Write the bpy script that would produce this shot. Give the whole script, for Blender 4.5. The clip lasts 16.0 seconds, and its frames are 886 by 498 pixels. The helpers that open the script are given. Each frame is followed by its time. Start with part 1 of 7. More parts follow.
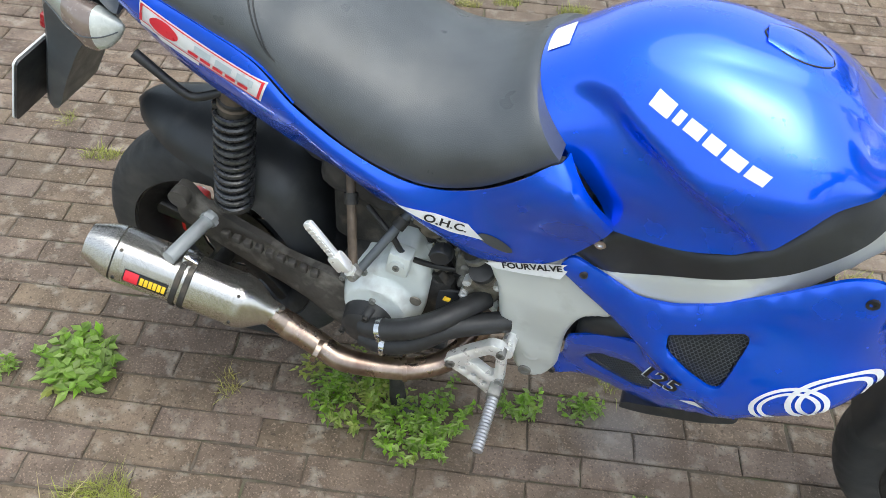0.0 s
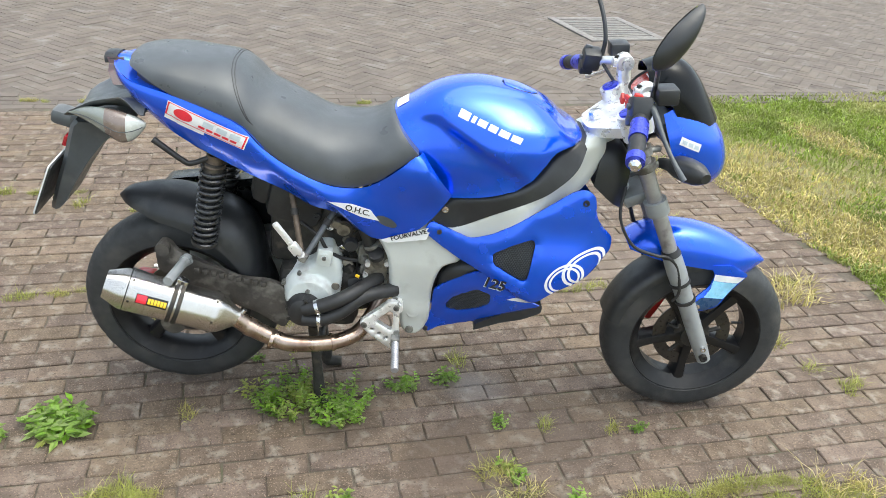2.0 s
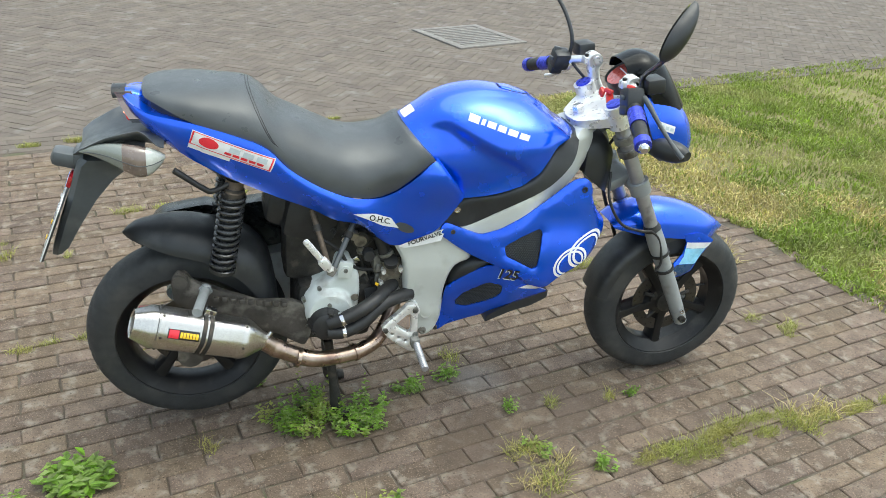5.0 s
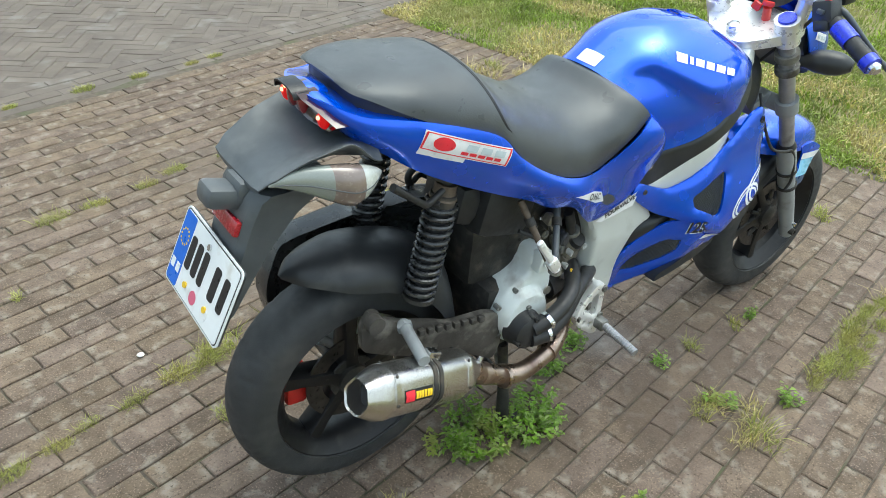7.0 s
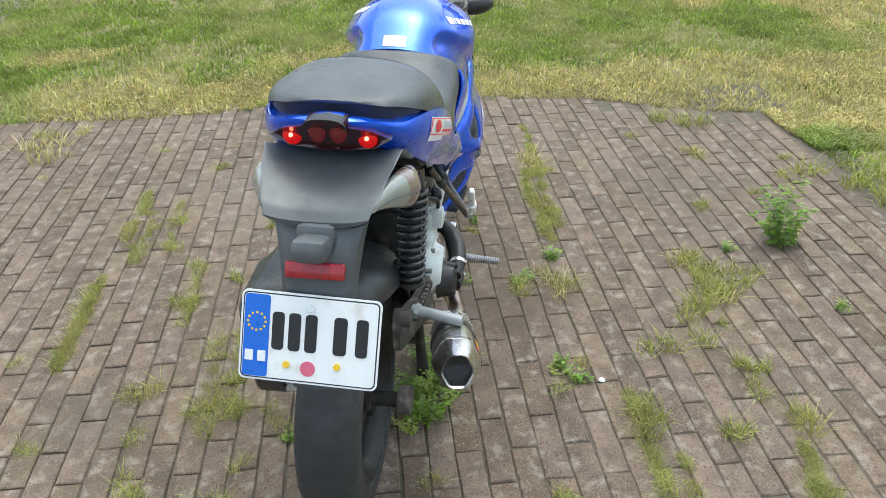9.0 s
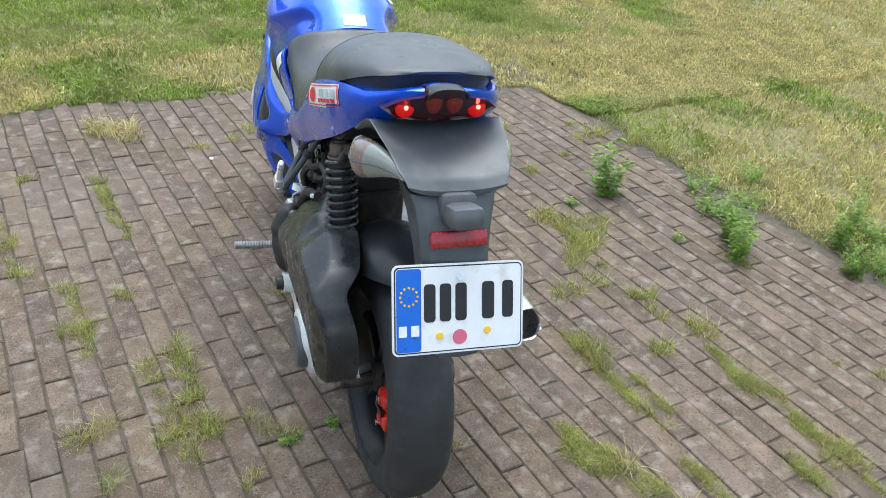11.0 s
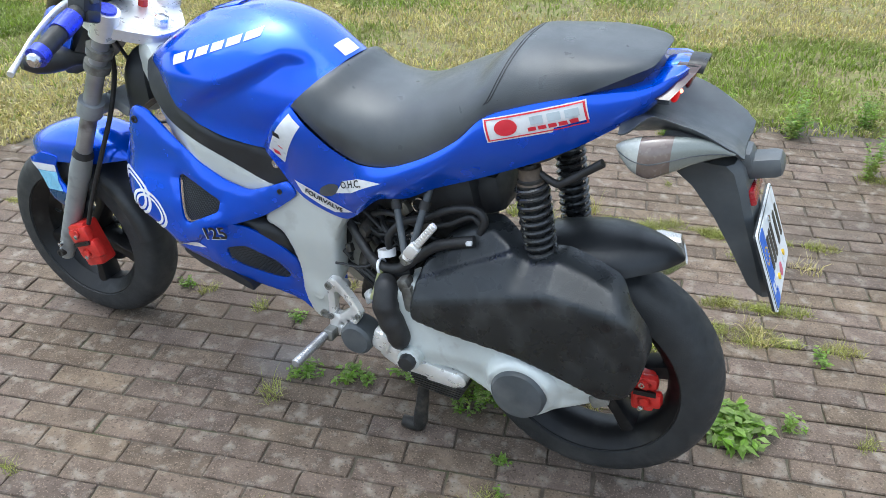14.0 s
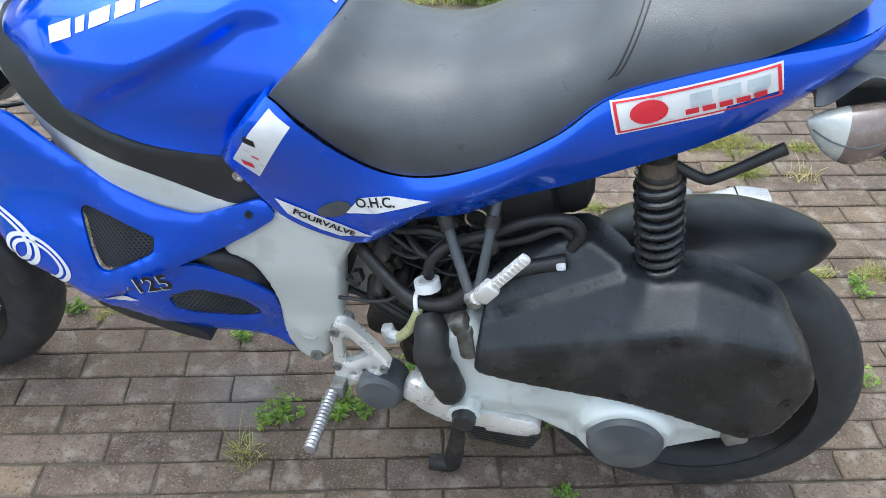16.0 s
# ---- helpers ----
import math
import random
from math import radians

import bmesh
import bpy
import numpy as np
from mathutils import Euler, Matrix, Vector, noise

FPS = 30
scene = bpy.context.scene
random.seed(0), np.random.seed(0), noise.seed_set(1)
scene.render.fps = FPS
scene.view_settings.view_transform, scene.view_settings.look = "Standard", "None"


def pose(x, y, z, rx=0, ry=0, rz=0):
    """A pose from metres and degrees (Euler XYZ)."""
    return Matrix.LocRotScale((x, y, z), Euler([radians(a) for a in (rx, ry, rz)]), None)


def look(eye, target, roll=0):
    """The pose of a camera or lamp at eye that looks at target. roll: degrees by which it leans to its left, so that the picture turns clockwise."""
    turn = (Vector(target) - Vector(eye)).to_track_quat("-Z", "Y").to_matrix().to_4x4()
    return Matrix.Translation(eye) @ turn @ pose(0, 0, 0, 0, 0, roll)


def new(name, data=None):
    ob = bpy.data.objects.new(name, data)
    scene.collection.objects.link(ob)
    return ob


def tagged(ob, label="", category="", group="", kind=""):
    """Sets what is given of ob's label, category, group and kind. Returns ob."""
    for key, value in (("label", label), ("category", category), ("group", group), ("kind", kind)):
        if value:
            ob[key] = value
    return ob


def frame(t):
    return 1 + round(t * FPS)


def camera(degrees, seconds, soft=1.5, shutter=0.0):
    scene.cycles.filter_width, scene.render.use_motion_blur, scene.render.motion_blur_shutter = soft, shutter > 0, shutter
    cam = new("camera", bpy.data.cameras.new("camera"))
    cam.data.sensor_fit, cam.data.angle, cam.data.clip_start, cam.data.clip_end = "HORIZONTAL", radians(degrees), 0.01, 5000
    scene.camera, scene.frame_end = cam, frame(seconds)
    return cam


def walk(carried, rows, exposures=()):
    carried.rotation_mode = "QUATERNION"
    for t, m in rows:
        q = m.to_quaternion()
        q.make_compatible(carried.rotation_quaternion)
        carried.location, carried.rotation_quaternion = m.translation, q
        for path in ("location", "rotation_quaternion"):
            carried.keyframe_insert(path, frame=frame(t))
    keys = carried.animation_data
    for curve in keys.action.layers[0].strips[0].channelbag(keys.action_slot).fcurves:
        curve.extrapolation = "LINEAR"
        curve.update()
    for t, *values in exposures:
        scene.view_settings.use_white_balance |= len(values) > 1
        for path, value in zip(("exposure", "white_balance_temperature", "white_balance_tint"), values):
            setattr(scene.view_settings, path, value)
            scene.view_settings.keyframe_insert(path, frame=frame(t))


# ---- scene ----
from mathutils.bvhtree import BVHTree
from mathutils.geometry import delaunay_2d_cdt

cam = camera(58.5, 16.0, soft=0.7)
PATH = [
    (0, (0.651, -0.863, 1.359), (0.287, 0.466, -0.091), 3.6),
    (0.5, (0.695, -1.061, 1.361), (0.384, 0.387, 0.017), 6.4),
    (1, (0.73, -1.303, 1.382), (0.475, 0.235, 0.128), 5.0),
    (1.5, (0.587, -1.533, 1.382), (0.544, 0.095, 0.221), 4.2),
    (2, (0.536, -1.76, 1.419), (0.666, -0.008, 0.463), 4.6),
    (2.5, (0.514, -1.983, 1.448), (0.718, -0.198, 0.57), 3.9),
    (3, (0.381, -2.072, 1.46), (0.626, -0.281, 0.606), 3.9),
    (3.5, (0.261, -2.09, 1.459), (0.555, -0.305, 0.606), 3.0),
    (3.7, (0.229, -2.085, 1.454), (0.553, -0.304, 0.604), 3.0),
    (5.8, (-0.135, -1.561, 1.397), (0.588, 0.016, 0.401), 2.4),
    (6, (-0.241, -1.507, 1.397), (0.546, 0.019, 0.372), 2.0),
    (6.5, (-0.424, -1.288, 1.363), (0.451, 0.156, 0.292), 2.1),
    (7, (-0.589, -1.033, 1.369), (0.43, 0.291, 0.271), 3.1),
    (7.5, (-0.825, -0.813, 1.36), (0.484, 0.266, 0.3), 1.6),
    (8, (-0.964, -0.608, 1.34), (0.512, 0.215, 0.272), 0.8),
    (8.5, (-1.042, -0.444, 1.351), (0.532, 0.098, 0.242), 2.0),
    (9, (-1.213, -0.294, 1.37), (0.487, -0.106, 0.332), -0.9),
    (9.5, (-1.314, -0.146, 1.346), (0.371, -0.129, 0.27), 1.7),
    (9.7, (-1.298, -0.074, 1.325), (0.386, -0.127, 0.248), 3.0),
    (11.8, (-1.026, 0.744, 1.332), (0.407, -0.208, 0.312), 3.8),
    (12, (-0.949, 0.817, 1.341), (0.433, -0.197, 0.311), 3.2),
    (12.5, (-0.794, 0.993, 1.337), (0.413, -0.23, 0.313), 3.3),
    (13, (-0.65, 1.189, 1.363), (0.35, -0.205, 0.335), 1.2),
    (13.5, (-0.427, 1.24, 1.345), (0.431, -0.246, 0.318), -0.3),
    (14, (-0.217, 1.266, 1.338), (0.471, -0.262, 0.246), -0.3),
    (14.5, (0.001, 1.302, 1.334), (0.461, -0.283, 0.206), -1.4),
    (15, (0.114, 1.281, 1.327), (0.451, -0.303, 0.153), -2.8),
    (15.5, (0.167, 1.085, 1.306), (0.495, -0.447, 0.062), -3.3),
    (16, (0.263, 0.9, 1.252), (0.496, -0.568, -0.086), 1.1),
]
walk(cam, [(t, look(eye, target, roll)) for t, eye, target, roll in PATH],
     exposures=[(0.0, 1.22 - 0.02, 6250, 3), (1.0, 1.22 + 0.16, 6300, 3), (2.0, 1.22 + 0.2, 6400, 3), (3.5, 1.22 - 0.04, 6450, 3), (6.0, 1.22, 6250, -4), (8.0, 1.22, 6150, -2), (9.6, 1.22, 6150, 2), (12.4, 1.22 - 0.03, 5700, 3), (14.0, 1.22, 5800, 3), (15.5, 1.22 + 0.12, 5850, 3), (16.0, 1.22 + 0.12, 5850, 3)])

# ---- sky and sun: bright overcast day ----
world = bpy.data.worlds.new("sky")
scene.world = world
world.use_nodes = True
wn = world.node_tree
sky = wn.nodes.new("ShaderNodeTexSky")
sky.sky_type = "NISHITA"
sky.sun_disc = False
sky.sun_elevation = radians(72)
sky.sun_rotation = radians(115)
sky.air_density, sky.dust_density, sky.ozone_density = 1.0, 4.0, 1.0
grey = wn.nodes.new("ShaderNodeHueSaturation")
grey.inputs["Saturation"].default_value = 0.50
wn.links.new(sky.outputs[0], grey.inputs["Color"])
wn.links.new(grey.outputs[0], wn.nodes["Background"].inputs[0])
wn.nodes["Background"].inputs[1].default_value = 0.15
sun_data = bpy.data.lights.new("sun", "SUN")
sun_data.energy, sun_data.angle, sun_data.color = 0.5, radians(60), (1.0, 0.95, 0.87)
sun = new("sun", sun_data)
sun.matrix_world = look((0.6, 1.0, 5.0), (0, 0, 0))


# ---- materials ----
def mat(name, base, rough=0.5, metal=0.0, var=0.15, scale=12.0, bump=0.0, bscale=250.0, coat=0.0,
        dirt=None, dirt_amount=0.0, dirt_scale=6.0, spec=0.5, rvar=0.1, stretch=None, island=0.0, objrand=0.0, thin=0.0, stains=(), speck=0.0):
    m = bpy.data.materials.new(name)
    m.use_nodes = True
    n, l = m.node_tree.nodes, m.node_tree.links
    b = n["Principled BSDF"]
    geo = n.new("ShaderNodeNewGeometry")
    pos = geo.outputs["Position"]
    if stretch:
        mp = n.new("ShaderNodeMapping")
        mp.inputs["Scale"].default_value = stretch
        l.new(pos, mp.inputs["Vector"])
        pos = mp.outputs[0]

    def noise_tex(s, detail=4.0, vec=pos):
        t = n.new("ShaderNodeTexNoise")
        t.inputs["Scale"].default_value, t.inputs["Detail"].default_value = s, detail
        l.new(vec, t.inputs["Vector"])
        return t.outputs["Fac"]

    def ramp(fac, lo, hi, a, c):
        r = n.new("ShaderNodeMapRange")
        r.inputs["From Min"].default_value, r.inputs["From Max"].default_value = lo, hi
        r.inputs["To Min"].default_value, r.inputs["To Max"].default_value = a, c
        l.new(fac, r.inputs["Value"])
        return r.outputs[0]

    def mixc(fac, a, c):
        x = n.new("ShaderNodeMix")
        x.data_type = "RGBA"
        l.new(fac, x.inputs[0])
        for k, v in ((6, a), (7, c)):
            if isinstance(v, tuple):
                x.inputs[k].default_value = (*v, 1)
            else:
                l.new(v, x.inputs[k])
        return x.outputs[2]

    lo = tuple(c * (1 - var) for c in base)
    hi = tuple(min(1.0, c * (1 + var)) for c in base)
    col = mixc(ramp(noise_tex(scale), 0.3, 0.7, 0, 1), lo, hi)
    fine = ramp(noise_tex(scale * 9), 0.3, 0.7, 0, 1)
    col = mixc(ramp(fine, 0, 1, 0, var), col, lo)
    for amount, src in ((island, geo.outputs["Random Per Island"]), (objrand, None)):
        if amount:
            if src is None:
                src = n.new("ShaderNodeObjectInfo").outputs["Random"]
            hsv = n.new("ShaderNodeHueSaturation")
            l.new(col, hsv.inputs["Color"])
            l.new(ramp(src, 0, 1, 1 - amount, 1 + amount), hsv.inputs["Value"])
            wob = n.new("ShaderNodeMath")
            wob.operation = "MULTIPLY_ADD"
            l.new(src, wob.inputs[0])
            wob.inputs[1].default_value, wob.inputs[2].default_value = 7.13, 0.0
            fr = n.new("ShaderNodeMath")
            fr.operation = "FRACT"
            l.new(wob.outputs[0], fr.inputs[0])
            l.new(ramp(fr.outputs[0], 0, 1, 1 - amount * 0.6, 1 + amount * 0.3), hsv.inputs["Saturation"])
            l.new(ramp(fr.outputs[0], 0, 1, 0.5 - amount * 0.04, 0.5 + amount * 0.04), hsv.inputs["Hue"])
            col = hsv.outputs[0]
    if dirt:
        col = mixc(ramp(noise_tex(dirt_scale, 8.0), 0.62 - dirt_amount * 0.5, 0.78 - dirt_amount * 0.4, 0, 0.85), col, dirt)
    if speck:
        col = mixc(ramp(noise_tex(230.0, 3.0), 0.56, 0.68, 0, speck), col, tuple(c * 1.9 for c in base))
        col = mixc(ramp(noise_tex(140.0, 3.0), 0.58, 0.70, 0, speck), col, tuple(c * 0.35 for c in base))
    for sx, sy, radius, shade in stains:
        sub = n.new("ShaderNodeVectorMath")
        sub.operation = "DISTANCE"
        l.new(geo.outputs["Position"], sub.inputs[0])
        sub.inputs[1].default_value = (sx, sy, 0)
        wob = n.new("ShaderNodeMath")
        wob.operation = "MULTIPLY_ADD"
        l.new(noise_tex(5.0, 6.0), wob.inputs[0])
        wob.inputs[1].default_value = radius * 1.6
        l.new(sub.outputs["Value"], wob.inputs[2])
        col = mixc(ramp(wob.outputs[0], radius * 1.9, radius * 1.1, 0, shade[3]), col, shade[:3])
    l.new(col, b.inputs["Base Color"])
    b.inputs["Metallic"].default_value = metal
    b.inputs["Specular IOR Level"].default_value = spec
    l.new(ramp(noise_tex(scale * 2.3), 0.3, 0.7, max(0.03, rough - rvar), min(1, rough + rvar)), b.inputs["Roughness"])
    if thin:
        tr = n.new("ShaderNodeBsdfTranslucent")
        l.new(col, tr.inputs["Color"])
        mx = n.new("ShaderNodeMixShader")
        mx.inputs[0].default_value = thin
        l.new(b.outputs[0], mx.inputs[1])
        l.new(tr.outputs[0], mx.inputs[2])
        l.new(mx.outputs[0], n["Material Output"].inputs["Surface"])
    if coat:
        b.inputs["Coat Weight"].default_value, b.inputs["Coat Roughness"].default_value = coat, 0.05
    if bump:
        bp = n.new("ShaderNodeBump")
        bp.inputs["Strength"].default_value, bp.inputs["Distance"].default_value = bump, 0.002
        l.new(noise_tex(bscale, 6.0), bp.inputs["Height"])
        l.new(bp.outputs[0], b.inputs["Normal"])
    return m


def glow(name, base, strength):
    m = mat(name, base, 0.25)
    b = m.node_tree.nodes["Principled BSDF"]
    b.inputs["Emission Color"].default_value = (*base, 1)
    b.inputs["Emission Strength"].default_value = strength
    return m


def clear(name, tint, rough=0.05, weight=0.85):
    m = bpy.data.materials.new(name)
    m.use_nodes = True
    b = m.node_tree.nodes["Principled BSDF"]
    b.inputs["Base Color"].default_value = (*tint, 1)
    b.inputs["Roughness"].default_value = rough
    b.inputs["Transmission Weight"].default_value = weight
    b.inputs["IOR"].default_value = 1.3
    return m


BLUE = mat("blue_metallic_paint", (0.0003, 0.100, 0.88), 0.25, 0.55, 0.06, 9, 0.0, coat=1.0, rvar=0.04)
VINYL = mat("black_seat_vinyl", (0.066, 0.072, 0.078), 0.33, 0, 0.2, 14, 0.25, 900, rvar=0.06, dirt=(0.085, 0.090, 0.094), dirt_amount=0.16, dirt_scale=9)
PLASTIC = mat("black_plastic", (0.026, 0.028, 0.031), 0.40, 0, 0.25, 16, 0.12, 700, dirt=(0.060, 0.060, 0.060), dirt_amount=0.15, dirt_scale=14)
GREYPLASTIC = mat("grey_black_plastic", (0.074, 0.083, 0.091), 0.40, 0, 0.2, 16, 0.1, 700, dirt=(0.13, 0.135, 0.138), dirt_amount=0.17, dirt_scale=11)
RUBBER = mat("tyre_rubber", (0.030, 0.032, 0.034), 0.62, 0, 0.25, 18, 0.3, 420, dirt=(0.070, 0.068, 0.064), dirt_amount=0.17, dirt_scale=10)
HOSE = mat("black_hose_rubber", (0.024, 0.024, 0.025), 0.5, 0, 0.3, 40, 0.1, 300)
SPRING = mat("black_spring_steel", (0.03, 0.031, 0.033), 0.28, 0, 0.2, 40, spec=0.7)
TUBESTEEL = mat("dull_fork_tube_steel", (0.38, 0.38, 0.40), 0.38, 0.6, 0.2, 22, 0.05, 300, dirt=(0.16, 0.15, 0.15), dirt_amount=0.15, dirt_scale=25)
BROWNALU = mat("oxidised_beige_metal", (0.30, 0.27, 0.22), 0.5, 0.5, 0.3, 40, 0.3, 300, dirt=(0.08, 0.07, 0.055), dirt_amount=0.25, dirt_scale=40)
RIMBLACK = mat("black_rim_paint", (0.010, 0.010, 0.011), 0.42, 0, 0.25, 20, 0.05, 400, dirt=(0.040, 0.038, 0.036), dirt_amount=0.12, dirt_scale=18, spec=0.35)
COVERBLACK = mat("worn_black_cover", (0.018, 0.021, 0.024), 0.30, 0, 0.35, 14, 0.14, 500, dirt=(0.060, 0.064, 0.066), dirt_amount=0.22, dirt_scale=13, rvar=0.12)
BULB = mat("brown_bulb_lens", (0.20, 0.155, 0.135), 0.22, 0, 0.15, 60, coat=1.0)
PALELENS = mat("pale_lens_tip", (0.50, 0.52, 0.49), 0.25, 0, 0.12, 60, coat=1.0)
RUSTY = mat("rusty_steel", (0.13, 0.10, 0.075), 0.6, 0.5, 0.3, 60, 0.3, 300)
FRAME = mat("light_grey_frame_paint", (0.63, 0.655, 0.63), 0.42, 0.15, 0.06, 8, 0.05, 500, dirt=(0.36, 0.36, 0.33), dirt_amount=0.10, dirt_scale=9)
CASE = mat("pale_grey_engine_paint", (0.66, 0.70, 0.685), 0.45, 0.1, 0.10, 14, 0.15, 400, dirt=(0.34, 0.33, 0.31), dirt_amount=0.12, dirt_scale=16)
ALU = mat("machined_aluminium", (0.86, 0.86, 0.85), 0.33, 0.55, 0.08, 30, 0.1, 500, dirt=(0.60, 0.59, 0.57), dirt_amount=0.06, dirt_scale=30)
CASTALU = mat("dirty_cast_aluminium", (0.30, 0.30, 0.28), 0.55, 0.6, 0.3, 30, 0.3, 300, dirt=(0.07, 0.06, 0.05), dirt_amount=0.28, dirt_scale=24)
STEEL = mat("brushed_stainless", (0.60, 0.575, 0.54), 0.27, 1.0, 0.12, 30, 0.08, 300, stretch=(3, 40, 40), rvar=0.1)
PIPE = mat("heat_tinted_pipe", (0.42, 0.33, 0.27), 0.32, 1.0, 0.35, 18, 0.05, 300, dirt=(0.16, 0.10, 0.08), dirt_amount=0.26, dirt_scale=16)
DISC = mat("dull_disc_steel", (0.085, 0.083, 0.082), 0.35, 0.9, 0.2, 40, 0.05, 300)
CHROME = mat("bright_bolt_metal", (0.72, 0.72, 0.72), 0.2, 1.0, 0.1, 60)
FORK = mat("grey_fork_paint", (0.33, 0.35, 0.36), 0.45, 0.3, 0.1, 18, 0.08, 400, dirt=(0.2, 0.2, 0.19), dirt_amount=0.14, dirt_scale=20)
DARKMETAL = mat("grimy_dark_metal", (0.045, 0.043, 0.040), 0.6, 0.4, 0.4, 30, 0.4, 260, dirt=(0.12, 0.10, 0.08), dirt_amount=0.2, dirt_scale=30)
SWING = mat("dusty_grey_swingarm", (0.085, 0.077, 0.068), 0.65, 0.3, 0.3, 24, 0.3, 260, dirt=(0.28, 0.26, 0.23), dirt_amount=0.17, dirt_scale=22)
RED = mat("red_caliper_paint", (0.62, 0.025, 0.02), 0.4, 0, 0.2, 40, coat=0.4)
WHITE = mat("white_sticker", (0.82, 0.83, 0.84), 0.35, 0, 0.06, 40, dirt=(0.55, 0.55, 0.55), dirt_amount=0.05, dirt_scale=60)
STICKRED = mat("red_sticker_ink", (0.70, 0.03, 0.05), 0.35, 0, 0.1, 40)
# black print ink, also painted as shade in holes, slots and gaps
INKSHADE = mat("black_ink_and_shade", (0.012, 0.012, 0.014), 0.35, 0, 0.1, 40)
STICKYELLOW = mat("yellow_sticker_ink", (0.85, 0.55, 0.03), 0.35, 0, 0.1, 40)
GREYINK = mat("grey_sticker_ink", (0.55, 0.62, 0.66), 0.35, 0, 0.1, 40)
EUBLUE = mat("plate_blue", (0.01, 0.13, 0.62), 0.35, 0, 0.05, 40)
PLATEWHITE = mat("plate_white", (0.80, 0.82, 0.83), 0.4, 0, 0.04, 30, dirt=(0.62, 0.60, 0.56), dirt_amount=0.06, dirt_scale=30)
REFLECTRED = mat("red_reflector", (0.35, 0.01, 0.02), 0.25, 0, 0.25, 90, coat=0.6)
LAMPRED = mat("red_lamp_lens", (0.17, 0.003, 0.006), 0.2, 0, 0.1, 60, coat=0.5)
SMOKEDRED = mat("smoked_red_lens", (0.040, 0.008, 0.010), 0.16, 0, 0.2, 60, coat=1.0)
LAMPLIT = glow("lit_tail_lamp", (0.46, 0.0003, 0.002), 0.30)
FILAMENT = glow("lamp_filament", (1.0, 0.22, 0.12), 2.6)
LENS = mat("grey_indicator_lens", (0.24, 0.26, 0.24), 0.2, 0, 0.15, 60, stretch=(6, 6, 60), coat=1.0)
SMOKE = clear("smoked_screen", (0.008, 0.009, 0.010), 0.06, 0.25)
MIRROR = mat("mirror_glass", (0.9, 0.92, 0.93), 0.03, 1.0, 0.01, 5, rvar=0.0)
BLUEANO = mat("blue_anodised_ring", (0.06, 0.08, 0.62), 0.3, 0.6, 0.1, 40)
STAINS = ((1.55, -0.9, 0.30, (0.095, 0.076, 0.062, 0.4)), (-0.45, -1.15, 0.34, (0.10, 0.080, 0.064, 0.4)), (0.3, 1.45, 0.34, (0.10, 0.082, 0.068, 0.4)), (-0.9, 0.2, 0.30, (0.105, 0.085, 0.068, 0.4)), (1.4, 0.7, 0.30, (0.20, 0.165, 0.14, 0.35)), (0.72, -0.28, 0.20, (0.085, 0.062, 0.046, 0.65)), (0.42, -0.12, 0.16, (0.075, 0.055, 0.042, 0.6)), (1.0, -0.15, 0.22, (0.10, 0.075, 0.058, 0.5)), (0.15, 0.75, 0.18, (0.10, 0.085, 0.07, 0.35)), (0.78, 0.02, 0.10, (0.22, 0.21, 0.21, 0.40)))
BRICK = mat("brick_paver", (0.142, 0.105, 0.077), 0.85, 0, 0.34, 17, 1.0, 170, dirt=(0.27, 0.235, 0.195), dirt_amount=0.17, dirt_scale=24, objrand=0.20, spec=0.3, speck=0.75, stains=STAINS)
BRICKS = mat("brick_paver_joined", (0.142, 0.105, 0.077), 0.85, 0, 0.34, 17, 1.0, 170, dirt=(0.27, 0.235, 0.195), dirt_amount=0.17, dirt_scale=24, island=0.20, spec=0.3, speck=0.75, stains=STAINS)
ROADBRICK = mat("road_brick_joined", (0.142, 0.119, 0.100), 0.85, 0, 0.16, 5, 0.6, 160, dirt=(0.21, 0.195, 0.18), dirt_amount=0.12, dirt_scale=6, island=0.11, spec=0.3)
ROADFAR = mat("far_road_brick", (0.127, 0.107, 0.091), 0.88, 0, 0.25, 14, 0.5, 60, spec=0.3)
JOINT = mat("earth_joint", (0.105, 0.086, 0.066), 0.95, 0, 0.35, 40, 0.8, 200, dirt=(0.07, 0.08, 0.035), dirt_amount=0.2, dirt_scale=8)
SOIL = mat("lawn_soil", (0.205, 0.172, 0.078), 0.95, 0, 0.6, 45, 1.0, 70, dirt=(0.17, 0.19, 0.045), dirt_amount=0.34, dirt_scale=16, speck=0.6)
GRASS = mat("grass_blades", (0.26, 0.335, 0.050), 0.6, 0, 0.35, 4, 0, dirt=(0.44, 0.41, 0.17), dirt_amount=0.30, dirt_scale=1.6, island=0.35, thin=0.4)
DRYGRASS = mat("dry_grass_blades", (0.53, 0.45, 0.175), 0.7, 0, 0.25, 6, 0, island=0.3, thin=0.3)
LEAF = mat("weed_leaves", (0.23, 0.365, 0.050), 0.5, 0, 0.3, 20, 0, dirt=(0.40, 0.40, 0.10), dirt_amount=0.16, dirt_scale=9, island=0.35, thin=0.45)
MOSS = mat("joint_grass", (0.36, 0.38, 0.085), 0.7, 0, 0.3, 12, 0, dirt=(0.45, 0.38, 0.13), dirt_amount=0.22, dirt_scale=5, island=0.3, thin=0.35)
IRON = mat("rusty_grey_iron", (0.215, 0.20, 0.185), 0.7, 0.3, 0.2, 20, 0.3, 200)
PEBBLE = mat("pale_pebble", (0.7, 0.68, 0.64), 0.6, 0, 0.1, 60)
GAUGE = mat("gauge_face", (0.55, 0.10, 0.08), 0.3, 0, 0.2, 40, coat=1.0)
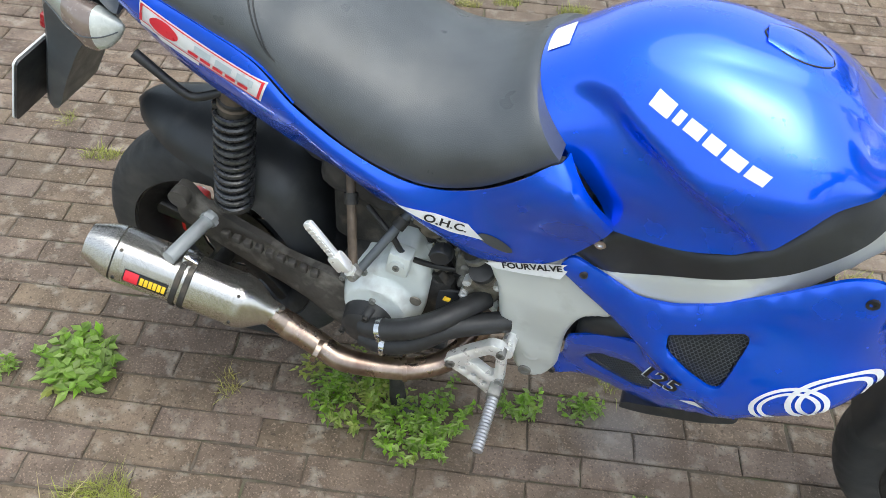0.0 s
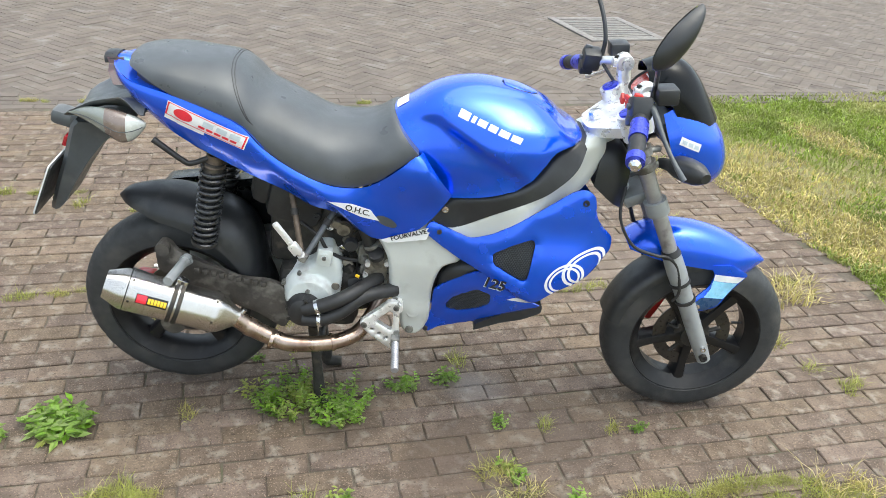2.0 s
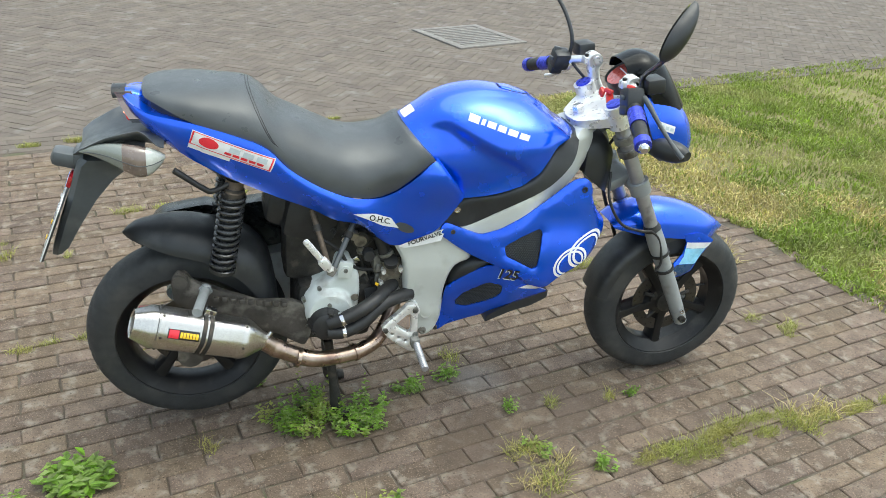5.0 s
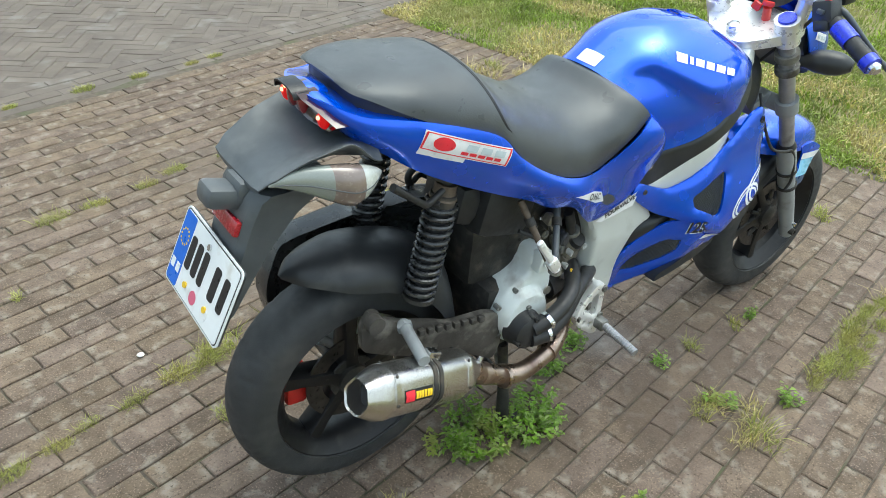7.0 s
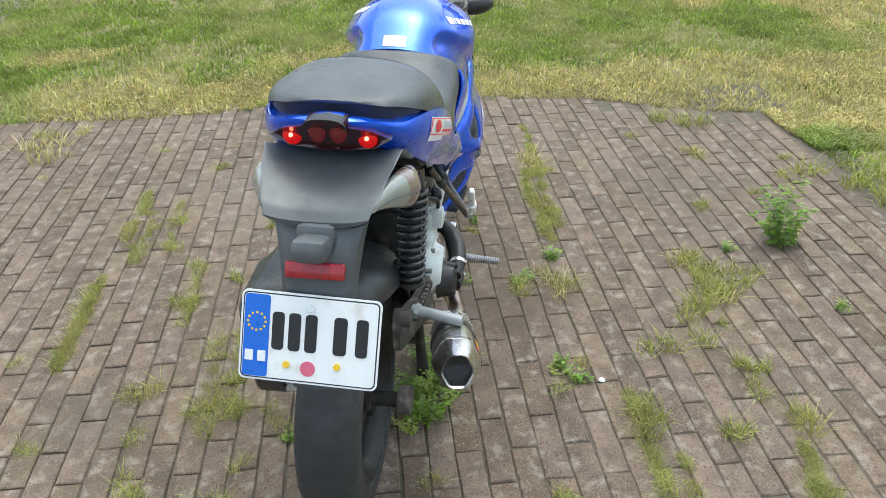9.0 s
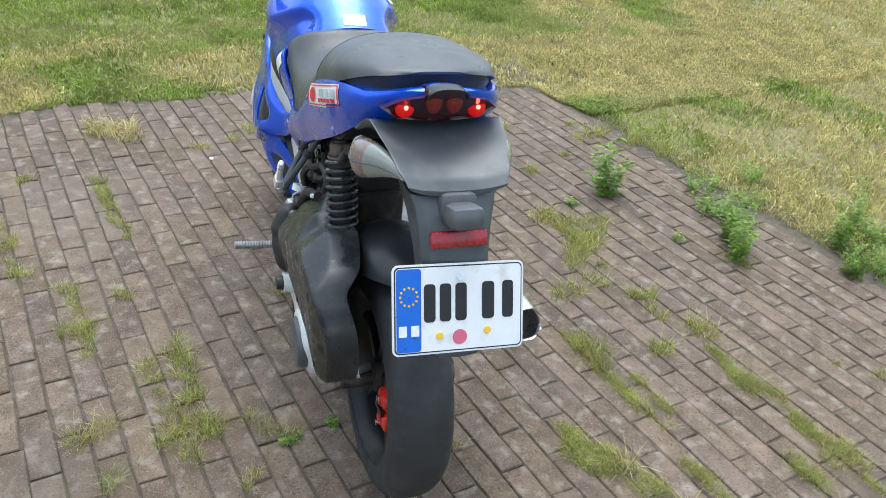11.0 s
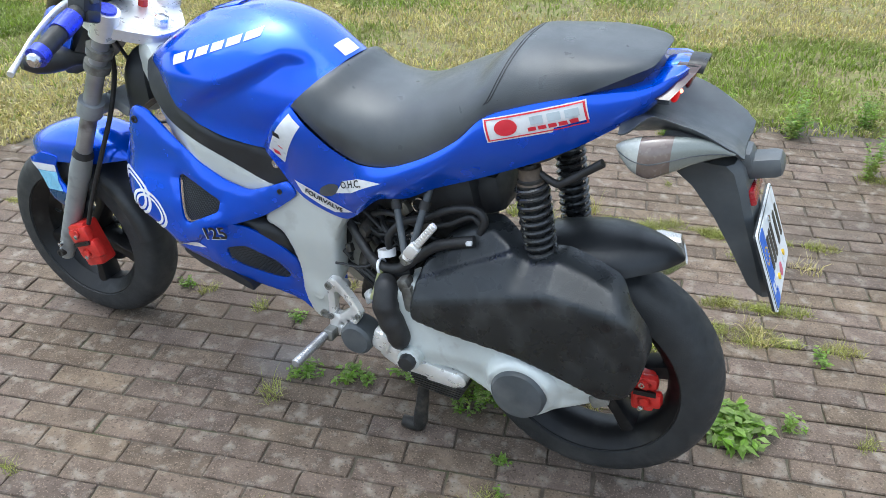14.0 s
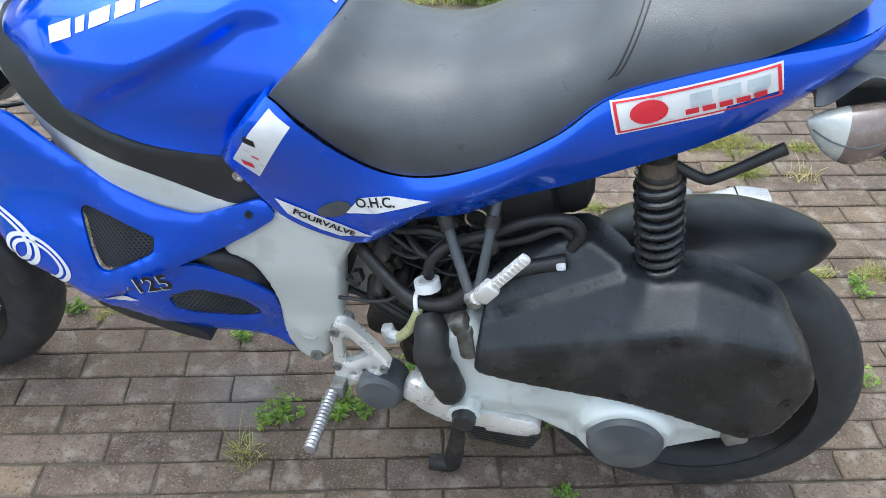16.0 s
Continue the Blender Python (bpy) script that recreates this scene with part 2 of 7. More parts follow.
CREAMHOSE = mat("yellowed_clear_hose", (0.45, 0.47, 0.22), 0.35, 0, 0.2, 40)


# ---- mesh helpers ----
def part(name, bm, material, parent=None, label="", sharp=38.0):
    me = bpy.data.meshes.new(name)
    bmesh.ops.recalc_face_normals(bm, faces=bm.faces)
    bm.to_mesh(me)
    bm.free()
    me.polygons.foreach_set("use_smooth", [True] * len(me.polygons))
    me.set_sharp_from_angle(angle=radians(sharp))
    me.materials.append(material)
    ob = new(name, me)
    ob.parent = parent
    if label:
        tagged(ob, label)
    return ob


def anchor(name, x, y, z, label, category, group="", kind=""):
    ob = new(name)
    ob.location = (x, y, z)
    ob.empty_display_size = 0.05
    bpy.context.view_layer.update()
    return tagged(ob, label, category, group, kind)


def curve(pts, n):
    """A smooth curve through the points, as n points at even chord steps."""
    p = np.array(pts, float)
    d = np.concatenate([[0], np.cumsum(np.linalg.norm(np.diff(p, axis=0), axis=1) + 1e-9)])
    q = np.vstack([2 * p[0] - p[1], p, 2 * p[-1] - p[-2]])
    out = []
    for s in np.linspace(0, d[-1], n):
        i = min(len(p) - 2, int(np.searchsorted(d, s, side="right") - 1))
        t = (s - d[i]) / (d[i + 1] - d[i])
        a, b, c, e = q[i], q[i + 1], q[i + 2], q[i + 3]
        out.append(0.5 * (2 * b + (c - a) * t + (2 * a - 5 * b + 4 * c - e) * t * t + (3 * b - a - 3 * c + e) * t ** 3))
    return np.array(out)


def grid_faces(bm, rows, closed=False):
    vs = [[bm.verts.new(p) for p in r] for r in rows]
    for a, b in zip(vs, vs[1:]):
        m = len(a)
        for j in range(m if closed else m - 1):
            k = (j + 1) % m
            try:
                bm.faces.new((a[j], a[k], b[k], b[j]))
            except ValueError:
                pass
    return vs


def cap(bm, loop):
    seen, ring = set(), []
    for v in loop:
        if v not in seen:
            seen.add(v)
            ring.append(v)
    if len(ring) > 2:
        bm.faces.new(ring)


def hull(rows, power=2.3, nu=40, nv=12, shape=None, closed=True):
    """A body that is the same on both sides: rows give a point on the ridge and the point (x, y, z) on the lower edge."""
    top = curve([r[0] for r in rows], nu)
    low = curve([r[1] for r in rows], nu)
    bm, lines = bmesh.new(), []
    for row, (T, B) in enumerate(zip(top, low)):
        line = []
        pw = power(row / (nu - 1)) if callable(power) else power
        for j in range(-nv, nv + 1):
            t = abs(j) / nv
            a = t * math.pi / 2
            fy = math.sin(a) ** (2 / pw)
            fz = 1 - max(0.0, math.cos(a)) ** (2 / pw)
            p = [T[0] + (B[0] - T[0]) * fz, (T[1] + (B[1] - T[1]) * fy), T[2] + (B[2] - T[2]) * fz]
            if shape:
                p = shape(*p)
            line.append((p[0], math.copysign(1, j) * p[1], p[2]))
        lines.append(line)
    vs = grid_faces(bm, lines)
    if closed:
        cap(bm, vs[0])
        cap(bm, vs[-1])
        for a, b in zip(vs, vs[1:]):
            bm.faces.new((a[0], b[0], b[-1], a[-1]))
    return bm


def thicken(bm, d):
    bmesh.ops.recalc_face_normals(bm, faces=bm.faces)
    bmesh.ops.solidify(bm, geom=bm.faces[:], thickness=d)
    return bm


def tube(pts, r, seg=12, n=None, closed=False):
    bm = bmesh.new()
    tube_into(bm, pts, r, seg, n, closed)
    return bm


def tube_into(bm, pts, r, seg=12, n=None, closed=False):
    p = curve(pts, n) if n else np.array(pts, float)
    m = len(p)
    rad = np.interp(np.linspace(0, 1, m), np.linspace(0, 1, len(r)), r) if isinstance(r, (list, tuple)) else np.full(m, r)
    rings, up = [], None
    for i in range(m):
        d = Vector(p[min(i + 1, m - 1)] - p[max(i - 1, 0)])
        if d.length < 1e-9:
            d = Vector(p[i] - p[i - 1])
        d.normalize()
        if up is None:
            up = d.orthogonal().normalized()
        up = (up - d * up.dot(d)).normalized()
        side = d.cross(up)
        c = Vector(p[i])
        rings.append([c + float(rad[i]) * (math.cos(a) * up + math.sin(a) * side) for a in (2 * math.pi * k / seg for k in range(seg))])
    vs = grid_faces(bm, rings, closed=True)
    if not closed:
        cap(bm, vs[0])
        cap(bm, vs[-1])
    return bm


def lathe(profile, c, seg=64, axis="y", frac=1.0):
    """Turns (radius, offset) pairs about an axis through c."""
    bm, rings = bmesh.new(), []
    for k in range(seg if frac == 1.0 else seg + 1):
        a = 2 * math.pi * k / seg * frac
        ring = []
        for r, o in profile:
            u, w = r * math.cos(a), r * math.sin(a)
            ring.append({"y": (c[0] + u, c[1] + o, c[2] + w), "x": (c[0] + o, c[1] + u, c[2] + w), "z": (c[0] + u, c[1] + w, c[2] + o)}[axis])
        rings.append(ring)
    vs = [[bm.verts.new(p) for p in r] for r in rings]
    for i in range(len(vs) if frac == 1.0 else len(vs) - 1):
        a, b = vs[i], vs[(i + 1) % len(vs)]
        for j in range(len(a) - 1):
            bm.faces.new((a[j], a[j + 1], b[j + 1], b[j]))
    bmesh.ops.remove_doubles(bm, verts=bm.verts, dist=1e-6)
    return bm


def block(c, size, rot=(0, 0, 0), bevel=0.0):
    bm = bmesh.new()
    bmesh.ops.create_cube(bm, size=1)
    bmesh.ops.scale(bm, vec=size, verts=bm.verts)
    if bevel:
        bmesh.ops.bevel(bm, geom=bm.edges[:], offset=bevel, segments=2, profile=0.5, affect="EDGES")
    bmesh.ops.transform(bm, matrix=pose(*c, *rot), verts=bm.verts)
    return bm


def merge(*bms):
    out = bms[0]
    for b in bms[1:]:
        me = bpy.data.meshes.new("tmp")
        b.to_mesh(me)
        b.free()
        out.from_mesh(me)
        bpy.data.meshes.remove(me)
    return out


def rod(a, b, r, seg=14, r2=None):
    return tube([a, b], [r, r if r2 is None else r2], seg)


def bolt(p, side, r=0.006, depth=0.006, mat_=None):
    s = side
    return lathe([(0, 0.4 * depth * s), (r * 0.5, 0.4 * depth * s), (r * 0.55, depth * s), (r, depth * s), (r, -0.01 * s)], p, 10)


def inside(pts, poly):
    x, y = pts[:, 0], pts[:, 1]
    res = np.zeros(len(pts), bool)
    n = len(poly)
    for i in range(n):
        (x1, y1), (x2, y2) = poly[i], poly[(i + 1) % n]
        if y1 == y2:
            continue
        hit = ((y1 > y) != (y2 > y)) & (x < (x2 - x1) * (y - y1) / (y2 - y1) + x1)
        res ^= hit
    return res


def edge_distance(pts, loops):
    best = np.full(len(pts), 9.0)
    for poly in loops:
        q = np.array(poly)
        for a, b in zip(q, np.roll(q, -1, axis=0)):
            ab = b - a
            t = np.clip(((pts - a) @ ab) / max(1e-12, ab @ ab), 0, 1)
            best = np.minimum(best, np.linalg.norm(pts - a - t[:, None] * ab, axis=1))
    return best


def rounded(poly, n=90, times=2):
    """A closed outline with its corners eased."""
    p = np.array(poly, float)
    d = np.concatenate([[0], np.cumsum(np.linalg.norm(np.roll(p, -1, axis=0) - p, axis=1))])
    ring = np.vstack([p, p[:1]])
    at = np.linspace(0, d[-1], n, endpoint=False)
    q = np.stack([np.interp(at, d, ring[:, 0]), np.interp(at, d, ring[:, 1])], 1)
    for _ in range(times):
        q = 0.25 * np.roll(q, 1, axis=0) + 0.5 * q + 0.25 * np.roll(q, -1, axis=0)
    return [tuple(v) for v in q]


def triangulate(outline, holes=(), step=0.012):
    loops = [list(outline)] + [list(h) for h in holes]
    coords, edges = [], []
    for lp in loops:
        k = len(coords)
        coords += [Vector(p) for p in lp]
        edges += [(k + i, k + (i + 1) % len(lp)) for i in range(len(lp))]
    o = np.array(outline)
    gx, gy = np.meshgrid(np.arange(o[:, 0].min(), o[:, 0].max(), step), np.arange(o[:, 1].min(), o[:, 1].max(), step * 0.87))
    gx[1::2] += step / 2
    g = np.stack([gx.ravel(), gy.ravel()], 1)
    ok = inside(g, outline) & (edge_distance(g, loops) > step * 0.45)
    for h in holes:
        ok &= ~inside(g, h)
    coords += [Vector(p) for p in g[ok]]
    v, _, f, *_ = delaunay_2d_cdt(coords, edges, [], 2 if holes else 1, 1e-6)
    v = np.array([tuple(p) for p in v])
    f = [tuple(t) for t in f]
    cen = np.array([v[list(t)].mean(axis=0) for t in f])
    good = inside(cen, outline)
    for h in holes:
        good &= ~inside(cen, h)
    return v, [t for t, k in zip(f, good) if k], loops


def shell(outline, depth, thick, side=1, holes=(), step=0.012, roll=0.006):
    """A moulded side piece: outline in (x, z), its outer face at y = side * depth(x, z), with rolled edges."""
    v, f, loops = triangulate(outline, holes, step)
    d = edge_distance(v, loops)
    bm, front, back = bmesh.new(), [], []
    for (x, z), e in zip(v, d):
        y = depth(x, z) if callable(depth) else depth
        if roll and e < roll:
            y -= roll * (1 - math.sqrt(max(0.0, 1 - (1 - e / roll) ** 2))) * 0.8
        front.append(bm.verts.new((x, side * y, z)))
        back.append(bm.verts.new((x, side * (y - thick), z)))
    count = {}
    for t in f:
        bm.faces.new([front[i] for i in t])
        bm.faces.new([back[i] for i in reversed(t)])
        for a, b in zip(t, t[1:] + t[:1]):
            key = (min(a, b), max(a, b))
            count[key] = count.get(key, 0) + 1
    for (a, b), k in count.items():
        if k == 1:
            bm.faces.new((front[a], front[b], back[b], back[a]))
    return bm


def tree_of(ob):
    me = ob.data
    return BVHTree.FromPolygons([v.co[:] for v in me.vertices], [p.vertices[:] for p in me.polygons])


def drape(name, v, f, trees, side, material, parent, lift=0.0012, label=""):
    """Lays a flat outline in (x, z) on the outside of what stands there, as a thin sticker."""
    bm, vs = bmesh.new(), []
    for x, z in v:
        best = None
        for tr in trees:
            hit = tr.ray_cast(Vector((x, side * 0.6, z)), Vector((0, -side, 0)))
            if hit[0] is not None and (best is None or hit[0].y * side > best[0].y * side):
                best = hit
        if best is None:
            vs.append(None)
            continue
        nrm = best[1] if best[1].y * side > 0 else -best[1]
        vs.append(bm.verts.new(best[0] + nrm * lift))
    for t in f:
        q = [vs[i] for i in t]
        if all(q) and len(set(q)) == len(q):
            if max((q[0].co - q[1].co).length, (q[1].co - q[2].co).length) < 0.05:
                bm.faces.new(q)
    return part(name, bm, material, parent, label, 60)


def flat_drape(name, v, f, trees, side, material, parent, lift=0.001, label=""):
    """A stiff sticker: every point at the depth of the outermost thing under it."""
    ys = []
    for x, z in v:
        for tr in trees:
            hit = tr.ray_cast(Vector((x, side * 0.6, z)), Vector((0, -side, 0)))
            if hit[0] is not None:
                ys.append(hit[0].y * side)
    y = max(ys) + lift
    bm = bmesh.new()
    vs = [bm.verts.new((x, side * y, z)) for x, z in v]
    for t in f:
        bm.faces.new([vs[i] for i in t])
    return part(name, bm, material, parent, label, 60)


def sticker(name, outline, trees, side, material, parent, lift=0.0012, label="", step=0.01, holes=()):
    v, f, _ = triangulate(dense(outline), [dense(h) for h in holes], step)
    return drape(name, v, f, trees, side, material, parent, lift, label)


def dense(poly, step=0.008):
    out = []
    for a, b in zip(poly, list(poly[1:]) + [poly[0]]):
        k = max(1, int(math.dist(a, b) / step))
        out += [(a[0] + (b[0] - a[0]) * i / k, a[1] + (b[1] - a[1]) * i / k) for i in range(k)]
    return out


def letters(body, size, bold=0.0):
    """The flat mesh of a word in the built-in font: its points and faces."""
    cu = bpy.data.curves.new("word", "FONT")
    cu.body, cu.size, cu.resolution_u, cu.offset = body, size, 3, bold
    cu.align_x, cu.align_y = "CENTER", "CENTER"
    ob = new("word", cu)
    bpy.context.view_layer.update()
    me = bpy.data.meshes.new_from_object(ob.evaluated_get(bpy.context.evaluated_depsgraph_get()))
    bpy.data.objects.remove(ob)
    bpy.data.curves.remove(cu)
    bm = bmesh.new()
    bm.from_mesh(me)
    bpy.data.meshes.remove(me)
    bmesh.ops.triangulate(bm, faces=bm.faces)
    for _ in range(3):
        long = [e for e in bm.edges if e.calc_length() > size * 0.3]
        if not long:
            break
        bmesh.ops.subdivide_edges(bm, edges=long, cuts=1)
        bmesh.ops.triangulate(bm, faces=bm.faces)
    bm.verts.index_update()
    v = [(p.co.x, p.co.y) for p in bm.verts]
    f = [tuple(q.index for q in t.verts) for t in bm.faces]
    bm.free()
    return v, f


def turn2(v, x, z, deg, side):
    """Places flat points at (x, z), turned by deg; on the left flank (+y) words run towards the tail."""
    c, s = math.cos(radians(deg)), math.sin(radians(deg))
    return [(x - side * (a * c - b * s), z + (a * s + b * c)) for a, b in v]


def smooth01(t):
    t = min(1.0, max(0.0, t))
    return t * t * (3 - 2 * t)


# ---- ground ----
ANG = radians(11.48)
UD, VD = Vector((math.cos(ANG), math.sin(ANG), 0)), Vector((-math.sin(ANG), math.cos(ANG), 0))
BL, BW, GAP = 0.2057, 0.06515, 0.0036
U0, V0 = 0.0846, 0.0069


def uv(u, v, z=0.0):
    p = UD * u + VD * v
    return (p.x, p.y, z)


def sheet(name, corners, z, material, label, category, cuts=1):
    bm = bmesh.new()
    (u0, v0), (u1, v1) = corners
    grid_faces(bm, [[uv(u0 + (u1 - u0) * i / cuts, v0 + (v1 - v0) * j / cuts, z) for j in range(cuts + 1)] for i in range(cuts + 1)])
    return tagged(part(name, bm, material), label, category, kind="structure")


ground = sheet("ground", ((-300, -300), (300, 300)), -0.012, SOIL, "soil and thin lawn reaching to the horizon", "ground")
ROAD_V = 2.33
pavement = sheet("pavement", ((-4.0, -1.98), (2.42, ROAD_V + 0.04)), -0.0056, JOINT, "brick-paved parking space with earth joints", "pavement")
road = sheet("road", ((-14, ROAD_V + 0.01), (16, 14.0)), -0.0068, ROADFAR, "street paved with brown bricks in herringbone", "road")


WORN = [(1, -0.5), (1, 0.5), (1, 1), (0.35, 1), (-0.35, 1), (-1, 1), (-1, 0.1), (-1, -1), (-0.4, -1), (0.4, -1), (1, -1)]
PLAIN = [(1, 1), (-1, 1), (-1, -1), (1, -1)]


def brick_verts(l, w, h, bev, wob, rng, rim):
    """Points and faces of one paver, its top at z = 0, edges worn."""
    out = [(x * l / 2 + rng.uniform(-wob, wob), y * w / 2 + rng.uniform(-wob, wob) * 0.8) for x, y in rim]
    k = len(out)
    v = [(x, y, -h) for x, y in out] + [(x, y, -bev - abs(rng.gauss(0, wob * 0.3))) for x, y in out]
    v += [(x - math.copysign(bev * 1.2, x) * (abs(x) > l * 0.3), y - math.copysign(bev * 1.2, y) * (abs(y) > w * 0.3), rng.uniform(-0.3, 0.3) * wob) for x, y in out]
    f = [tuple(range(2 * k, 3 * k))]
    for a in (0, k):
        f += [(a + i, a + (i + 1) % k, a + k + (i + 1) % k, a + k + i) for i in range(k)]
    return v, f


def lay(cells, rng, l, w, h, bev, rim):
    """Points and faces of many pavers joined: cells of (x, y, z, turn)."""
    V, F = [], []
    for x, y, z, a in cells:
        v, f = brick_verts(l * rng.uniform(0.985, 1.004), w * rng.uniform(0.97, 1.005), h, bev, 0.0016, rng, rim)
        c, s = math.cos(a), math.sin(a)
        tx, ty = rng.uniform(-0.006, 0.006), rng.uniform(-0.014, 0.014)
        k = len(V)
        V += [(x + p * c - q * s, y + p * s + q * c, z + r + p * tx + q * ty) for p, q, r in v]
        F += [tuple(i + k for i in t) for t in f]
    return V, F


rng = random.Random(4)
near, rest = [], []
for j in range(-28, 40):
    vv = V0 + (j + 0.5) * BW
    if vv > ROAD_V - 0.03 or vv < -2.45:
        continue
    for i in range(-20, 16):
        uu = U0 + (i + 0.5 + 0.5 * (j % 2)) * BL - 0.5 * BL * ((j % 2) * 0)
        edge = 2.30 + 0.16 * noise.noise((vv * 1.3, 0.0, 3.1)) + (0.10 if j % 2 else 0.0) - 0.25 * smooth01((-1.0 - vv) / 0.6)
        side = -1.86 + 0.12 * noise.noise((uu * 1.1, 0.0, 8.1))
        if uu > edge or vv < side or uu < -3.86:
            continue
        x, y, _ = uv(uu, vv)
        cell = (x + rng.uniform(-0.0012, 0.0012), y + rng.uniform(-0.0012, 0.0012), rng.gauss(0, 0.0007) + 0.0015 * noise.noise((uu, vv, 0.5)), ANG + rng.gauss(0, 0.011))
        (near if -0.45 < uu < 1.15 and -0.82 < vv < -0.08 or (0.1 < uu < 0.9 and 0.3 < vv < 0.45) else rest).append(cell)
if len(near) > 300:
    near, rest = near[:300], rest + near[300:]

V, F = lay(rest, rng, BL - GAP, BW - GAP, 0.03, 0.0024, WORN)
me = bpy.data.meshes.new("pavers")
me.from_pydata(V, [], F)
me.materials.append(BRICKS)
pav = new("pavers", me)
pav.parent = pavement
tagged(pav, "weathered reddish-brown brick pavers", kind="stuff")

# street: a strip of running courses along the edge, then herringbone
cells = []
for j in range(4):
    vv = ROAD_V + 0.035 + j * BW
    for i in range(-40, 62):
        x, y, _ = uv(U0 + (i + 0.5 * (j % 2)) * BL, vv)
        cells.append((x, y, rng.gauss(0, 0.001) - 0.004, ANG + rng.gauss(0, 0.004)))
H0 = ROAD_V + 4 * BW + 0.02
DRAINS = ((2.20, 4.72), (3.16, 7.22))


def in_drain(x, y, dx, dy):
    c, s = math.cos(radians(18)), math.sin(radians(18))
    p, q = (x - dx) * c + (y - dy) * s, (y - dy) * c - (x - dx) * s
    return abs(p) < 0.31 and abs(q) < 0.34


nn = 3
for a in range(-190, 190):
    for b in range(-36, 36):
        for vert in (0, 1):
            gx, gy = a + nn * b, a - nn * b
            cx, cy, ang = (gx + nn / 2, gy + 0.5, 0.0) if not vert else (gx + 0.5, gy + 1 + nn / 2, math.pi / 2)
            c45 = math.sqrt(0.5)
            uu, vv = (cx * c45 - cy * c45) * BW, (cx * c45 + cy * c45) * BW + 5.0
            if -4.5 < uu < 11.5 and H0 + 0.02 < vv < 9.5:
                x, y, _ = uv(uu, vv)
                if any(in_drain(x, y, *d) for d in DRAINS):
                    continue
                cells.append((x, y, rng.gauss(0, 0.001) - 0.004, ANG + math.pi / 4 + ang))
V, F = lay(cells, rng, BL - 0.0055, BW - 0.0055, 0.012, 0.0018, PLAIN)
me = bpy.data.meshes.new("road_pavers")
me.from_pydata(V, [], F)
me.materials.append(ROADBRICK)
rp = new("road_pavers", me)
rp.parent = road
tagged(rp, "brown herringbone street pavers", kind="stuff")


# drains in the street
def drain(x, y):
    ob = anchor("street_drain", x, y, 0, "grey iron slotted drain cover set in the street", "drain", "street drains")
    fr = merge(*[block((0.305 * sx, 0, -0.003), (0.07, 0.75, 0.02), (0, 0, 0), 0.003) for sx in (-1, 1)], *[block((0, 0.345 * sy, -0.003), (0.54, 0.06, 0.02), (0, 0, 0), 0.003) for sy in (-1, 1)])
    part("frame", fr, IRON, ob)
    # solid black block painted as the dark depth under the slats
    part("pit", block((0, 0, -0.024), (0.56, 0.64, 0.012)), INKSHADE, ob)
    for k in range(11):
        part("slat", block((0, -0.285 + k * 0.057, -0.004), (0.54, 0.034, 0.016), (0, 0, 0), 0.003), IRON, ob)
    ob.rotation_euler = (0, 0, radians(18))
    return ob


for spot in DRAINS:
    drain(*spot)


# ---- lawn ----
def blades(n, where, hmin, hmax, lean, seed, width=0.004):
    r = np.random.RandomState(seed)
    V, F = [], []
    for _ in range(n):
        p = where(r)
        if p is None:
            continue
        x, y = p
        h, a, d = r.uniform(hmin, hmax), r.uniform(0, 6.283), r.uniform(0.1, lean)
        w = width * r.uniform(0.6, 1.4)
        b = r.uniform(0, 6.283)
        cx, cy = math.cos(a) * w, math.sin(a) * w
        lx, ly = math.cos(b) * d * h, math.sin(b) * d * h
        k = len(V)
        V += [(x - cx, y - cy, -0.012), (x + cx, y + cy, -0.012), (x + lx * 0.4 + cx * 0.8, y + ly * 0.4 + cy * 0.8, h * 0.6), (x + lx * 0.4 - cx * 0.8, y + ly * 0.4 - cy * 0.8, h * 0.6), (x + lx, y + ly, h * 0.95)]
        F += [(k, k + 1, k + 2, k + 3), (k + 3, k + 2, k + 4)]
    return V, F


def on_lawn(u, v):
    edge = 2.34 + 0.16 * noise.noise((v * 1.3, 0.0, 3.1)) - 0.25 * smooth01((-1.0 - v) / 0.6)
    side = -1.84 + 0.12 * noise.noise((u * 1.1, 0.0, 8.1))
    return (u > edge + 0.02 or v < side - 0.02) and v < 2.39 + 0.05 * max(0.0, u - 2.2)


def lawn_spot(far, dry=False):
    def f(r):
        u = 1.6 + r.exponential(1.5 if not far else 4.0) if r.rand() < 0.6 else r.uniform(-3.0, 4.5)
        v = r.uniform(-9.0 if far else -4.5, 2.7) if u > 2.0 or far else -1.6 - r.exponential(1.3)
        if not on_lawn(u, v) or u > 14:
            return None
        patch_ = noise.noise((u * 0.85, v * 0.85, 7.3)) + 0.4 * noise.noise((u * 2.6, v * 2.6, 2.3))
        # the verge by the paving and the side lawn are drier, the lawn ahead greener
        ahead = smooth01((v + 2.6) / 1.2) * smooth01((u - 2.55) / 0.8)
        verge = smooth01((3.0 - u) / 0.5) if v > -1.8 else 0.5
        patch_ += 0.14 * verge - 0.50 * ahead + 0.04
        if r.rand() < (smooth01((0.07 - patch_) / 0.13) if dry else smooth01((patch_ + 0.01) / 0.17) * 0.93):
            return None
        if noise.noise((u * 1.7, v * 1.7, 1.7)) + 0.45 * noise.noise((u * 6, v * 6, 4.7)) < -0.20 and r.rand() < 0.66:
            return None
        x, y, _ = uv(u, v)
        return x, y
    return f


def stuff(name, V, F, m, label, category):
    me = bpy.data.meshes.new(name)
    me.from_pydata(V, [], F)
    me.materials.append(m)
    return tagged(new(name, me), label, category, kind="stuff")


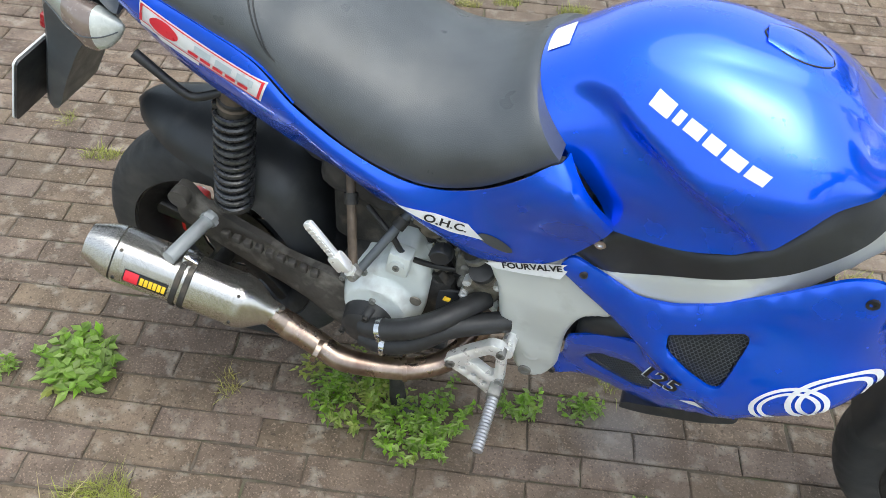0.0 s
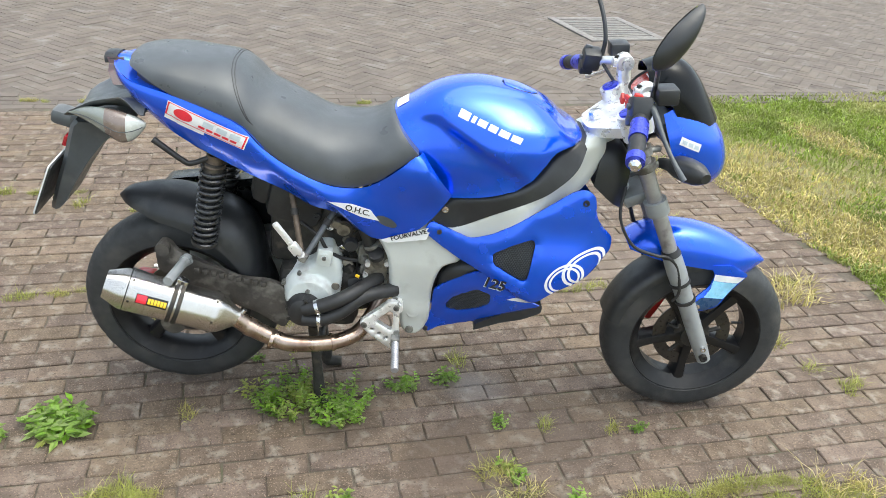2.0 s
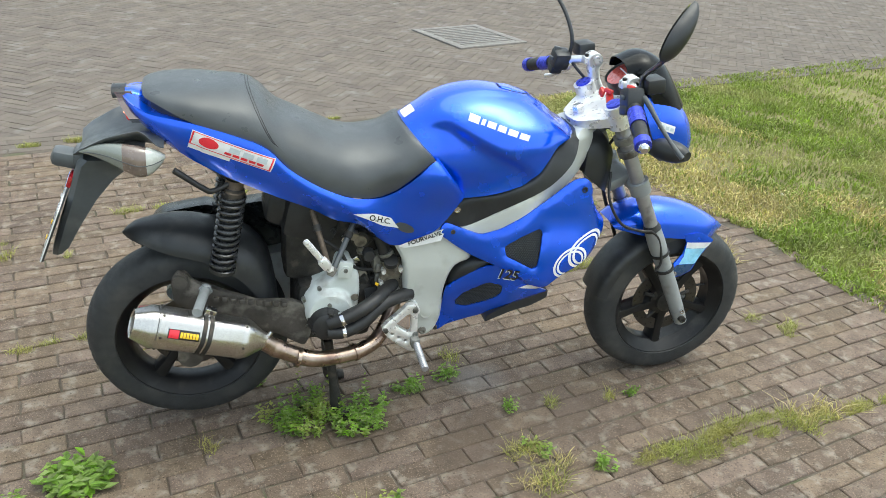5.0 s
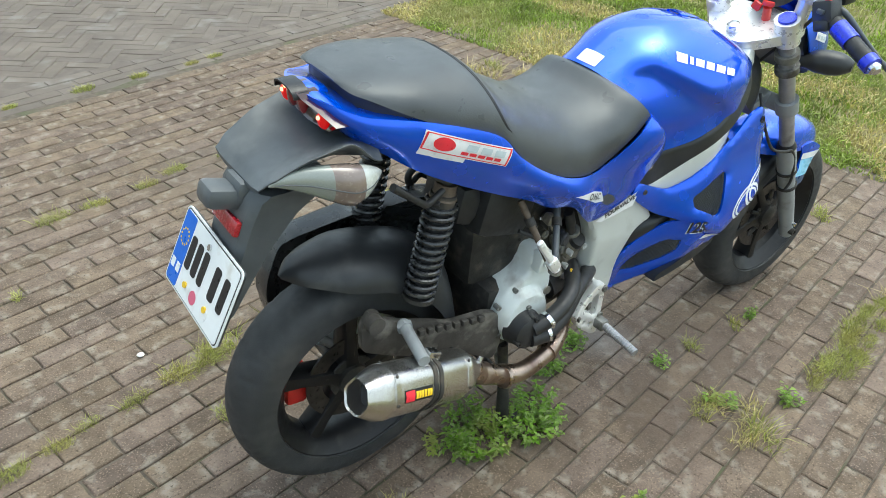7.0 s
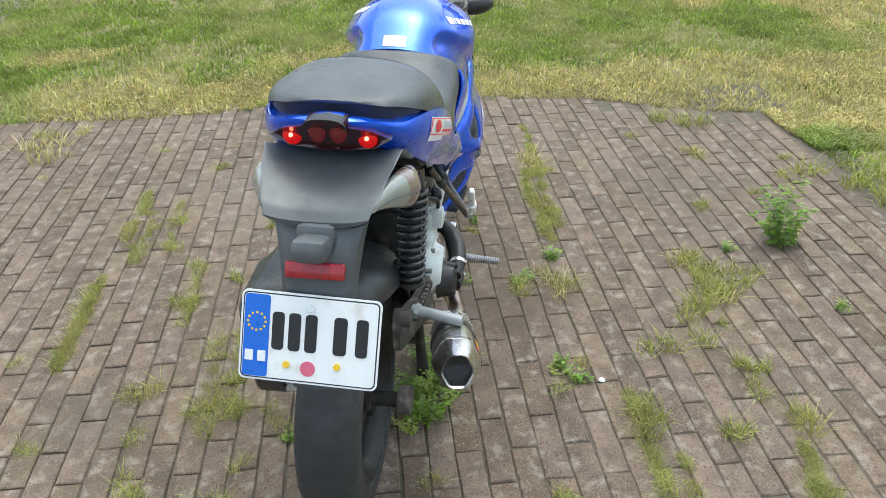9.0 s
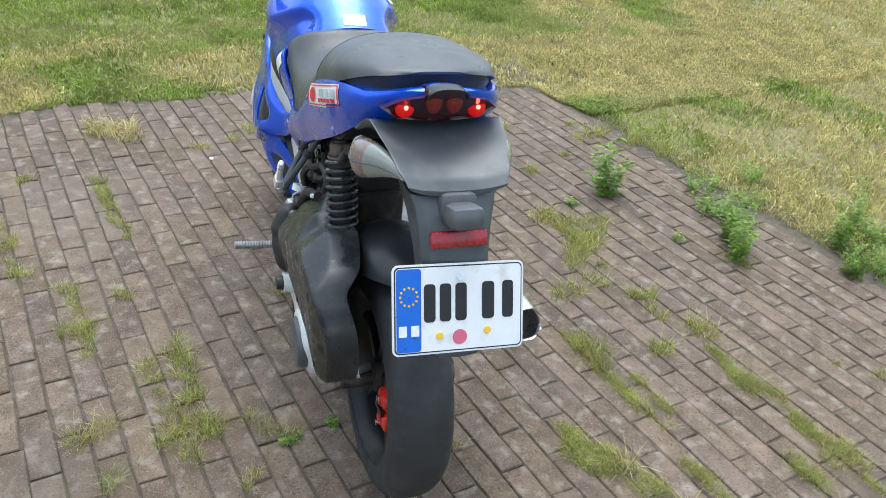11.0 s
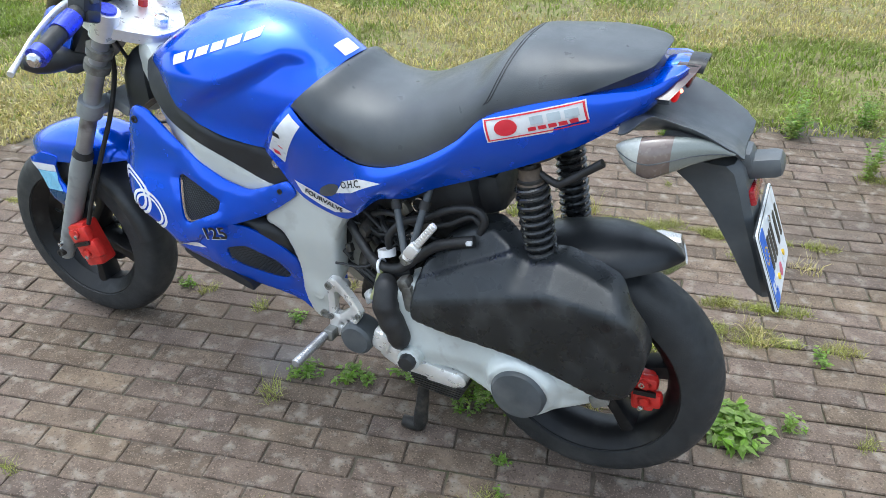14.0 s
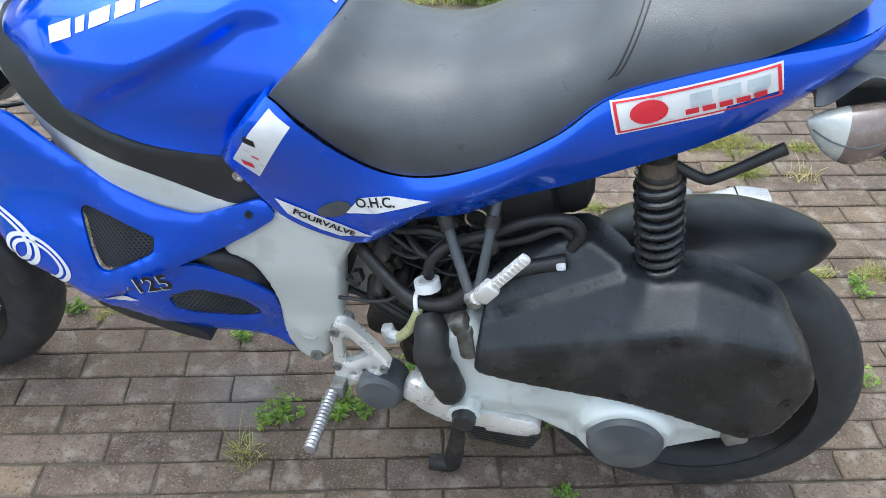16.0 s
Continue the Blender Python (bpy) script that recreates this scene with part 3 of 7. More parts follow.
stuff("lawn_grass", *blades(250000, lawn_spot(False), 0.005, 0.024, 2.4, 1, 0.0028), GRASS, "uneven green lawn with worn patches", "grass")
stuff("lawn_grass_far", *blades(250000, lawn_spot(True), 0.006, 0.026, 2.6, 2, 0.0045), GRASS, "uneven green lawn with worn patches", "grass")
stuff("dry_lawn_grass_far", *blades(250000, lawn_spot(True, True), 0.004, 0.020, 3.0, 5, 0.0042), DRYGRASS, "dry straw-coloured grass in the lawn", "grass")
stuff("dry_lawn_grass", *blades(220000, lawn_spot(False, True), 0.004, 0.022, 2.8, 3, 0.0026), DRYGRASS, "dry straw-coloured grass in the lawn", "grass")


# ---- weeds in the joints ----
def tuft_mesh(name, n, rad, h, lean, m, seed, stretch=1.0, width=0.0022):
    r = np.random.RandomState(seed)

    def spot(q):
        a, d = q.uniform(0, 6.283), rad * math.sqrt(q.rand())
        return d * math.cos(a) * stretch, d * math.sin(a)
    V, F = blades(n, spot, h * 0.35, h, lean, seed, width)
    me = bpy.data.meshes.new(name)
    me.from_pydata(V, [], F)
    me.materials.append(m)
    return me


def leafy_mesh(name, stems, h, spread, leaf, m, seed, per=9):
    r = np.random.RandomState(seed)
    V, F = [], []
    for _ in range(stems):
        a, d = r.uniform(0, 6.283), spread * math.sqrt(r.rand())
        bx, by = d * math.cos(a), d * math.sin(a)
        top = Vector((bx * 1.5 + r.uniform(-0.3, 0.3) * h, by * 1.5 + r.uniform(-0.3, 0.3) * h, h * r.uniform(0.4, 1.0)))
        for q in range(per):
            t = (q + 1) / per
            p = Vector((bx, by, 0)).lerp(top, t)
            b = r.uniform(0, 6.283)
            out = Vector((math.cos(b), math.sin(b), r.uniform(-0.1, 0.7))).normalized()
            sd = out.cross(Vector((0, 0, 1))).normalized()
            ln, wd = leaf * r.uniform(0.6, 1.3), leaf * r.uniform(0.16, 0.3)
            droop = Vector((0, 0, -0.25 * ln))
            k = len(V)
            for pt in (p, p + out * ln * 0.45 + sd * wd, p + out * ln + droop, p + out * ln * 0.45 - sd * wd):
                V.append(tuple(pt))
            F += [(k, k + 1, k + 2), (k, k + 2, k + 3)]
        k = len(V)
        V += [(bx - 0.0012, by, -0.008), (bx + 0.0012, by, -0.008), tuple(top)]
        F.append((k, k + 1, k + 2))
    me = bpy.data.meshes.new(name)
    me.from_pydata(V, [], F)
    me.materials.append(m)
    return me


TUFTS = [tuft_mesh("tuft", 95, 0.026, 0.042, 2.2, MOSS, 10 + k, 1.8, 0.0011) for k in range(4)]
STRAW = [tuft_mesh("straw_tuft", 60, 0.030, 0.045, 2.6, DRYGRASS, 20 + k, 1.6, 0.0014) for k in range(3)]
STRIP = [tuft_mesh("grass_strip", 320, 0.036, 0.038, 2.2, MOSS, 30 + k, 2.4, 0.0011) for k in range(3)]
LOW = [leafy_mesh("low_weed", 12, 0.035, 0.020, 0.016, LEAF, 40 + k, 6) for k in range(3)]
BUSH = [leafy_mesh("weed_bush", 26, 0.13, 0.065, 0.026, LEAF, 50 + k, 10) for k in range(2)]
BROAD = leafy_mesh("broadleaf_weed", 62, 0.050, 0.072, 0.046, LEAF, 60, 6)
TALL = leafy_mesh("tall_weed", 14, 0.27, 0.035, 0.032, LEAF, 61, 26)


def plant(meshes, pts, name, label, group, seed, smin=0.8, smax=1.3, turn=None):
    r = random.Random(seed)
    for x, y in pts:
        ob = new(name, r.choice(meshes))
        s = r.uniform(smin, smax)
        ob.matrix_world = Matrix.LocRotScale((x, y, -0.003), Euler((0, 0, (ANG + r.uniform(-0.15, 0.15)) if turn else r.uniform(0, 6.28))), (s, s, s * r.uniform(0.8, 1.2)))
        tagged(ob, label, "weed", group)


def along(a, b, step, r):
    n = max(1, int(math.dist(a, b) / step))
    return [(a[0] + (b[0] - a[0]) * (k + r.uniform(-0.3, 0.3)) / n, a[1] + (b[1] - a[1]) * (k + r.uniform(-0.3, 0.3)) / n) for k in range(n + 1)]


pr = random.Random(9)
strips = along((1.128, -0.407), (1.524, -0.314), 0.06, pr) + along((1.524, -0.314), (1.843, -0.331), 0.08, pr) + along((0.348, 0.934), (0.731, 1.010), 0.05, pr) + along((1.044, 1.052), (1.336, 1.109), 0.07, pr) \
    + along((2.070, -0.302), (1.206, -0.425), 0.10, pr) + along((0.345, -0.595), (0.025, -0.645), 0.06, pr) + along((0.183, -0.985), (-0.424, -1.073), 0.09, pr) + along((-0.038, -0.434), (-0.495, -0.571), 0.08, pr) \
    + along((-0.635, 0.396), (-0.114, 0.528), 0.09, pr) + along((-0.142, -0.440), (-0.037, -0.414), 0.06, pr) + along((-0.999, 1.134), (-0.709, 1.170), 0.08, pr) + along((-0.295, 1.409), (0.365, 1.586), 0.14, pr) \
    + along((-1.342, 2.223), (0.805, 2.584), 0.22, pr)
plant(STRIP, strips, "grass_strip", "yellow-green grass growing along a paving joint", "grass strips", 2, 0.4, 0.75, True)
tufts = [(1.957, 0.097), (1.850, 0.169), (0.971, -0.133), (0.844, -0.294), (1.155, -0.135), (0.794, -0.303), (0.466, -0.478), (0.354, -0.416), (1.656, -0.395), (-0.109, -0.421), (-0.574, -0.247), (0.019, -0.123), (0.647, 0.677), (0.205, 0.417), (0.196, 0.489),
         (0.959, 0.860), (1.153, 0.898), (0.025, 0.834), (0.338, 1.059), (1.440, 1.594), (1.038, -0.857), (0.952, -0.905), (0.828, -0.884), (0.679, -0.890), (0.497, -0.916), (0.243, -0.830), (0.319, -1.010), (0.963, -1.034), (1.854, -1.007), (1.392, -0.948),
         (-0.208, -1.351), (-0.012, -1.405), (-0.246, -1.012), (0.502, 0.451), (0.409, 0.442), (0.326, 0.434), (1.793, 0.306), (1.919, 0.078), (0.646, 0.718), (-0.675, 1.065), (-0.468, 1.044), (-0.797, 0.490), (0.223, -1.785), (0.120, -1.803), (0.509, -1.850),
         (-0.393, 2.531), (-1.264, 2.225), (0.251, 0.634), (0.089, 0.605), (0.742, 0.146), (1.582, 0.907), (1.735, 1.205), (1.994, 0.693), (2.026, -0.759), (1.679, -1.307), (1.849, -1.356)]
plant(TUFTS, tufts, "grass_tuft", "small grass tuft between bricks", "grass tufts", 3, 0.5, 0.95)
patch = [(1.022, -0.837), (0.983, -0.866), (0.936, -0.856), (0.897, -0.875), (0.857, -0.904), (0.819, -0.883), (0.770, -0.843), (0.711, -0.802), (0.599, -0.819), (0.920, -0.974), (0.486, -0.925), (0.405, -0.913), (0.243, -0.839), (0.288, -0.999), (0.325, -0.624), (0.277, -0.628), (0.237, -0.632), (0.852, -0.444), (0.548, -0.688)]
plant(TUFTS, patch, "grass_tuft", "yellow-green grass tuft spreading over bricks", "grass tufts", 13, 0.8, 1.5)
more = [[(1.297, 1.099), (1.083, 0.990), (0.859, 0.954)], [(1.266, 0.949), (0.978, 0.890)], [(1.552, 0.673), (1.265, 0.616)], [(0.843, 0.732), (0.597, 0.669)], [(0.561, 0.459), (0.316, 0.424), (0.205, 0.397)], [(0.471, 0.532), (0.226, 0.467), (0.115, 0.449)],
        [(-0.043, 0.557), (-0.134, 0.540), (-0.206, 0.522)], [(-0.047, 0.339), (-0.150, 0.320)], [(-0.026, -0.394), (-0.129, -0.410)], [(1.532, 0.674), (1.348, 0.626), (1.124, 0.576)], [(0.686, 0.686), (0.558, 0.671)]]
thin = [p for line in more for a, b in zip(line, line[1:]) for p in along(a, b, 0.055, pr)]
thin += [(-0.087, 0.412), (0.034, 0.853), (0.241, 0.686), (0.174, 0.266), (0.034, 0.329), (0.153, 0.226), (0.224, 0.306), (0.797, 0.583), (0.843, 0.722), (0.205, 0.376), (1.526, -1.167), (1.895, -0.987), (1.412, -0.958), (-0.040, -0.672), (0.067, -1.308), (0.001, -1.476)]
plant(TUFTS, thin, "grass_tuft", "small grass tuft between bricks", "grass tufts", 23, 0.4, 0.8)
side_strips = [[(0.204, -0.986), (0.054, -0.970)], [(-0.016, -1.036), (-0.144, -1.033), (-0.229, -1.082)], [(-0.018, -0.435), (-0.123, -0.482), (-0.203, -0.537), (-0.303, -0.573)], [(-0.170, -0.656), (-0.328, -0.681), (-0.399, -0.691)], [(-0.224, -0.922), (-0.293, -0.922)], [(0.114, -0.697), (0.052, -0.704)]]
plant(STRIP, [p for line in side_strips for a, b in zip(line, line[1:]) for p in along(a, b, 0.06, pr)], "grass_strip", "yellow-green grass growing along a paving joint", "grass strips", 24, 0.4, 0.7, True)
straw = [(0.844, -0.314), (0.792, -0.433), (0.902, -0.375), (1.658, -0.338), (1.765, -0.321), (-0.292, -0.573), (-0.318, -0.523), (0.955, -0.866), (1.015, -0.808), (0.798, -0.903), (-0.124, -0.502), (0.852, -0.424), (-0.408, -0.922)]
plant(STRAW, straw, "straw_tuft", "dry yellow grass tuft between bricks", "straw tufts", 4, 0.7, 1.2)
low = [(0.844, -0.131), (1.010, -0.408), (0.407, -0.467), (0.853, -0.314), (0.160, 0.124), (0.133, 0.226), (-0.416, -0.239), (1.223, -0.133), (0.731, 0.067), (0.692, 0.046), (0.605, 0.024), (0.566, 0.013), (0.238, -0.088), (0.442, -0.418), (-0.470, -0.511), (0.786, -1.249), (1.104, -0.986)]
plant(LOW, low, "low_weed", "small leafy weed between bricks", "low weeds", 5, 0.7, 1.3)
plant(BUSH, [(0.208, -0.055), (0.268, -0.090), (0.328, -0.072), (0.398, -0.106), (0.448, -0.067), (0.288, -0.017), (0.428, -0.128)], "weed_bush", "bright green leafy weed clump under the motorcycle", "weed clumps", 6, 0.5, 0.72)
plant([BROAD], [(-0.285, -0.183)], "broadleaf_weed", "broad-leaved dandelion-like weed beside the rear tyre", "", 7, 0.72, 0.75)
plant([TALL], [(1.155, -1.171)], "tall_weed", "tall thin green weed growing from the paving", "", 8, 1.0, 1.05)
plant([TALL, BUSH[0], BUSH[1]], [(0.988, -1.719), (1.178, -1.860), (0.639, -1.833), (0.658, -2.023), (0.214, -1.835), (0.439, -1.889), (0.799, -1.517), (1.134, -1.582), (0.950, -1.500), (0.742, -1.436)], "edge_weed", "loose green weed at the edge of the lawn", "edge weeds", 33, 0.5, 0.8)
plant([TALL], [(-0.574, -1.637), (-0.745, -1.605), (-0.690, -1.560), (-0.706, -1.040), (-0.574, -2.104), (0.614, -1.377), (0.660, -1.420), (0.890, -1.548), (0.144, -1.938), (0.149, -1.714), (0.461, -1.728), (-0.300, -1.900), (-0.05, -1.85)], "edge_weed", "loose yellow-green weed at the edge of the lawn", "edge weeds", 43, 0.45, 0.85)
plant(STRAW + TUFTS, [(1.77, 1.72), (1.90, 1.66), (1.62, 1.66), (1.84, 1.80), (1.70, 1.80), (2.02, 0.60), (1.96, 0.66), (2.06, 0.70), (1.92, 0.58), (1.62, -1.56), (1.72, -1.42), (1.50, -1.64), (2.20, -1.05), (2.24, -0.9)], "straw_tuft", "dry yellow grass tuft at the edge of the lawn", "straw tufts", 45, 1.1, 1.9)
plant(STRIP, [(0.614, -1.377), (0.70, -1.44), (0.89, -1.548), (-0.60, -1.62), (-0.74, -1.58), (-0.70, -1.03), (-0.66, -0.46), (0.15, -1.72), (0.46, -1.73)], "grass_strip", "yellow-green grass growing along a paving joint", "grass strips", 44, 0.5, 0.9, True)
for x, y in ((-0.264, 0.625), (0.404, -0.526), (1.677, 0.272), (2.706, 1.164)):
    bm = bmesh.new()
    bmesh.ops.create_icosphere(bm, subdivisions=2, radius=0.009)
    for q in bm.verts:
        q.co *= 1 + 0.3 * noise.noise(q.co * 160 + Vector((x, y, 0)) * 9)
        q.co.z *= 0.5
    ob = part("pebble", bm, PEBBLE)
    ob.location = (x, y, 0.004)
    tagged(ob, "small pale pebble lying on the ground", "pebble", "pebbles")


# ---- the motorcycle: nose to +x, right flank to -y, standing on its centre stand ----
bike = anchor("motorcycle", 0, 0, 0, "blue sports motorcycle with black seat parked on brick paving", "motorcycle")
R, RX, FX = 0.250, -0.012, 1.343


def tyre_profile(r, w, rim):
    pts = []
    for k in range(-12, 13):
        a = k / 12
        ang = a * math.pi * 0.5
        pts.append((rim + (r - rim) * max(0.0, math.cos(ang)) ** 0.62, w / 2 * math.sin(ang) * (1.0 + 0.06 * math.cos(ang * 2))))
    inner = [(rim - 0.004, w * 0.36), (rim - 0.004, -w * 0.36)]
    return pts + inner + [pts[0]]


def groove(bm, cx, r, w, n, slant):
    """Sinks slanting tread grooves into the tyre."""
    for v in bm.verts:
        dx, dz = v.co.x - cx, v.co.z - R
        rad = math.hypot(dx, dz)
        if rad > r - 0.03:
            a = math.atan2(dz, dx)
            k = (a * n / (2 * math.pi) + slant * abs(v.co.y) / w) % 1.0
            if k < 0.12 and 0.012 < abs(v.co.y) < w * 0.44:
                s = (rad - 0.0026) / rad
                v.co.x, v.co.z = cx + dx * s, R + dz * s
    return bm


def wheel(name, cx, width, spokes, phase, disc_r, y):
    hub = lathe([(0, -0.045), (0.020, -0.045), (0.034, -0.040), (0.036, 0.0), (0.034, 0.040), (0.020, 0.045), (0, 0.045)], (cx, 0, R), 32)
    rimw = width * 0.40
    rim_prof = [(0.176, -rimw - 0.004), (0.183, -rimw - 0.004), (0.184, -rimw + 0.004), (0.170, -rimw + 0.012), (0.158, -0.02), (0.158, 0.02),
                (0.170, rimw - 0.012), (0.184, rimw - 0.004), (0.183, rimw + 0.004), (0.176, rimw + 0.004), (0.162, rimw - 0.010), (0.148, 0.022), (0.148, -0.022), (0.162, -rimw + 0.010), (0.176, -rimw - 0.004)]
    w = part(name, lathe(rim_prof, (cx, 0, R), 96), RIMBLACK, bike, "black cast wheel with five spokes")
    part("hub", hub, DARKMETAL, w)
    for k in range(spokes):
        a = radians(phase) + 2 * math.pi * k / spokes
        bm = bmesh.new()
        rows = []
        for r, hw, hy in ((0.026, 0.022, 0.034), (0.06, 0.018, 0.030), (0.11, 0.016, 0.028), (0.156, 0.021, 0.030)):
            ring = []
            for q in range(12):
                b = 2 * math.pi * q / 12
                t, y = hw * math.copysign(abs(math.cos(b)) ** 0.6, math.cos(b)), hy * math.copysign(abs(math.sin(b)) ** 0.6, math.sin(b))
                ring.append((cx + r * math.cos(a) - t * math.sin(a), y, R + r * math.sin(a) + t * math.cos(a)))
            rows.append(ring)
        vs = grid_faces(bm, rows, True)
        cap(bm, vs[0])
        cap(bm, vs[-1])
        part("spoke", bm, RIMBLACK, w)
    part("tyre", groove(lathe(tyre_profile(R, width, 0.180), (cx, 0, R), 220), cx, R, width, 34, 0.9), RUBBER, w, "black rubber tyre with worn tread")
    if disc_r:
        prof = [(disc_r - 0.035, y - 0.002), (disc_r, y - 0.002), (disc_r, y + 0.002), (disc_r - 0.035, y + 0.002), (disc_r - 0.035, y - 0.002)]
        disc = part("brake_disc", lathe(prof, (cx, 0, R), 80), DISC, w, "drilled steel brake disc")
        # flat black circles painted as the dark of drilled holes
        holes = bmesh.new()
        for k in range(40):
            a = 2 * math.pi * k / 40
            rr = disc_r - 0.009 - 0.009 * (k % 3)
            for yy in (y + 0.0022, y - 0.0022):
                bmesh.ops.create_circle(holes, cap_ends=True, segments=8, radius=0.003,
                                        matrix=pose(cx + rr * math.cos(a), yy, R + rr * math.sin(a), 90))
        part("drill_holes", holes, INKSHADE, disc)
        arms = lathe([(0.018, y - 0.012), (0.050, y - 0.008), (0.050, y - 0.002), (0.018, y - 0.004), (0.018, y - 0.012)], (cx, 0, R), 32)
        for k in range(5):
            a = 2 * math.pi * k / 5 + 0.3
            arms = merge(arms, rod((cx + 0.045 * math.cos(a), y - 0.005, R + 0.045 * math.sin(a)), (cx + (disc_r - 0.028) * math.cos(a), y - 0.003, R + (disc_r - 0.028) * math.sin(a)), 0.006, 8))
        part("disc_carrier", arms, DARKMETAL, w)
    part("valve", rod((cx + 0.148, 0.0, R + 0.03), (cx + 0.118, 0.004, R + 0.026), 0.0035, 8), HOSE, w)
    return w


front_wheel = wheel("front_wheel", FX, 0.118, 5, 270, 0.108, 0.062)
rear_wheel = wheel("rear_wheel", RX, 0.128, 5, 20, 0.100, 0.034)


def settle(w, cx, k, dy, dz):
    """Sizes a wheel about its axle and sets it at its height and track."""
    m = Matrix.Translation((cx, dy, R + dz)) @ Matrix.Diagonal((k, 1, k, 1)) @ Matrix.Translation((-cx, 0, -R))
    for o in (w, *w.children_recursive):
        o.data.transform(m)


settle(front_wheel, FX, 0.972, 0.0, 0.020)
settle(rear_wheel, RX, 1.0, 0.015, 0.007)


def caliper(cx, cz, y, deg, size=1.0):
    c = math.cos(radians(deg))
    s = math.sin(radians(deg))
    body = merge(block((0, 0, 0), (0.095 * size, 0.05, 0.050 * size), (0, 0, 0), 0.009), block((-0.012, 0.018, 0.010), (0.040 * size, 0.026, 0.062 * size), (0, 0, 0), 0.010),
                 block((0.028, 0.018, 0.004), (0.034 * size, 0.026, 0.056 * size), (0, 0, 0), 0.010))
    bmesh.ops.transform(body, matrix=pose(cx, y, cz, 0, -deg, 0), verts=body.verts)
    ob = part("brake_caliper", body, RED, bike, "red painted brake caliper")
    # black blocks stand for the shade in the caliper's gaps
    slot = merge(block((0.008, 0.031, 0.006), (0.010, 0.006, 0.046 * size)), block((0, 0.0, -0.024 * size), (0.060 * size, 0.030, 0.008)))
    bmesh.ops.transform(slot, matrix=pose(cx, y, cz, 0, -deg, 0), verts=slot.verts)
    part("caliper_slot", slot, INKSHADE, ob)
    for dx, w in ((-0.014, 0.014), (0.030, 0.012)):
        piston = lathe([(0, 0.034), (w * 0.6, 0.034), (w * 0.62, 0.031), (w, 0.031), (w, 0.024)], (0, 0, 0), 20)
        bmesh.ops.transform(piston, matrix=pose(cx, y, cz, 0, -deg, 0) @ Matrix.Translation((dx * size, 0, 0.006)), verts=piston.verts)
        part("piston_cap", piston, RED, ob)
    for dx in (-0.028, 0.028):
        part("caliper_bolt", bolt((cx + dx * c, y + 0.030, cz + dx * s), 1, 0.006), CHROME, ob)
    return ob


caliper(1.252, 0.302, 0.096, 70, 1.22)
caliper(-0.118, 0.254, 0.040, 86, 0.92)

# ---- fork, clamps and bars ----
A0, A1 = Vector((1.359, 0, 0.246)), Vector((0.995, 0, 0.930))
FD = (A1 - A0).normalized()


def fork_at(z, y, out=0.0):
    p = A0 + FD * ((z - A0.z) / FD.z)
    return Vector((p.x + out, y, p.z))


for s in (-1, 1):
    y = s * 0.094
    p = [fork_at(z, y) for z in (0.238, 0.262, 0.30, 0.40, 0.515, 0.548, 0.552)]
    leg = part("fork_leg", tube([q[:] for q in p], [0.018, 0.0205, 0.0215, 0.022, 0.0225, 0.0250, 0.022], 20, 16), FORK, bike, "grey painted lower fork leg")
    part("dust_seal", tube([fork_at(0.546, y)[:], fork_at(0.560, y)[:]], [0.0245, 0.0205], 20), HOSE, leg)
    part("fork_tube", tube([fork_at(0.55, y)[:], fork_at(0.892, y)[:]], 0.0185, 20), TUBESTEEL, bike, "dull grey steel fork tube")
    part("axle_bolt", bolt((1.350, y + s * 0.024, 0.258), s, 0.010, 0.005), DARKMETAL, leg)
    part("pinch_bolt", bolt((fork_at(0.285, y).x + 0.004, y + s * 0.024, 0.285), s, 0.006, 0.004), CHROME, leg)
    for z, h in ((0.672, 0.032), (0.772, 0.016), (0.806, 0.016)):
        part("fork_clamp", tube([fork_at(z - h / 2, y)[:], fork_at(z + h / 2, y)[:]], 0.0275, 20), FORK if h > 0.02 else CASTALU, bike)
    part("fork_cap", tube([fork_at(0.888, y)[:], fork_at(0.8975, y)[:], fork_at(0.898, y)[:]], [0.0205, 0.0195, 0.010], 20), BLUEANO, bike, "blue anodised fork cap")
    part("clamp_eye", tube([fork_at(0.838, y)[:], fork_at(0.893, y)[:]], 0.0275, 24), ALU, bike)
    for z in (0.772, 0.806):
        part("lamp_bracket", tube([fork_at(z, y)[:], (fork_at(z, y).x + 0.05, y * 0.8, z + 0.004)], 0.008, 10), CASTALU, bike)
for z, th, name, m in ((0.665, 0.030, "lower_clamp", FORK),):
    part(name, merge(rod(fork_at(z, -0.094)[:], fork_at(z, 0.094)[:], 0.02, 16), block((fork_at(z, 0).x - 0.035, 0, z), (0.07, 0.10, th), (0, -28, 0), 0.008)), m, bike, "grey lower fork clamp")
# upper clamp: a flat silver plate between the fork tops and the steering head
plate_outline = rounded([(0.0, -0.118), (0.045, -0.112), (0.050, -0.06), (0.058, 0.0), (0.050, 0.06), (0.045, 0.112), (0.0, 0.118), (-0.045, 0.085), (-0.090, 0.045), (-0.096, 0.0), (-0.090, -0.045), (-0.045, -0.085)], 80, 2)
v, f, _ = triangulate(plate_outline, (), 0.02)
bm = bmesh.new()
tp = [bm.verts.new((a, b, 0.012)) for a, b in v]
bt = [bm.verts.new((a, b, -0.012)) for a, b in v]
for t in f:
    bm.faces.new([tp[i] for i in t])
    bm.faces.new([bt[i] for i in reversed(t)])
n = len(plate_outline)
for i in range(n):
    bm.faces.new((tp[i], tp[(i + 1) % n], bt[(i + 1) % n], bt[i]))
bmesh.ops.transform(bm, matrix=pose(fork_at(0.852, 0).x - 0.004, 0, 0.856, 0, -22, 0), verts=bm.verts)
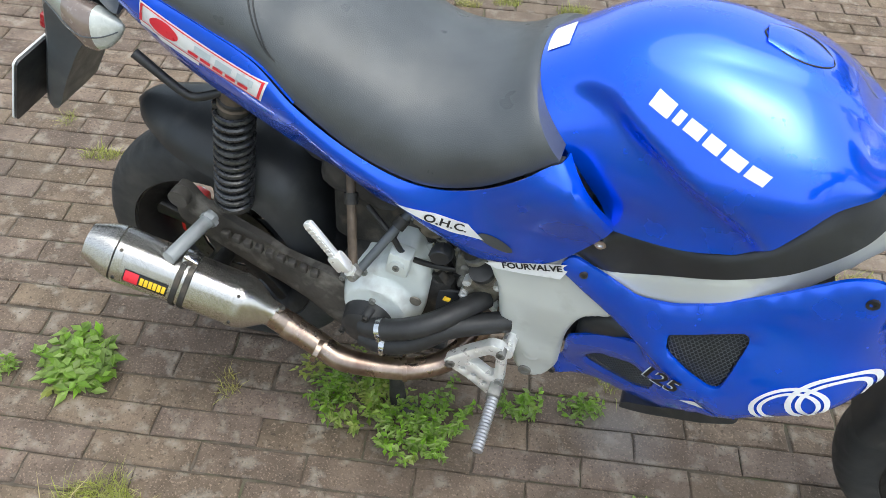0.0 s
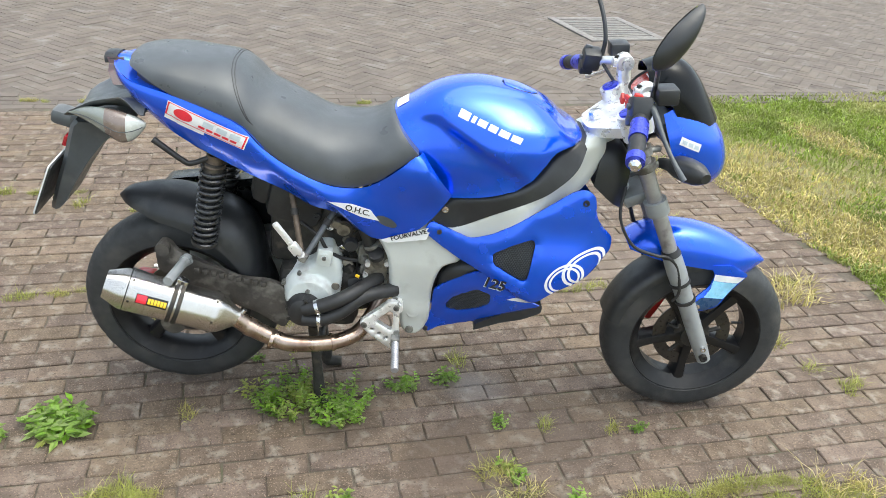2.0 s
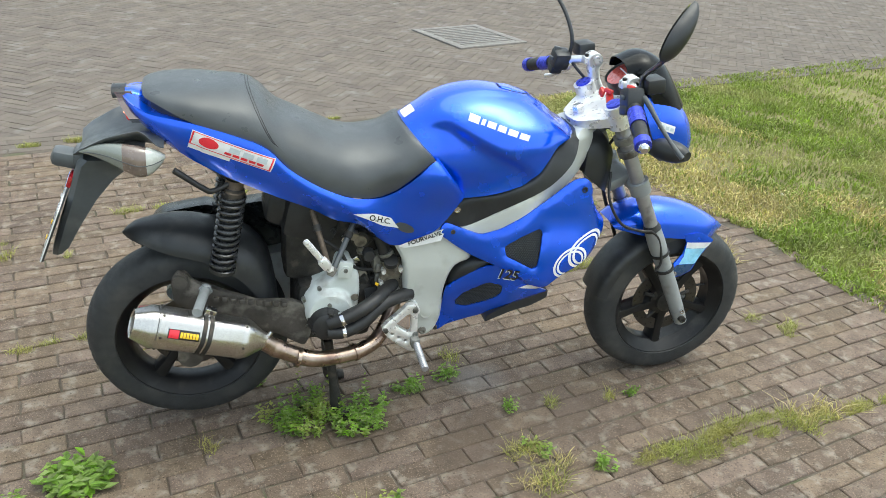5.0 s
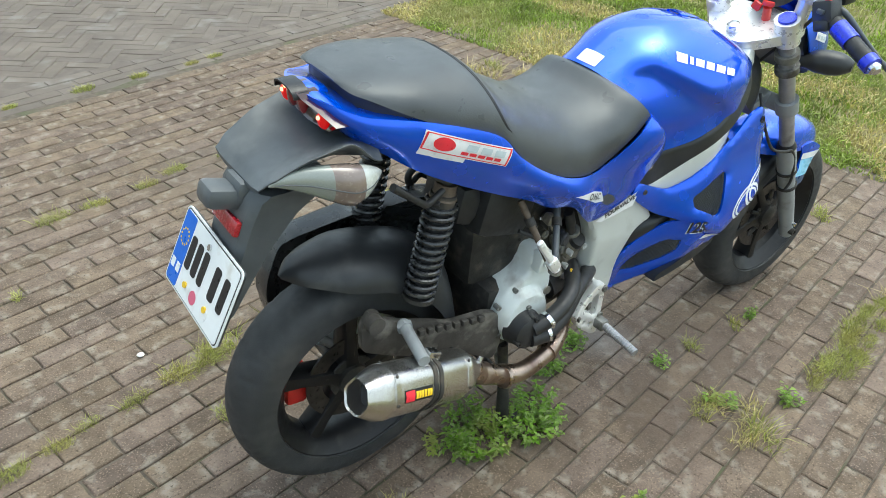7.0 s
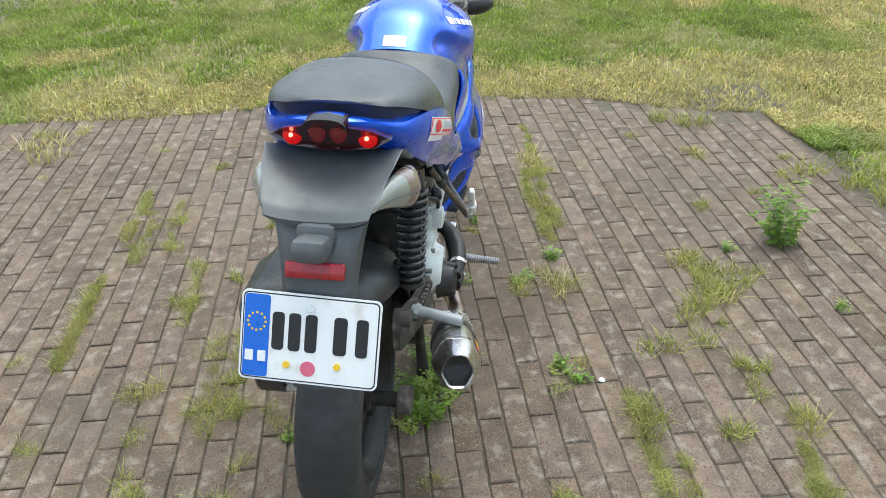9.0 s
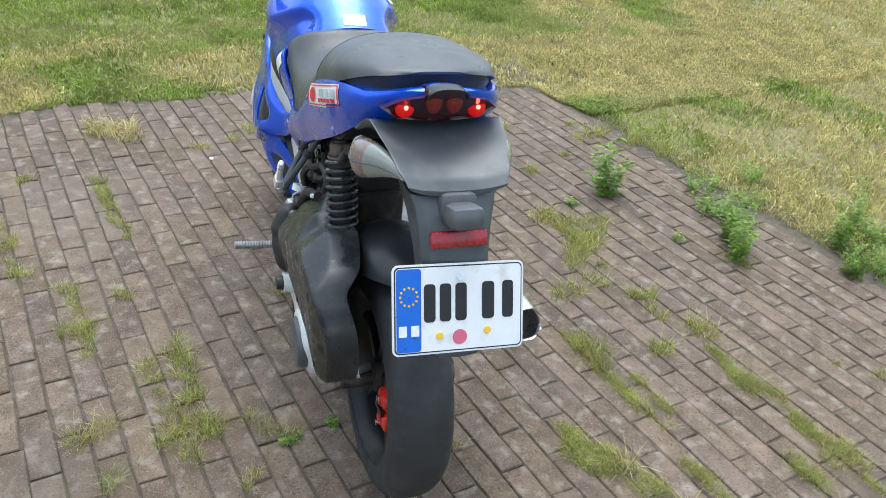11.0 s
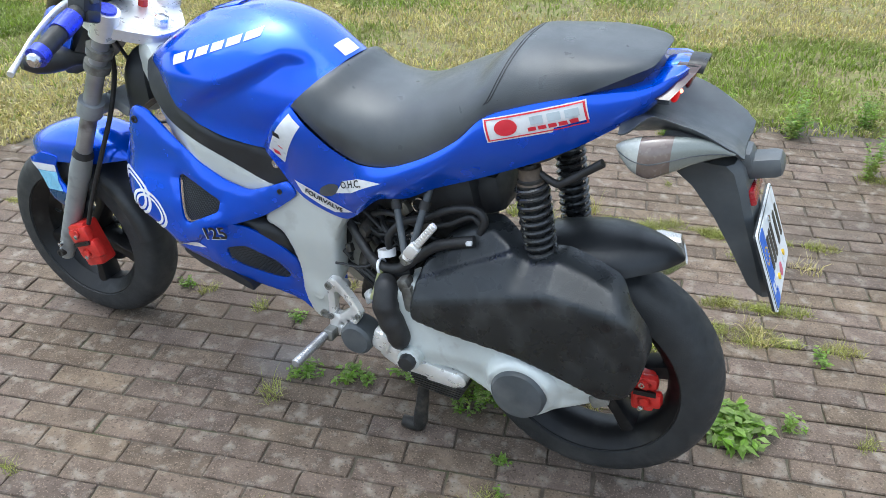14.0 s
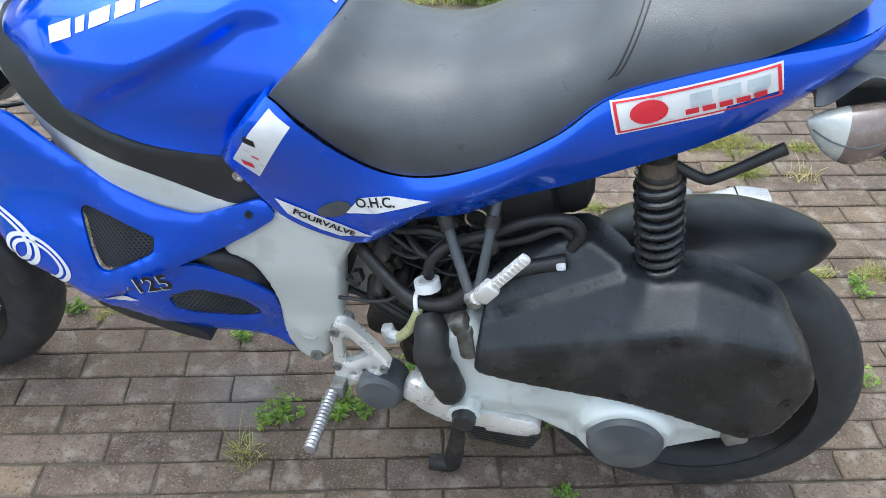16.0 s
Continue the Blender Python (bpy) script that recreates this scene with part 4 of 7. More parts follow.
upper = part("upper_clamp", bm, ALU, bike, "silver upper fork clamp plate")
nut = lathe([(0, 0.014), (0.011, 0.014), (0.0155, 0.011), (0.0155, -0.006)], (0, 0, 0), 6, "z")
bmesh.ops.transform(nut, matrix=pose(0.968, 0, 0.850, 0, -22, 0), verts=nut.verts)
part("stem_nut", nut, CHROME, upper)
part("steering_head", tube([(1.055, 0, 0.665), (0.972, 0, 0.828)], 0.034, 24), FRAME, bike)

GRIPS = {-1: ((1.010, -0.200, 0.918), (0.982, -0.316, 0.872)), 1: ((0.972, 0.200, 0.918), (0.948, 0.328, 0.876))}
for s in (-1, 1):
    rt = (1.040, s * 0.112, 0.950)
    riser = part("bar_riser", merge(tube([fork_at(0.862, s * 0.094, 0.030)[:], (1.046, s * 0.104, 0.905), rt], [0.020, 0.0165, 0.018], 16, 10),
                                    lathe([(0.010, -0.019), (0.0195, -0.019), (0.021, -0.014), (0.021, 0.014), (0.0195, 0.019), (0.010, 0.019)], rt, 24),
                                    block((rt[0] - 0.020, rt[1], rt[2] - 0.002), (0.018, 0.026, 0.020), (0, 0, 0), 0.004)), ALU, bike, "silver handlebar riser clamp")
    part("riser_bolt", lathe([(0, 0.006), (0.003, 0.006), (0.0035, 0.010), (0.006, 0.010), (0.006, 0.0)], (rt[0] - 0.020, rt[1], rt[2] + 0.004), 10, "z"), DARKMETAL, riser)
    b0, b1 = Vector(GRIPS[s][0]), Vector(GRIPS[s][1])
    bar = [(rt[0] + 0.004, s * 0.088, 0.953), rt, (rt[0] * 0.5 + b0.x * 0.5 + 0.004, s * 0.150, 0.940), b0[:], b1[:]]
    part("handlebar", tube(bar, 0.011, 14, 20), ALU, bike)
    gr = []
    for k in range(25):
        gr.append((b0 + (b1 - b0) * (k / 24))[:])
    grip = part("grip", tube(gr, [0.0165 + 0.0012 * (k % 2) for k in range(25)], 18), HOSE, bike, "black ribbed rubber grip")
    for k, m, half in ((0.30, BLUEANO, 0.024), (0.97, BLUEANO, 0.010)):
        c = b0 + (b1 - b0) * k
        d = (b1 - b0).normalized() * half
        part("grip_ring", tube([(c - d)[:], (c + d)[:]], 0.0195, 18), m, grip, "blue ring of the grip")
    e = (b1 - b0).normalized()
    part("bar_end", tube([(b1 + e * 0.004)[:], (b1 + e * 0.016)[:], (b1 + e * 0.022)[:]], [0.014, 0.0135, 0.008], 16), CHROME, bike)
    sx = b0.x
    sw = merge(block((sx + 0.002, s * 0.176, 0.934), (0.046, 0.046, 0.050), (s * 20, 0, 0), 0.009), block((sx - 0.006, s * 0.184, 0.908), (0.034, 0.034, 0.024), (s * 20, 0, 0), 0.006))
    swo = part("switch_block", sw, PLASTIC, bike, "black switch housing")
    part("switch_button", block((sx - 0.008, s * 0.180, 0.960), (0.018, 0.014, 0.012), (0, 10, 0), 0.003), RED if s < 0 else GREYPLASTIC, swo, "orange-red switch" if s < 0 else "")
    part("switch_button", block((sx - 0.023, s * 0.176, 0.936), (0.008, 0.016, 0.010), (0, 0, 0), 0.002), GREYPLASTIC, swo)
    part("brake_reservoir", block((1.062 if s < 0 else 1.035, s * 0.168, 0.966), (0.046, 0.052, 0.036), (0, -8, 0), 0.006), PLASTIC, bike, "black brake fluid reservoir")
    lever = [(1.030, -0.172, 0.945), (1.037, -0.205, 0.934), (1.054, -0.252, 0.894), (1.074, -0.288, 0.860), (1.092, -0.312, 0.836)] if s < 0 else [(1.005, 0.172, 0.935), (1.030, 0.20, 0.915), (1.035, 0.26, 0.882), (1.020, 0.325, 0.848), (1.012, 0.345, 0.840)]
    part("brake_lever", tube(lever, [0.008, 0.0065, 0.005, 0.0045, 0.0065], 10, 18), ALU if s > 0 else GREYPLASTIC, bike, "bent metal brake lever")
    if s < 0:
        head, tilt = Vector((1.004, -0.318, 1.122)), (-34, 8, -52)
        foot = head + Euler([radians(a) for a in tilt]).to_matrix() @ Vector((0.008, 0, -0.064))
        stem = [(1.036, -0.166, 0.950), (1.034, -0.172, 0.985), tuple(Vector((1.034, -0.172, 0.985)).lerp(foot, 0.5)), tuple(foot)]
    else:
        stem = [(0.998, 0.172, 0.945), (0.998, 0.172, 0.992), (0.984, 0.212, 1.052), (0.958, 0.272, 1.105), (0.950, 0.288, 1.118)]
        head, tilt = Vector((0.942, 0.315, 1.150)), (10, 8, 26)
    leaf = (lambda k: 1.0 - 0.28 * k) if s > 0 else (lambda k: 1.35 * (0.52 - 0.5 * k) ** 0.45)
    part("mirror_stem", tube(stem, 0.0055, 10, 20), PLASTIC, bike)
    bm = bmesh.new()
    bmesh.ops.create_uvsphere(bm, u_segments=28, v_segments=16, radius=1)
    for q in bm.verts:
        taper = leaf(q.co.z)
        x = q.co.x * 0.030 if q.co.x > 0 else q.co.x * 0.004
        q.co = (x, q.co.y * (0.048 if s > 0 else 0.029) * taper, q.co.z * (0.062 if s > 0 else 0.072))
    m = Matrix.Translation(head) @ Euler([radians(a) for a in tilt]).to_matrix().to_4x4()
    bmesh.ops.transform(bm, matrix=m, verts=bm.verts)
    mo = part("mirror", bm, PLASTIC, bike, "black teardrop rear-view mirror")
    bm = bmesh.new()
    bmesh.ops.create_circle(bm, cap_ends=True, segments=28, radius=1)
    for q in bm.verts:
        q.co = (-0.0055, q.co.x * (0.044 if s > 0 else 0.025) * leaf(q.co.y), q.co.y * (0.056 if s > 0 else 0.065))
    bmesh.ops.transform(bm, matrix=m, verts=bm.verts)
    part("mirror_glass", bm, MIRROR, mo, "mirror glass reflecting the sky")
    ind = part("front_indicator", tube([(1.120, s * 0.075, 0.775), (1.135, s * 0.10, 0.782), (1.152, s * 0.125, 0.788), (1.180, s * 0.165, 0.790), (1.190, s * 0.182, 0.790), (1.191, s * 0.186, 0.790)], [0.012, 0.014, 0.026, 0.029, 0.026, 0.012], 18, 22), PLASTIC, bike, "dark front indicator on a short stalk")

# ---- headlamp mask, screen, gauge ----
mask = hull([((1.150, 0, 0.928), (1.100, 0.078, 0.892)), ((1.215, 0, 0.896), (1.116, 0.097, 0.848)), ((1.262, 0, 0.850), (1.134, 0.104, 0.808)),
             ((1.286, 0, 0.800), (1.160, 0.102, 0.774)), ((1.290, 0, 0.755), (1.205, 0.088, 0.748)), ((1.276, 0, 0.722), (1.240, 0.055, 0.728))], 2.6, 28, 12, closed=False)
mask_ob = part("headlamp_mask", thicken(mask, 0.004), BLUE, bike, "blue headlamp mask")
for s in (-1, 1):
    mtree = [tree_of(mask_ob)]
    sticker("mask_sticker", [(1.146, 0.852), (1.196, 0.836), (1.193, 0.818), (1.143, 0.834)], mtree, s, WHITE, mask_ob, 0.0014, "white sticker with grey bars", 0.006)
    for k in range(3):
        a = 1.150 + 0.015 * k
        zz = 0.8445 - 0.32 * (a - 1.150)
        sticker("sticker_bar", [(a, zz), (a + 0.011, zz - 0.0035), (a + 0.0105, zz - 0.0115), (a - 0.0005, zz - 0.008)], mtree, s, GREYINK, mask_ob, 0.002, "", 0.006)
part("headlamp", hull([((1.13, 0, 0.88), (1.10, 0.07, 0.86)), ((1.19, 0, 0.85), (1.14, 0.085, 0.80)), ((1.235, 0, 0.80), (1.19, 0.085, 0.745)), ((1.24, 0, 0.74), (1.20, 0.05, 0.725))], 2.4, 16, 8), GREYPLASTIC, bike, "headlamp housing behind the mask")
screen = hull([((1.052, 0, 0.985), (1.058, 0.052, 0.952)), ((1.103, 0, 1.006), (1.088, 0.068, 0.945)), ((1.145, 0, 0.998), (1.110, 0.078, 0.920)),
               ((1.180, 0, 0.970), (1.128, 0.083, 0.893)), ((1.215, 0, 0.925), (1.140, 0.086, 0.868)), ((1.245, 0, 0.882), (1.150, 0.088, 0.850))], 2.4, 22, 10, closed=False)
part("fly_screen", thicken(screen, 0.003), SMOKE, bike, "dark smoked fly screen")
dash = lathe([(0, 0.0), (0.046, 0.0), (0.050, 0.006), (0.050, -0.03), (0.020, -0.045), (0, -0.045)], (0, 0, 0), 32, "z")
bmesh.ops.transform(dash, matrix=pose(1.074, -0.004, 0.946, 0, -36, 0), verts=dash.verts)
dash_ob = part("instrument_pod", dash, PLASTIC, bike, "round instrument pod with red face")
face = bmesh.new()
bmesh.ops.create_circle(face, cap_ends=True, segments=32, radius=0.045)
bmesh.ops.transform(face, matrix=pose(1.074, -0.004, 0.946, 0, -36, 0) @ Matrix.Translation((0, 0, 0.002)), verts=face.verts)
part("gauge_face", face, GAUGE, dash_ob, "red gauge face")
part("ignition_key", merge(rod((1.040, -0.028, 0.868), (1.030, -0.030, 0.900), 0.010, 12), block((1.026, -0.032, 0.908), (0.010, 0.028, 0.012), (0, 0, 20), 0.004), block((1.020, -0.008, 0.898), (0.010, 0.022, 0.020), (20, 0, 0), 0.004)), RED, bike, "red ignition key tag")
part("gauge_needle", block((1.0715, -0.010, 0.951), (0.003, 0.040, 0.0025), (15, -36, 0)), WHITE, dash_ob)

# ---- front mudguard ----
guard = hull([((1.104, 0, 0.540), (1.110, 0.050, 0.528)), ((1.146, 0, 0.572), (1.144, 0.066, 0.524)), ((1.210, 0, 0.592), (1.198, 0.072, 0.512)), ((1.286, 0, 0.590), (1.268, 0.074, 0.504)),
              ((1.358, 0, 0.573), (1.335, 0.072, 0.496)), ((1.420, 0, 0.546), (1.392, 0.064, 0.484)), ((1.462, 0, 0.520), (1.432, 0.042, 0.484)), ((1.482, 0, 0.504), (1.464, 0.014, 0.493))], 2.5, 36, 12, closed=False)
guard_ob = part("front_mudguard", thicken(guard, 0.003), BLUE, bike, "blue front mudguard")
strut_outline = rounded([(1.316, 0.512), (1.372, 0.516), (1.420, 0.492), (1.398, 0.462), (1.378, 0.436), (1.360, 0.402), (1.328, 0.386), (1.292, 0.384), (1.286, 0.404), (1.306, 0.430), (1.328, 0.452), (1.334, 0.484)], 70, 2)
# two blue tones for the lower strut, paler above, darker below
CYAN = mat("pale_blue_patch", (0.26, 0.58, 0.80), 0.3, 0, 0.25, 30, coat=0.6)
NAVY = mat("dark_blue_patch", (0.012, 0.05, 0.13), 0.3, 0, 0.2, 30, coat=0.6)
for s in (-1, 1):
    st = part("mudguard_strut", shell(strut_outline, lambda x, z: 0.077 + 0.014 * smooth01((0.48 - z) / 0.1), 0.004, s, (), 0.012, 0.004), BLUE, guard_ob, "blue mudguard strut with white and blue patches")
    for patch, m, lab in (([(1.333, 0.489), (1.410, 0.486), (1.397, 0.468), (1.334, 0.470)], WHITE, "white sticker"), ([(1.333, 0.4695), (1.396, 0.4675), (1.378, 0.440), (1.368, 0.424), (1.316, 0.424), (1.330, 0.446)], CYAN, "pale blue sticker"),
                          ([(1.311, 0.423), (1.366, 0.423), (1.356, 0.405), (1.328, 0.390), (1.298, 0.388), (1.294, 0.404)], NAVY, "dark blue sticker")):
        sticker("strut_patch", patch, [tree_of(st)], s, m, st, 0.0012, lab)
    part("strut_bolt", bolt((1.302, s * 0.092, 0.399), s, 0.008, 0.004), CHROME, st)
arch = []
for k in range(14):
    a = radians(100 + k * 5.4)
    rr = 0.255
    arch.append(((FX + rr * math.cos(a), 0, R + 0.020 + rr * math.sin(a)), (FX + (rr - 0.034) * math.cos(a), 0.062, R + 0.020 + (rr - 0.034) * math.sin(a))))
part("inner_mudguard", thicken(hull(arch, 3.0, 26, 8, closed=False), 0.003), PLASTIC, bike, "black inner front mudguard")

# ---- tank ----
def knee(x, y, z):
    """Hollows the flank of the tank for the rider's knee."""
    line = 0.862 - 0.52 * max(0.0, x - 0.60)
    d = smooth01((line - z) / 0.040) * smooth01((z - 0.68) / 0.05 + 0.35) * smooth01((x - 0.50) / 0.09) * smooth01((0.86 - x) / 0.10)
    flare = 0.010 * smooth01((x - 0.66) / 0.1) * smooth01((z - 0.76) / 0.05) * smooth01((0.88 - z) / 0.04)
    k = smooth01((y - 0.05) / 0.06)
    ridge = 0.0045 * smooth01((y - 0.050 + 0.10 * (x - 0.70)) / 0.010) * smooth01((x - 0.60) / 0.12) * smooth01((0.915 - x) / 0.05) * smooth01((z - 0.80) / 0.03)
    return [x, y - (0.026 * d - flare) * k, z - ridge]


tank = part("fuel_tank", hull([((0.500, 0, 0.832), (0.643, 0.150, 0.678)), ((0.534, 0, 0.856), (0.675, 0.158, 0.682)), ((0.585, 0, 0.889), (0.705, 0.163, 0.686)), ((0.637, 0, 0.907), (0.735, 0.166, 0.691)),
                               ((0.691, 0, 0.914), (0.762, 0.168, 0.698)), ((0.747, 0, 0.909), (0.788, 0.167, 0.708)), ((0.805, 0, 0.897), (0.812, 0.162, 0.735)), ((0.858, 0, 0.871), (0.838, 0.152, 0.770)),
                               ((0.895, 0, 0.841), (0.862, 0.132, 0.802)), ((0.928, 0, 0.824), (0.904, 0.100, 0.812)), ((0.946, 0, 0.806), (0.930, 0.060, 0.805))], 2.35, 70, 26, knee), BLUE, bike, "glossy blue fuel tank cover with white lettering")
cap_bm = hull([((0.742, 0, 0.913), (0.744, 0.020, 0.909)), ((0.770, 0, 0.909), (0.772, 0.030, 0.902)), ((0.800, 0, 0.901), (0.802, 0.026, 0.894)), ((0.820, 0, 0.894), (0.821, 0.010, 0.890))], 3, 16, 6)
part("filler_flap", cap_bm, BLUE, tank, "blue filler flap")
tank_top = tree_of(tank)
loop = []
for k in range(49):
    a = 2 * math.pi * k / 48
    x, y = 0.781 + 0.042 * math.cos(a), 0.031 * math.copysign(abs(math.sin(a)) ** 1.3, math.sin(a))
    hit = max((t_.ray_cast(Vector((x, y, 1.2)), Vector((0, 0, -1)))[0] for t_ in (tank_top,)), key=lambda p: p.z)
    loop.append((hit.x, hit.y, hit.z + 0.0002))
part("flap_seam", tube(loop, 0.0012, 6), INKSHADE, tank, "dark seam round the filler flap")
trim_rows = [((0.612, 0, 0.650), (0.606, 0.146, 0.618)), ((0.650, 0, 0.681), (0.655, 0.149, 0.604)), ((0.740, 0, 0.694), (0.738, 0.151, 0.642)), ((0.815, 0, 0.730), (0.825, 0.148, 0.682)),
             ((0.862, 0, 0.785), (0.874, 0.138, 0.710)), ((0.905, 0, 0.808), (0.922, 0.115, 0.752)), ((0.930, 0, 0.816), (0.942, 0.085, 0.795)), ((0.945, 0, 0.815), (0.950, 0.045, 0.808))]
part("tank_trim", hull(trim_rows, 7.0, 44, 16), PLASTIC, bike, "black plastic trim below the tank")
for s in (-1, 1):
    part("trim_screw", bolt((0.634, s * 0.148, 0.650), s, 0.008, 0.003), CHROME, bike)

# ---- seat ----
seat = part("seat", hull([((-0.077, 0, 0.908), (-0.076, 0.045, 0.904)), ((-0.070, 0, 0.911), (-0.069, 0.082, 0.899)), ((-0.048, 0, 0.914), (-0.047, 0.106, 0.892)), ((0.006, 0, 0.919), (0.0, 0.132, 0.872)), ((0.074, 0, 0.919), (0.06, 0.144, 0.847)),
                          ((0.137, 0, 0.916), (0.112, 0.150, 0.828)), ((0.172, 0, 0.898), (0.165, 0.151, 0.808)), ((0.208, 0, 0.864), (0.205, 0.153, 0.775)), ((0.252, 0, 0.845), (0.25, 0.154, 0.742)),
                          ((0.304, 0, 0.822), (0.30, 0.155, 0.712)), ((0.350, 0, 0.803), (0.36, 0.154, 0.690)), ((0.400, 0, 0.798), (0.415, 0.154, 0.686)), ((0.455, 0, 0.806), (0.47, 0.153, 0.704)),
                          ((0.492, 0, 0.828), (0.522, 0.149, 0.742)), ((0.504, 0, 0.828), (0.560, 0.143, 0.772))], lambda k: 2.45 + 0.35 * smooth01((0.32 - k) / 0.16), 90, 26), VINYL, bike, "black vinyl stepped seat")
seat_tree = tree_of(seat)
for dx in (0.0, 0.006):
    seam = []
    for k in range(-22, 23):
        t = abs(k) / 22
        y = 0.150 * math.sin(t * math.pi / 2)
        x = 0.140 + (0.055 if k < 0 else 0.034) * t ** 2.2 + dx
        hit = seat_tree.ray_cast(Vector((x, math.copysign(y, k) * 0.985, 1.2)), Vector((0, 0, -1)))
        if hit[0] is not None:
            seam.append(hit[0][:])
    part("seam", tube(seam, 0.0011, 6), HOSE, seat, "stitched seam across the seat")

# ---- tail and side panels, one wrap-around moulding ----
TAIL = [((-0.122, 0, 0.889), (-0.080, 0, 0.836)), ((-0.114, 0.045, 0.887), (-0.078, 0.045, 0.834)), ((-0.094, 0.084, 0.882), (-0.067, 0.080, 0.826)), ((-0.060, 0.111, 0.871), (-0.046, 0.100, 0.816)),
        ((-0.020, 0.129, 0.867), (-0.010, 0.116, 0.793)), ((0.030, 0.142, 0.859), (0.030, 0.126, 0.768)), ((0.110, 0.153, 0.837), (0.088, 0.132, 0.737)), ((0.176, 0.157, 0.809), (0.148, 0.135, 0.709)),
        ((0.223, 0.159, 0.763), (0.208, 0.138, 0.683)), ((0.288, 0.160, 0.720), (0.276, 0.139, 0.655)), ((0.360, 0.159, 0.690), (0.330, 0.142, 0.627)), ((0.424, 0.159, 0.687), (0.388, 0.145, 0.614)),
        ((0.475, 0.159, 0.706), (0.440, 0.150, 0.578)), ((0.522, 0.158, 0.742), (0.486, 0.152, 0.560)), ((0.545, 0.154, 0.764), (0.560, 0.157, 0.586)), ((0.556, 0.149, 0.770), (0.602, 0.158, 0.624)), ((0.565, 0.143, 0.772), (0.640, 0.157, 0.682)), ((0.569, 0.122, 0.772), (0.643, 0.136, 0.684))]


def tail_panel():
    top = curve([r[0] for r in TAIL], 70)
    low = curve([r[1] for r in TAIL], 70)
    rows = []
    for i in list(range(69, 0, -1)) + list(range(0, 70)):
        s = -1 if len(rows) < 69 else 1
        T, B = top[i], low[i]
        d = np.array([T[0] + 0.06, T[1], 0]) if i < 18 else np.array([0, 1.0, 0])
        d = d / max(1e-6, np.linalg.norm(d))
        line = []
        for j in range(11):
            t = j / 10
            p = T + (B - T) * t + d * 0.014 * math.sin(math.pi * t ** 0.8) * (0.4 + 0.6 * min(1, i / 14))
            line.append((p[0], s * p[1], p[2]))
        rows.append(line)
    bm = bmesh.new()
    grid_faces(bm, rows)
    return thicken(bm, 0.004)


panel = part("tail_panel", tail_panel(), BLUE, bike, "blue tail and side panel wrapping round the seat")
lid = bmesh.new()
tl = curve([r[0] for r in TAIL[:9]], 24)
rows = [[(p[0] + 0.002, y * (p[1] - 0.002), p[2] - 0.001 + 0.009 * (1 - y * y)) for y in np.linspace(-1, 1, 9)] for p in tl]
grid_faces(lid, rows)
part("tail_deck", lid, BLUE, panel)
# hood coloured blue ahead and black behind to fit two camera views
hood = part("tail_hood", thicken(hull([((-0.078, 0, 0.891), (-0.078, 0.030, 0.882)), ((-0.098, 0, 0.897), (-0.098, 0.032, 0.883)), ((-0.114, 0, 0.897), (-0.113, 0.032, 0.883))], 2.6, 10, 8, closed=False), 0.003), BLUE, panel, "small blue hood over the tail lamps")
part("hood_lip", thicken(hull([((-0.113, 0, 0.900), (-0.112, 0.034, 0.883)), ((-0.128, 0, 0.900), (-0.126, 0.034, 0.882)), ((-0.141, 0, 0.899), (-0.137, 0.034, 0.881))], 2.6, 10, 8, closed=False), 0.003), INKSHADE, hood, "black rear half of the hood")
# black wall added to stand for the dark shade under the seat
base = bmesh.new()
rim = [(-0.062, 0.0, 0.905), (-0.062, 0.046, 0.905), (-0.056, 0.078, 0.902), (-0.036, 0.100, 0.895), (0.006, 0.125, 0.876), (0.062, 0.138, 0.852), (0.112, 0.144, 0.833), (0.165, 0.147, 0.812), (0.205, 0.148, 0.780)]
rows = [[(x, k * y, z), (x, k * y, z - 0.034)] for k, x, y, z in [(-1, *p) for p in reversed(rim)] + [(1, *p) for p in rim[1:]]]
grid_faces(base, rows)
part("seat_base", thicken(base, 0.003), PLASTIC, bike, "added black wall for the shaded gap under the seat")
part("tail_underside", hull([((-0.070, 0, 0.862), (-0.070, 0.070, 0.835)), ((-0.02, 0, 0.85), (-0.008, 0.108, 0.795)), ((0.03, 0, 0.83), (0.032, 0.118, 0.768)), ((0.09, 0, 0.80), (0.088, 0.122, 0.730)), ((0.20, 0, 0.76), (0.20, 0.120, 0.700)), ((0.28, 0, 0.72), (0.28, 0.115, 0.665)), ((0.36, 0, 0.69), (0.35, 0.11, 0.655))], 5, 24, 8), PLASTIC, bike, "black plastic underside of the tail")
for s in (-1, 1):
    sd = 0.012 if s > 0 else 0.0
    oval = [(0.500 + 0.027 * math.cos(a) * 0.88 + 0.012 * math.sin(a) * 0.47, 0.616 + sd - 0.027 * math.cos(a) * 0.47 + 0.012 * math.sin(a) * 0.88) for a in (2 * math.pi * k / 28 for k in range(28))]
    sticker("panel_slot", oval, [tree_of(panel)], s, GREYPLASTIC, panel, 0.001, "dark oval slot", 0.006)

# lamp cluster under the tail lip
cl = bmesh.new()
prof = [(-0.098, 0.856), (-0.070, 0.875), (-0.038, 0.882), (-0.030, 0.893), (0.0, 0.898), (0.030, 0.893), (0.038, 0.882), (0.070, 0.875), (0.098, 0.856), (0.070, 0.838), (0.0, 0.832), (-0.070, 0.838)]


def back_x(y, z):
    return -0.080 - (z - 0.832) * 0.56 + 1.9 * max(0.0, abs(y) - 0.02) ** 2 - 0.014


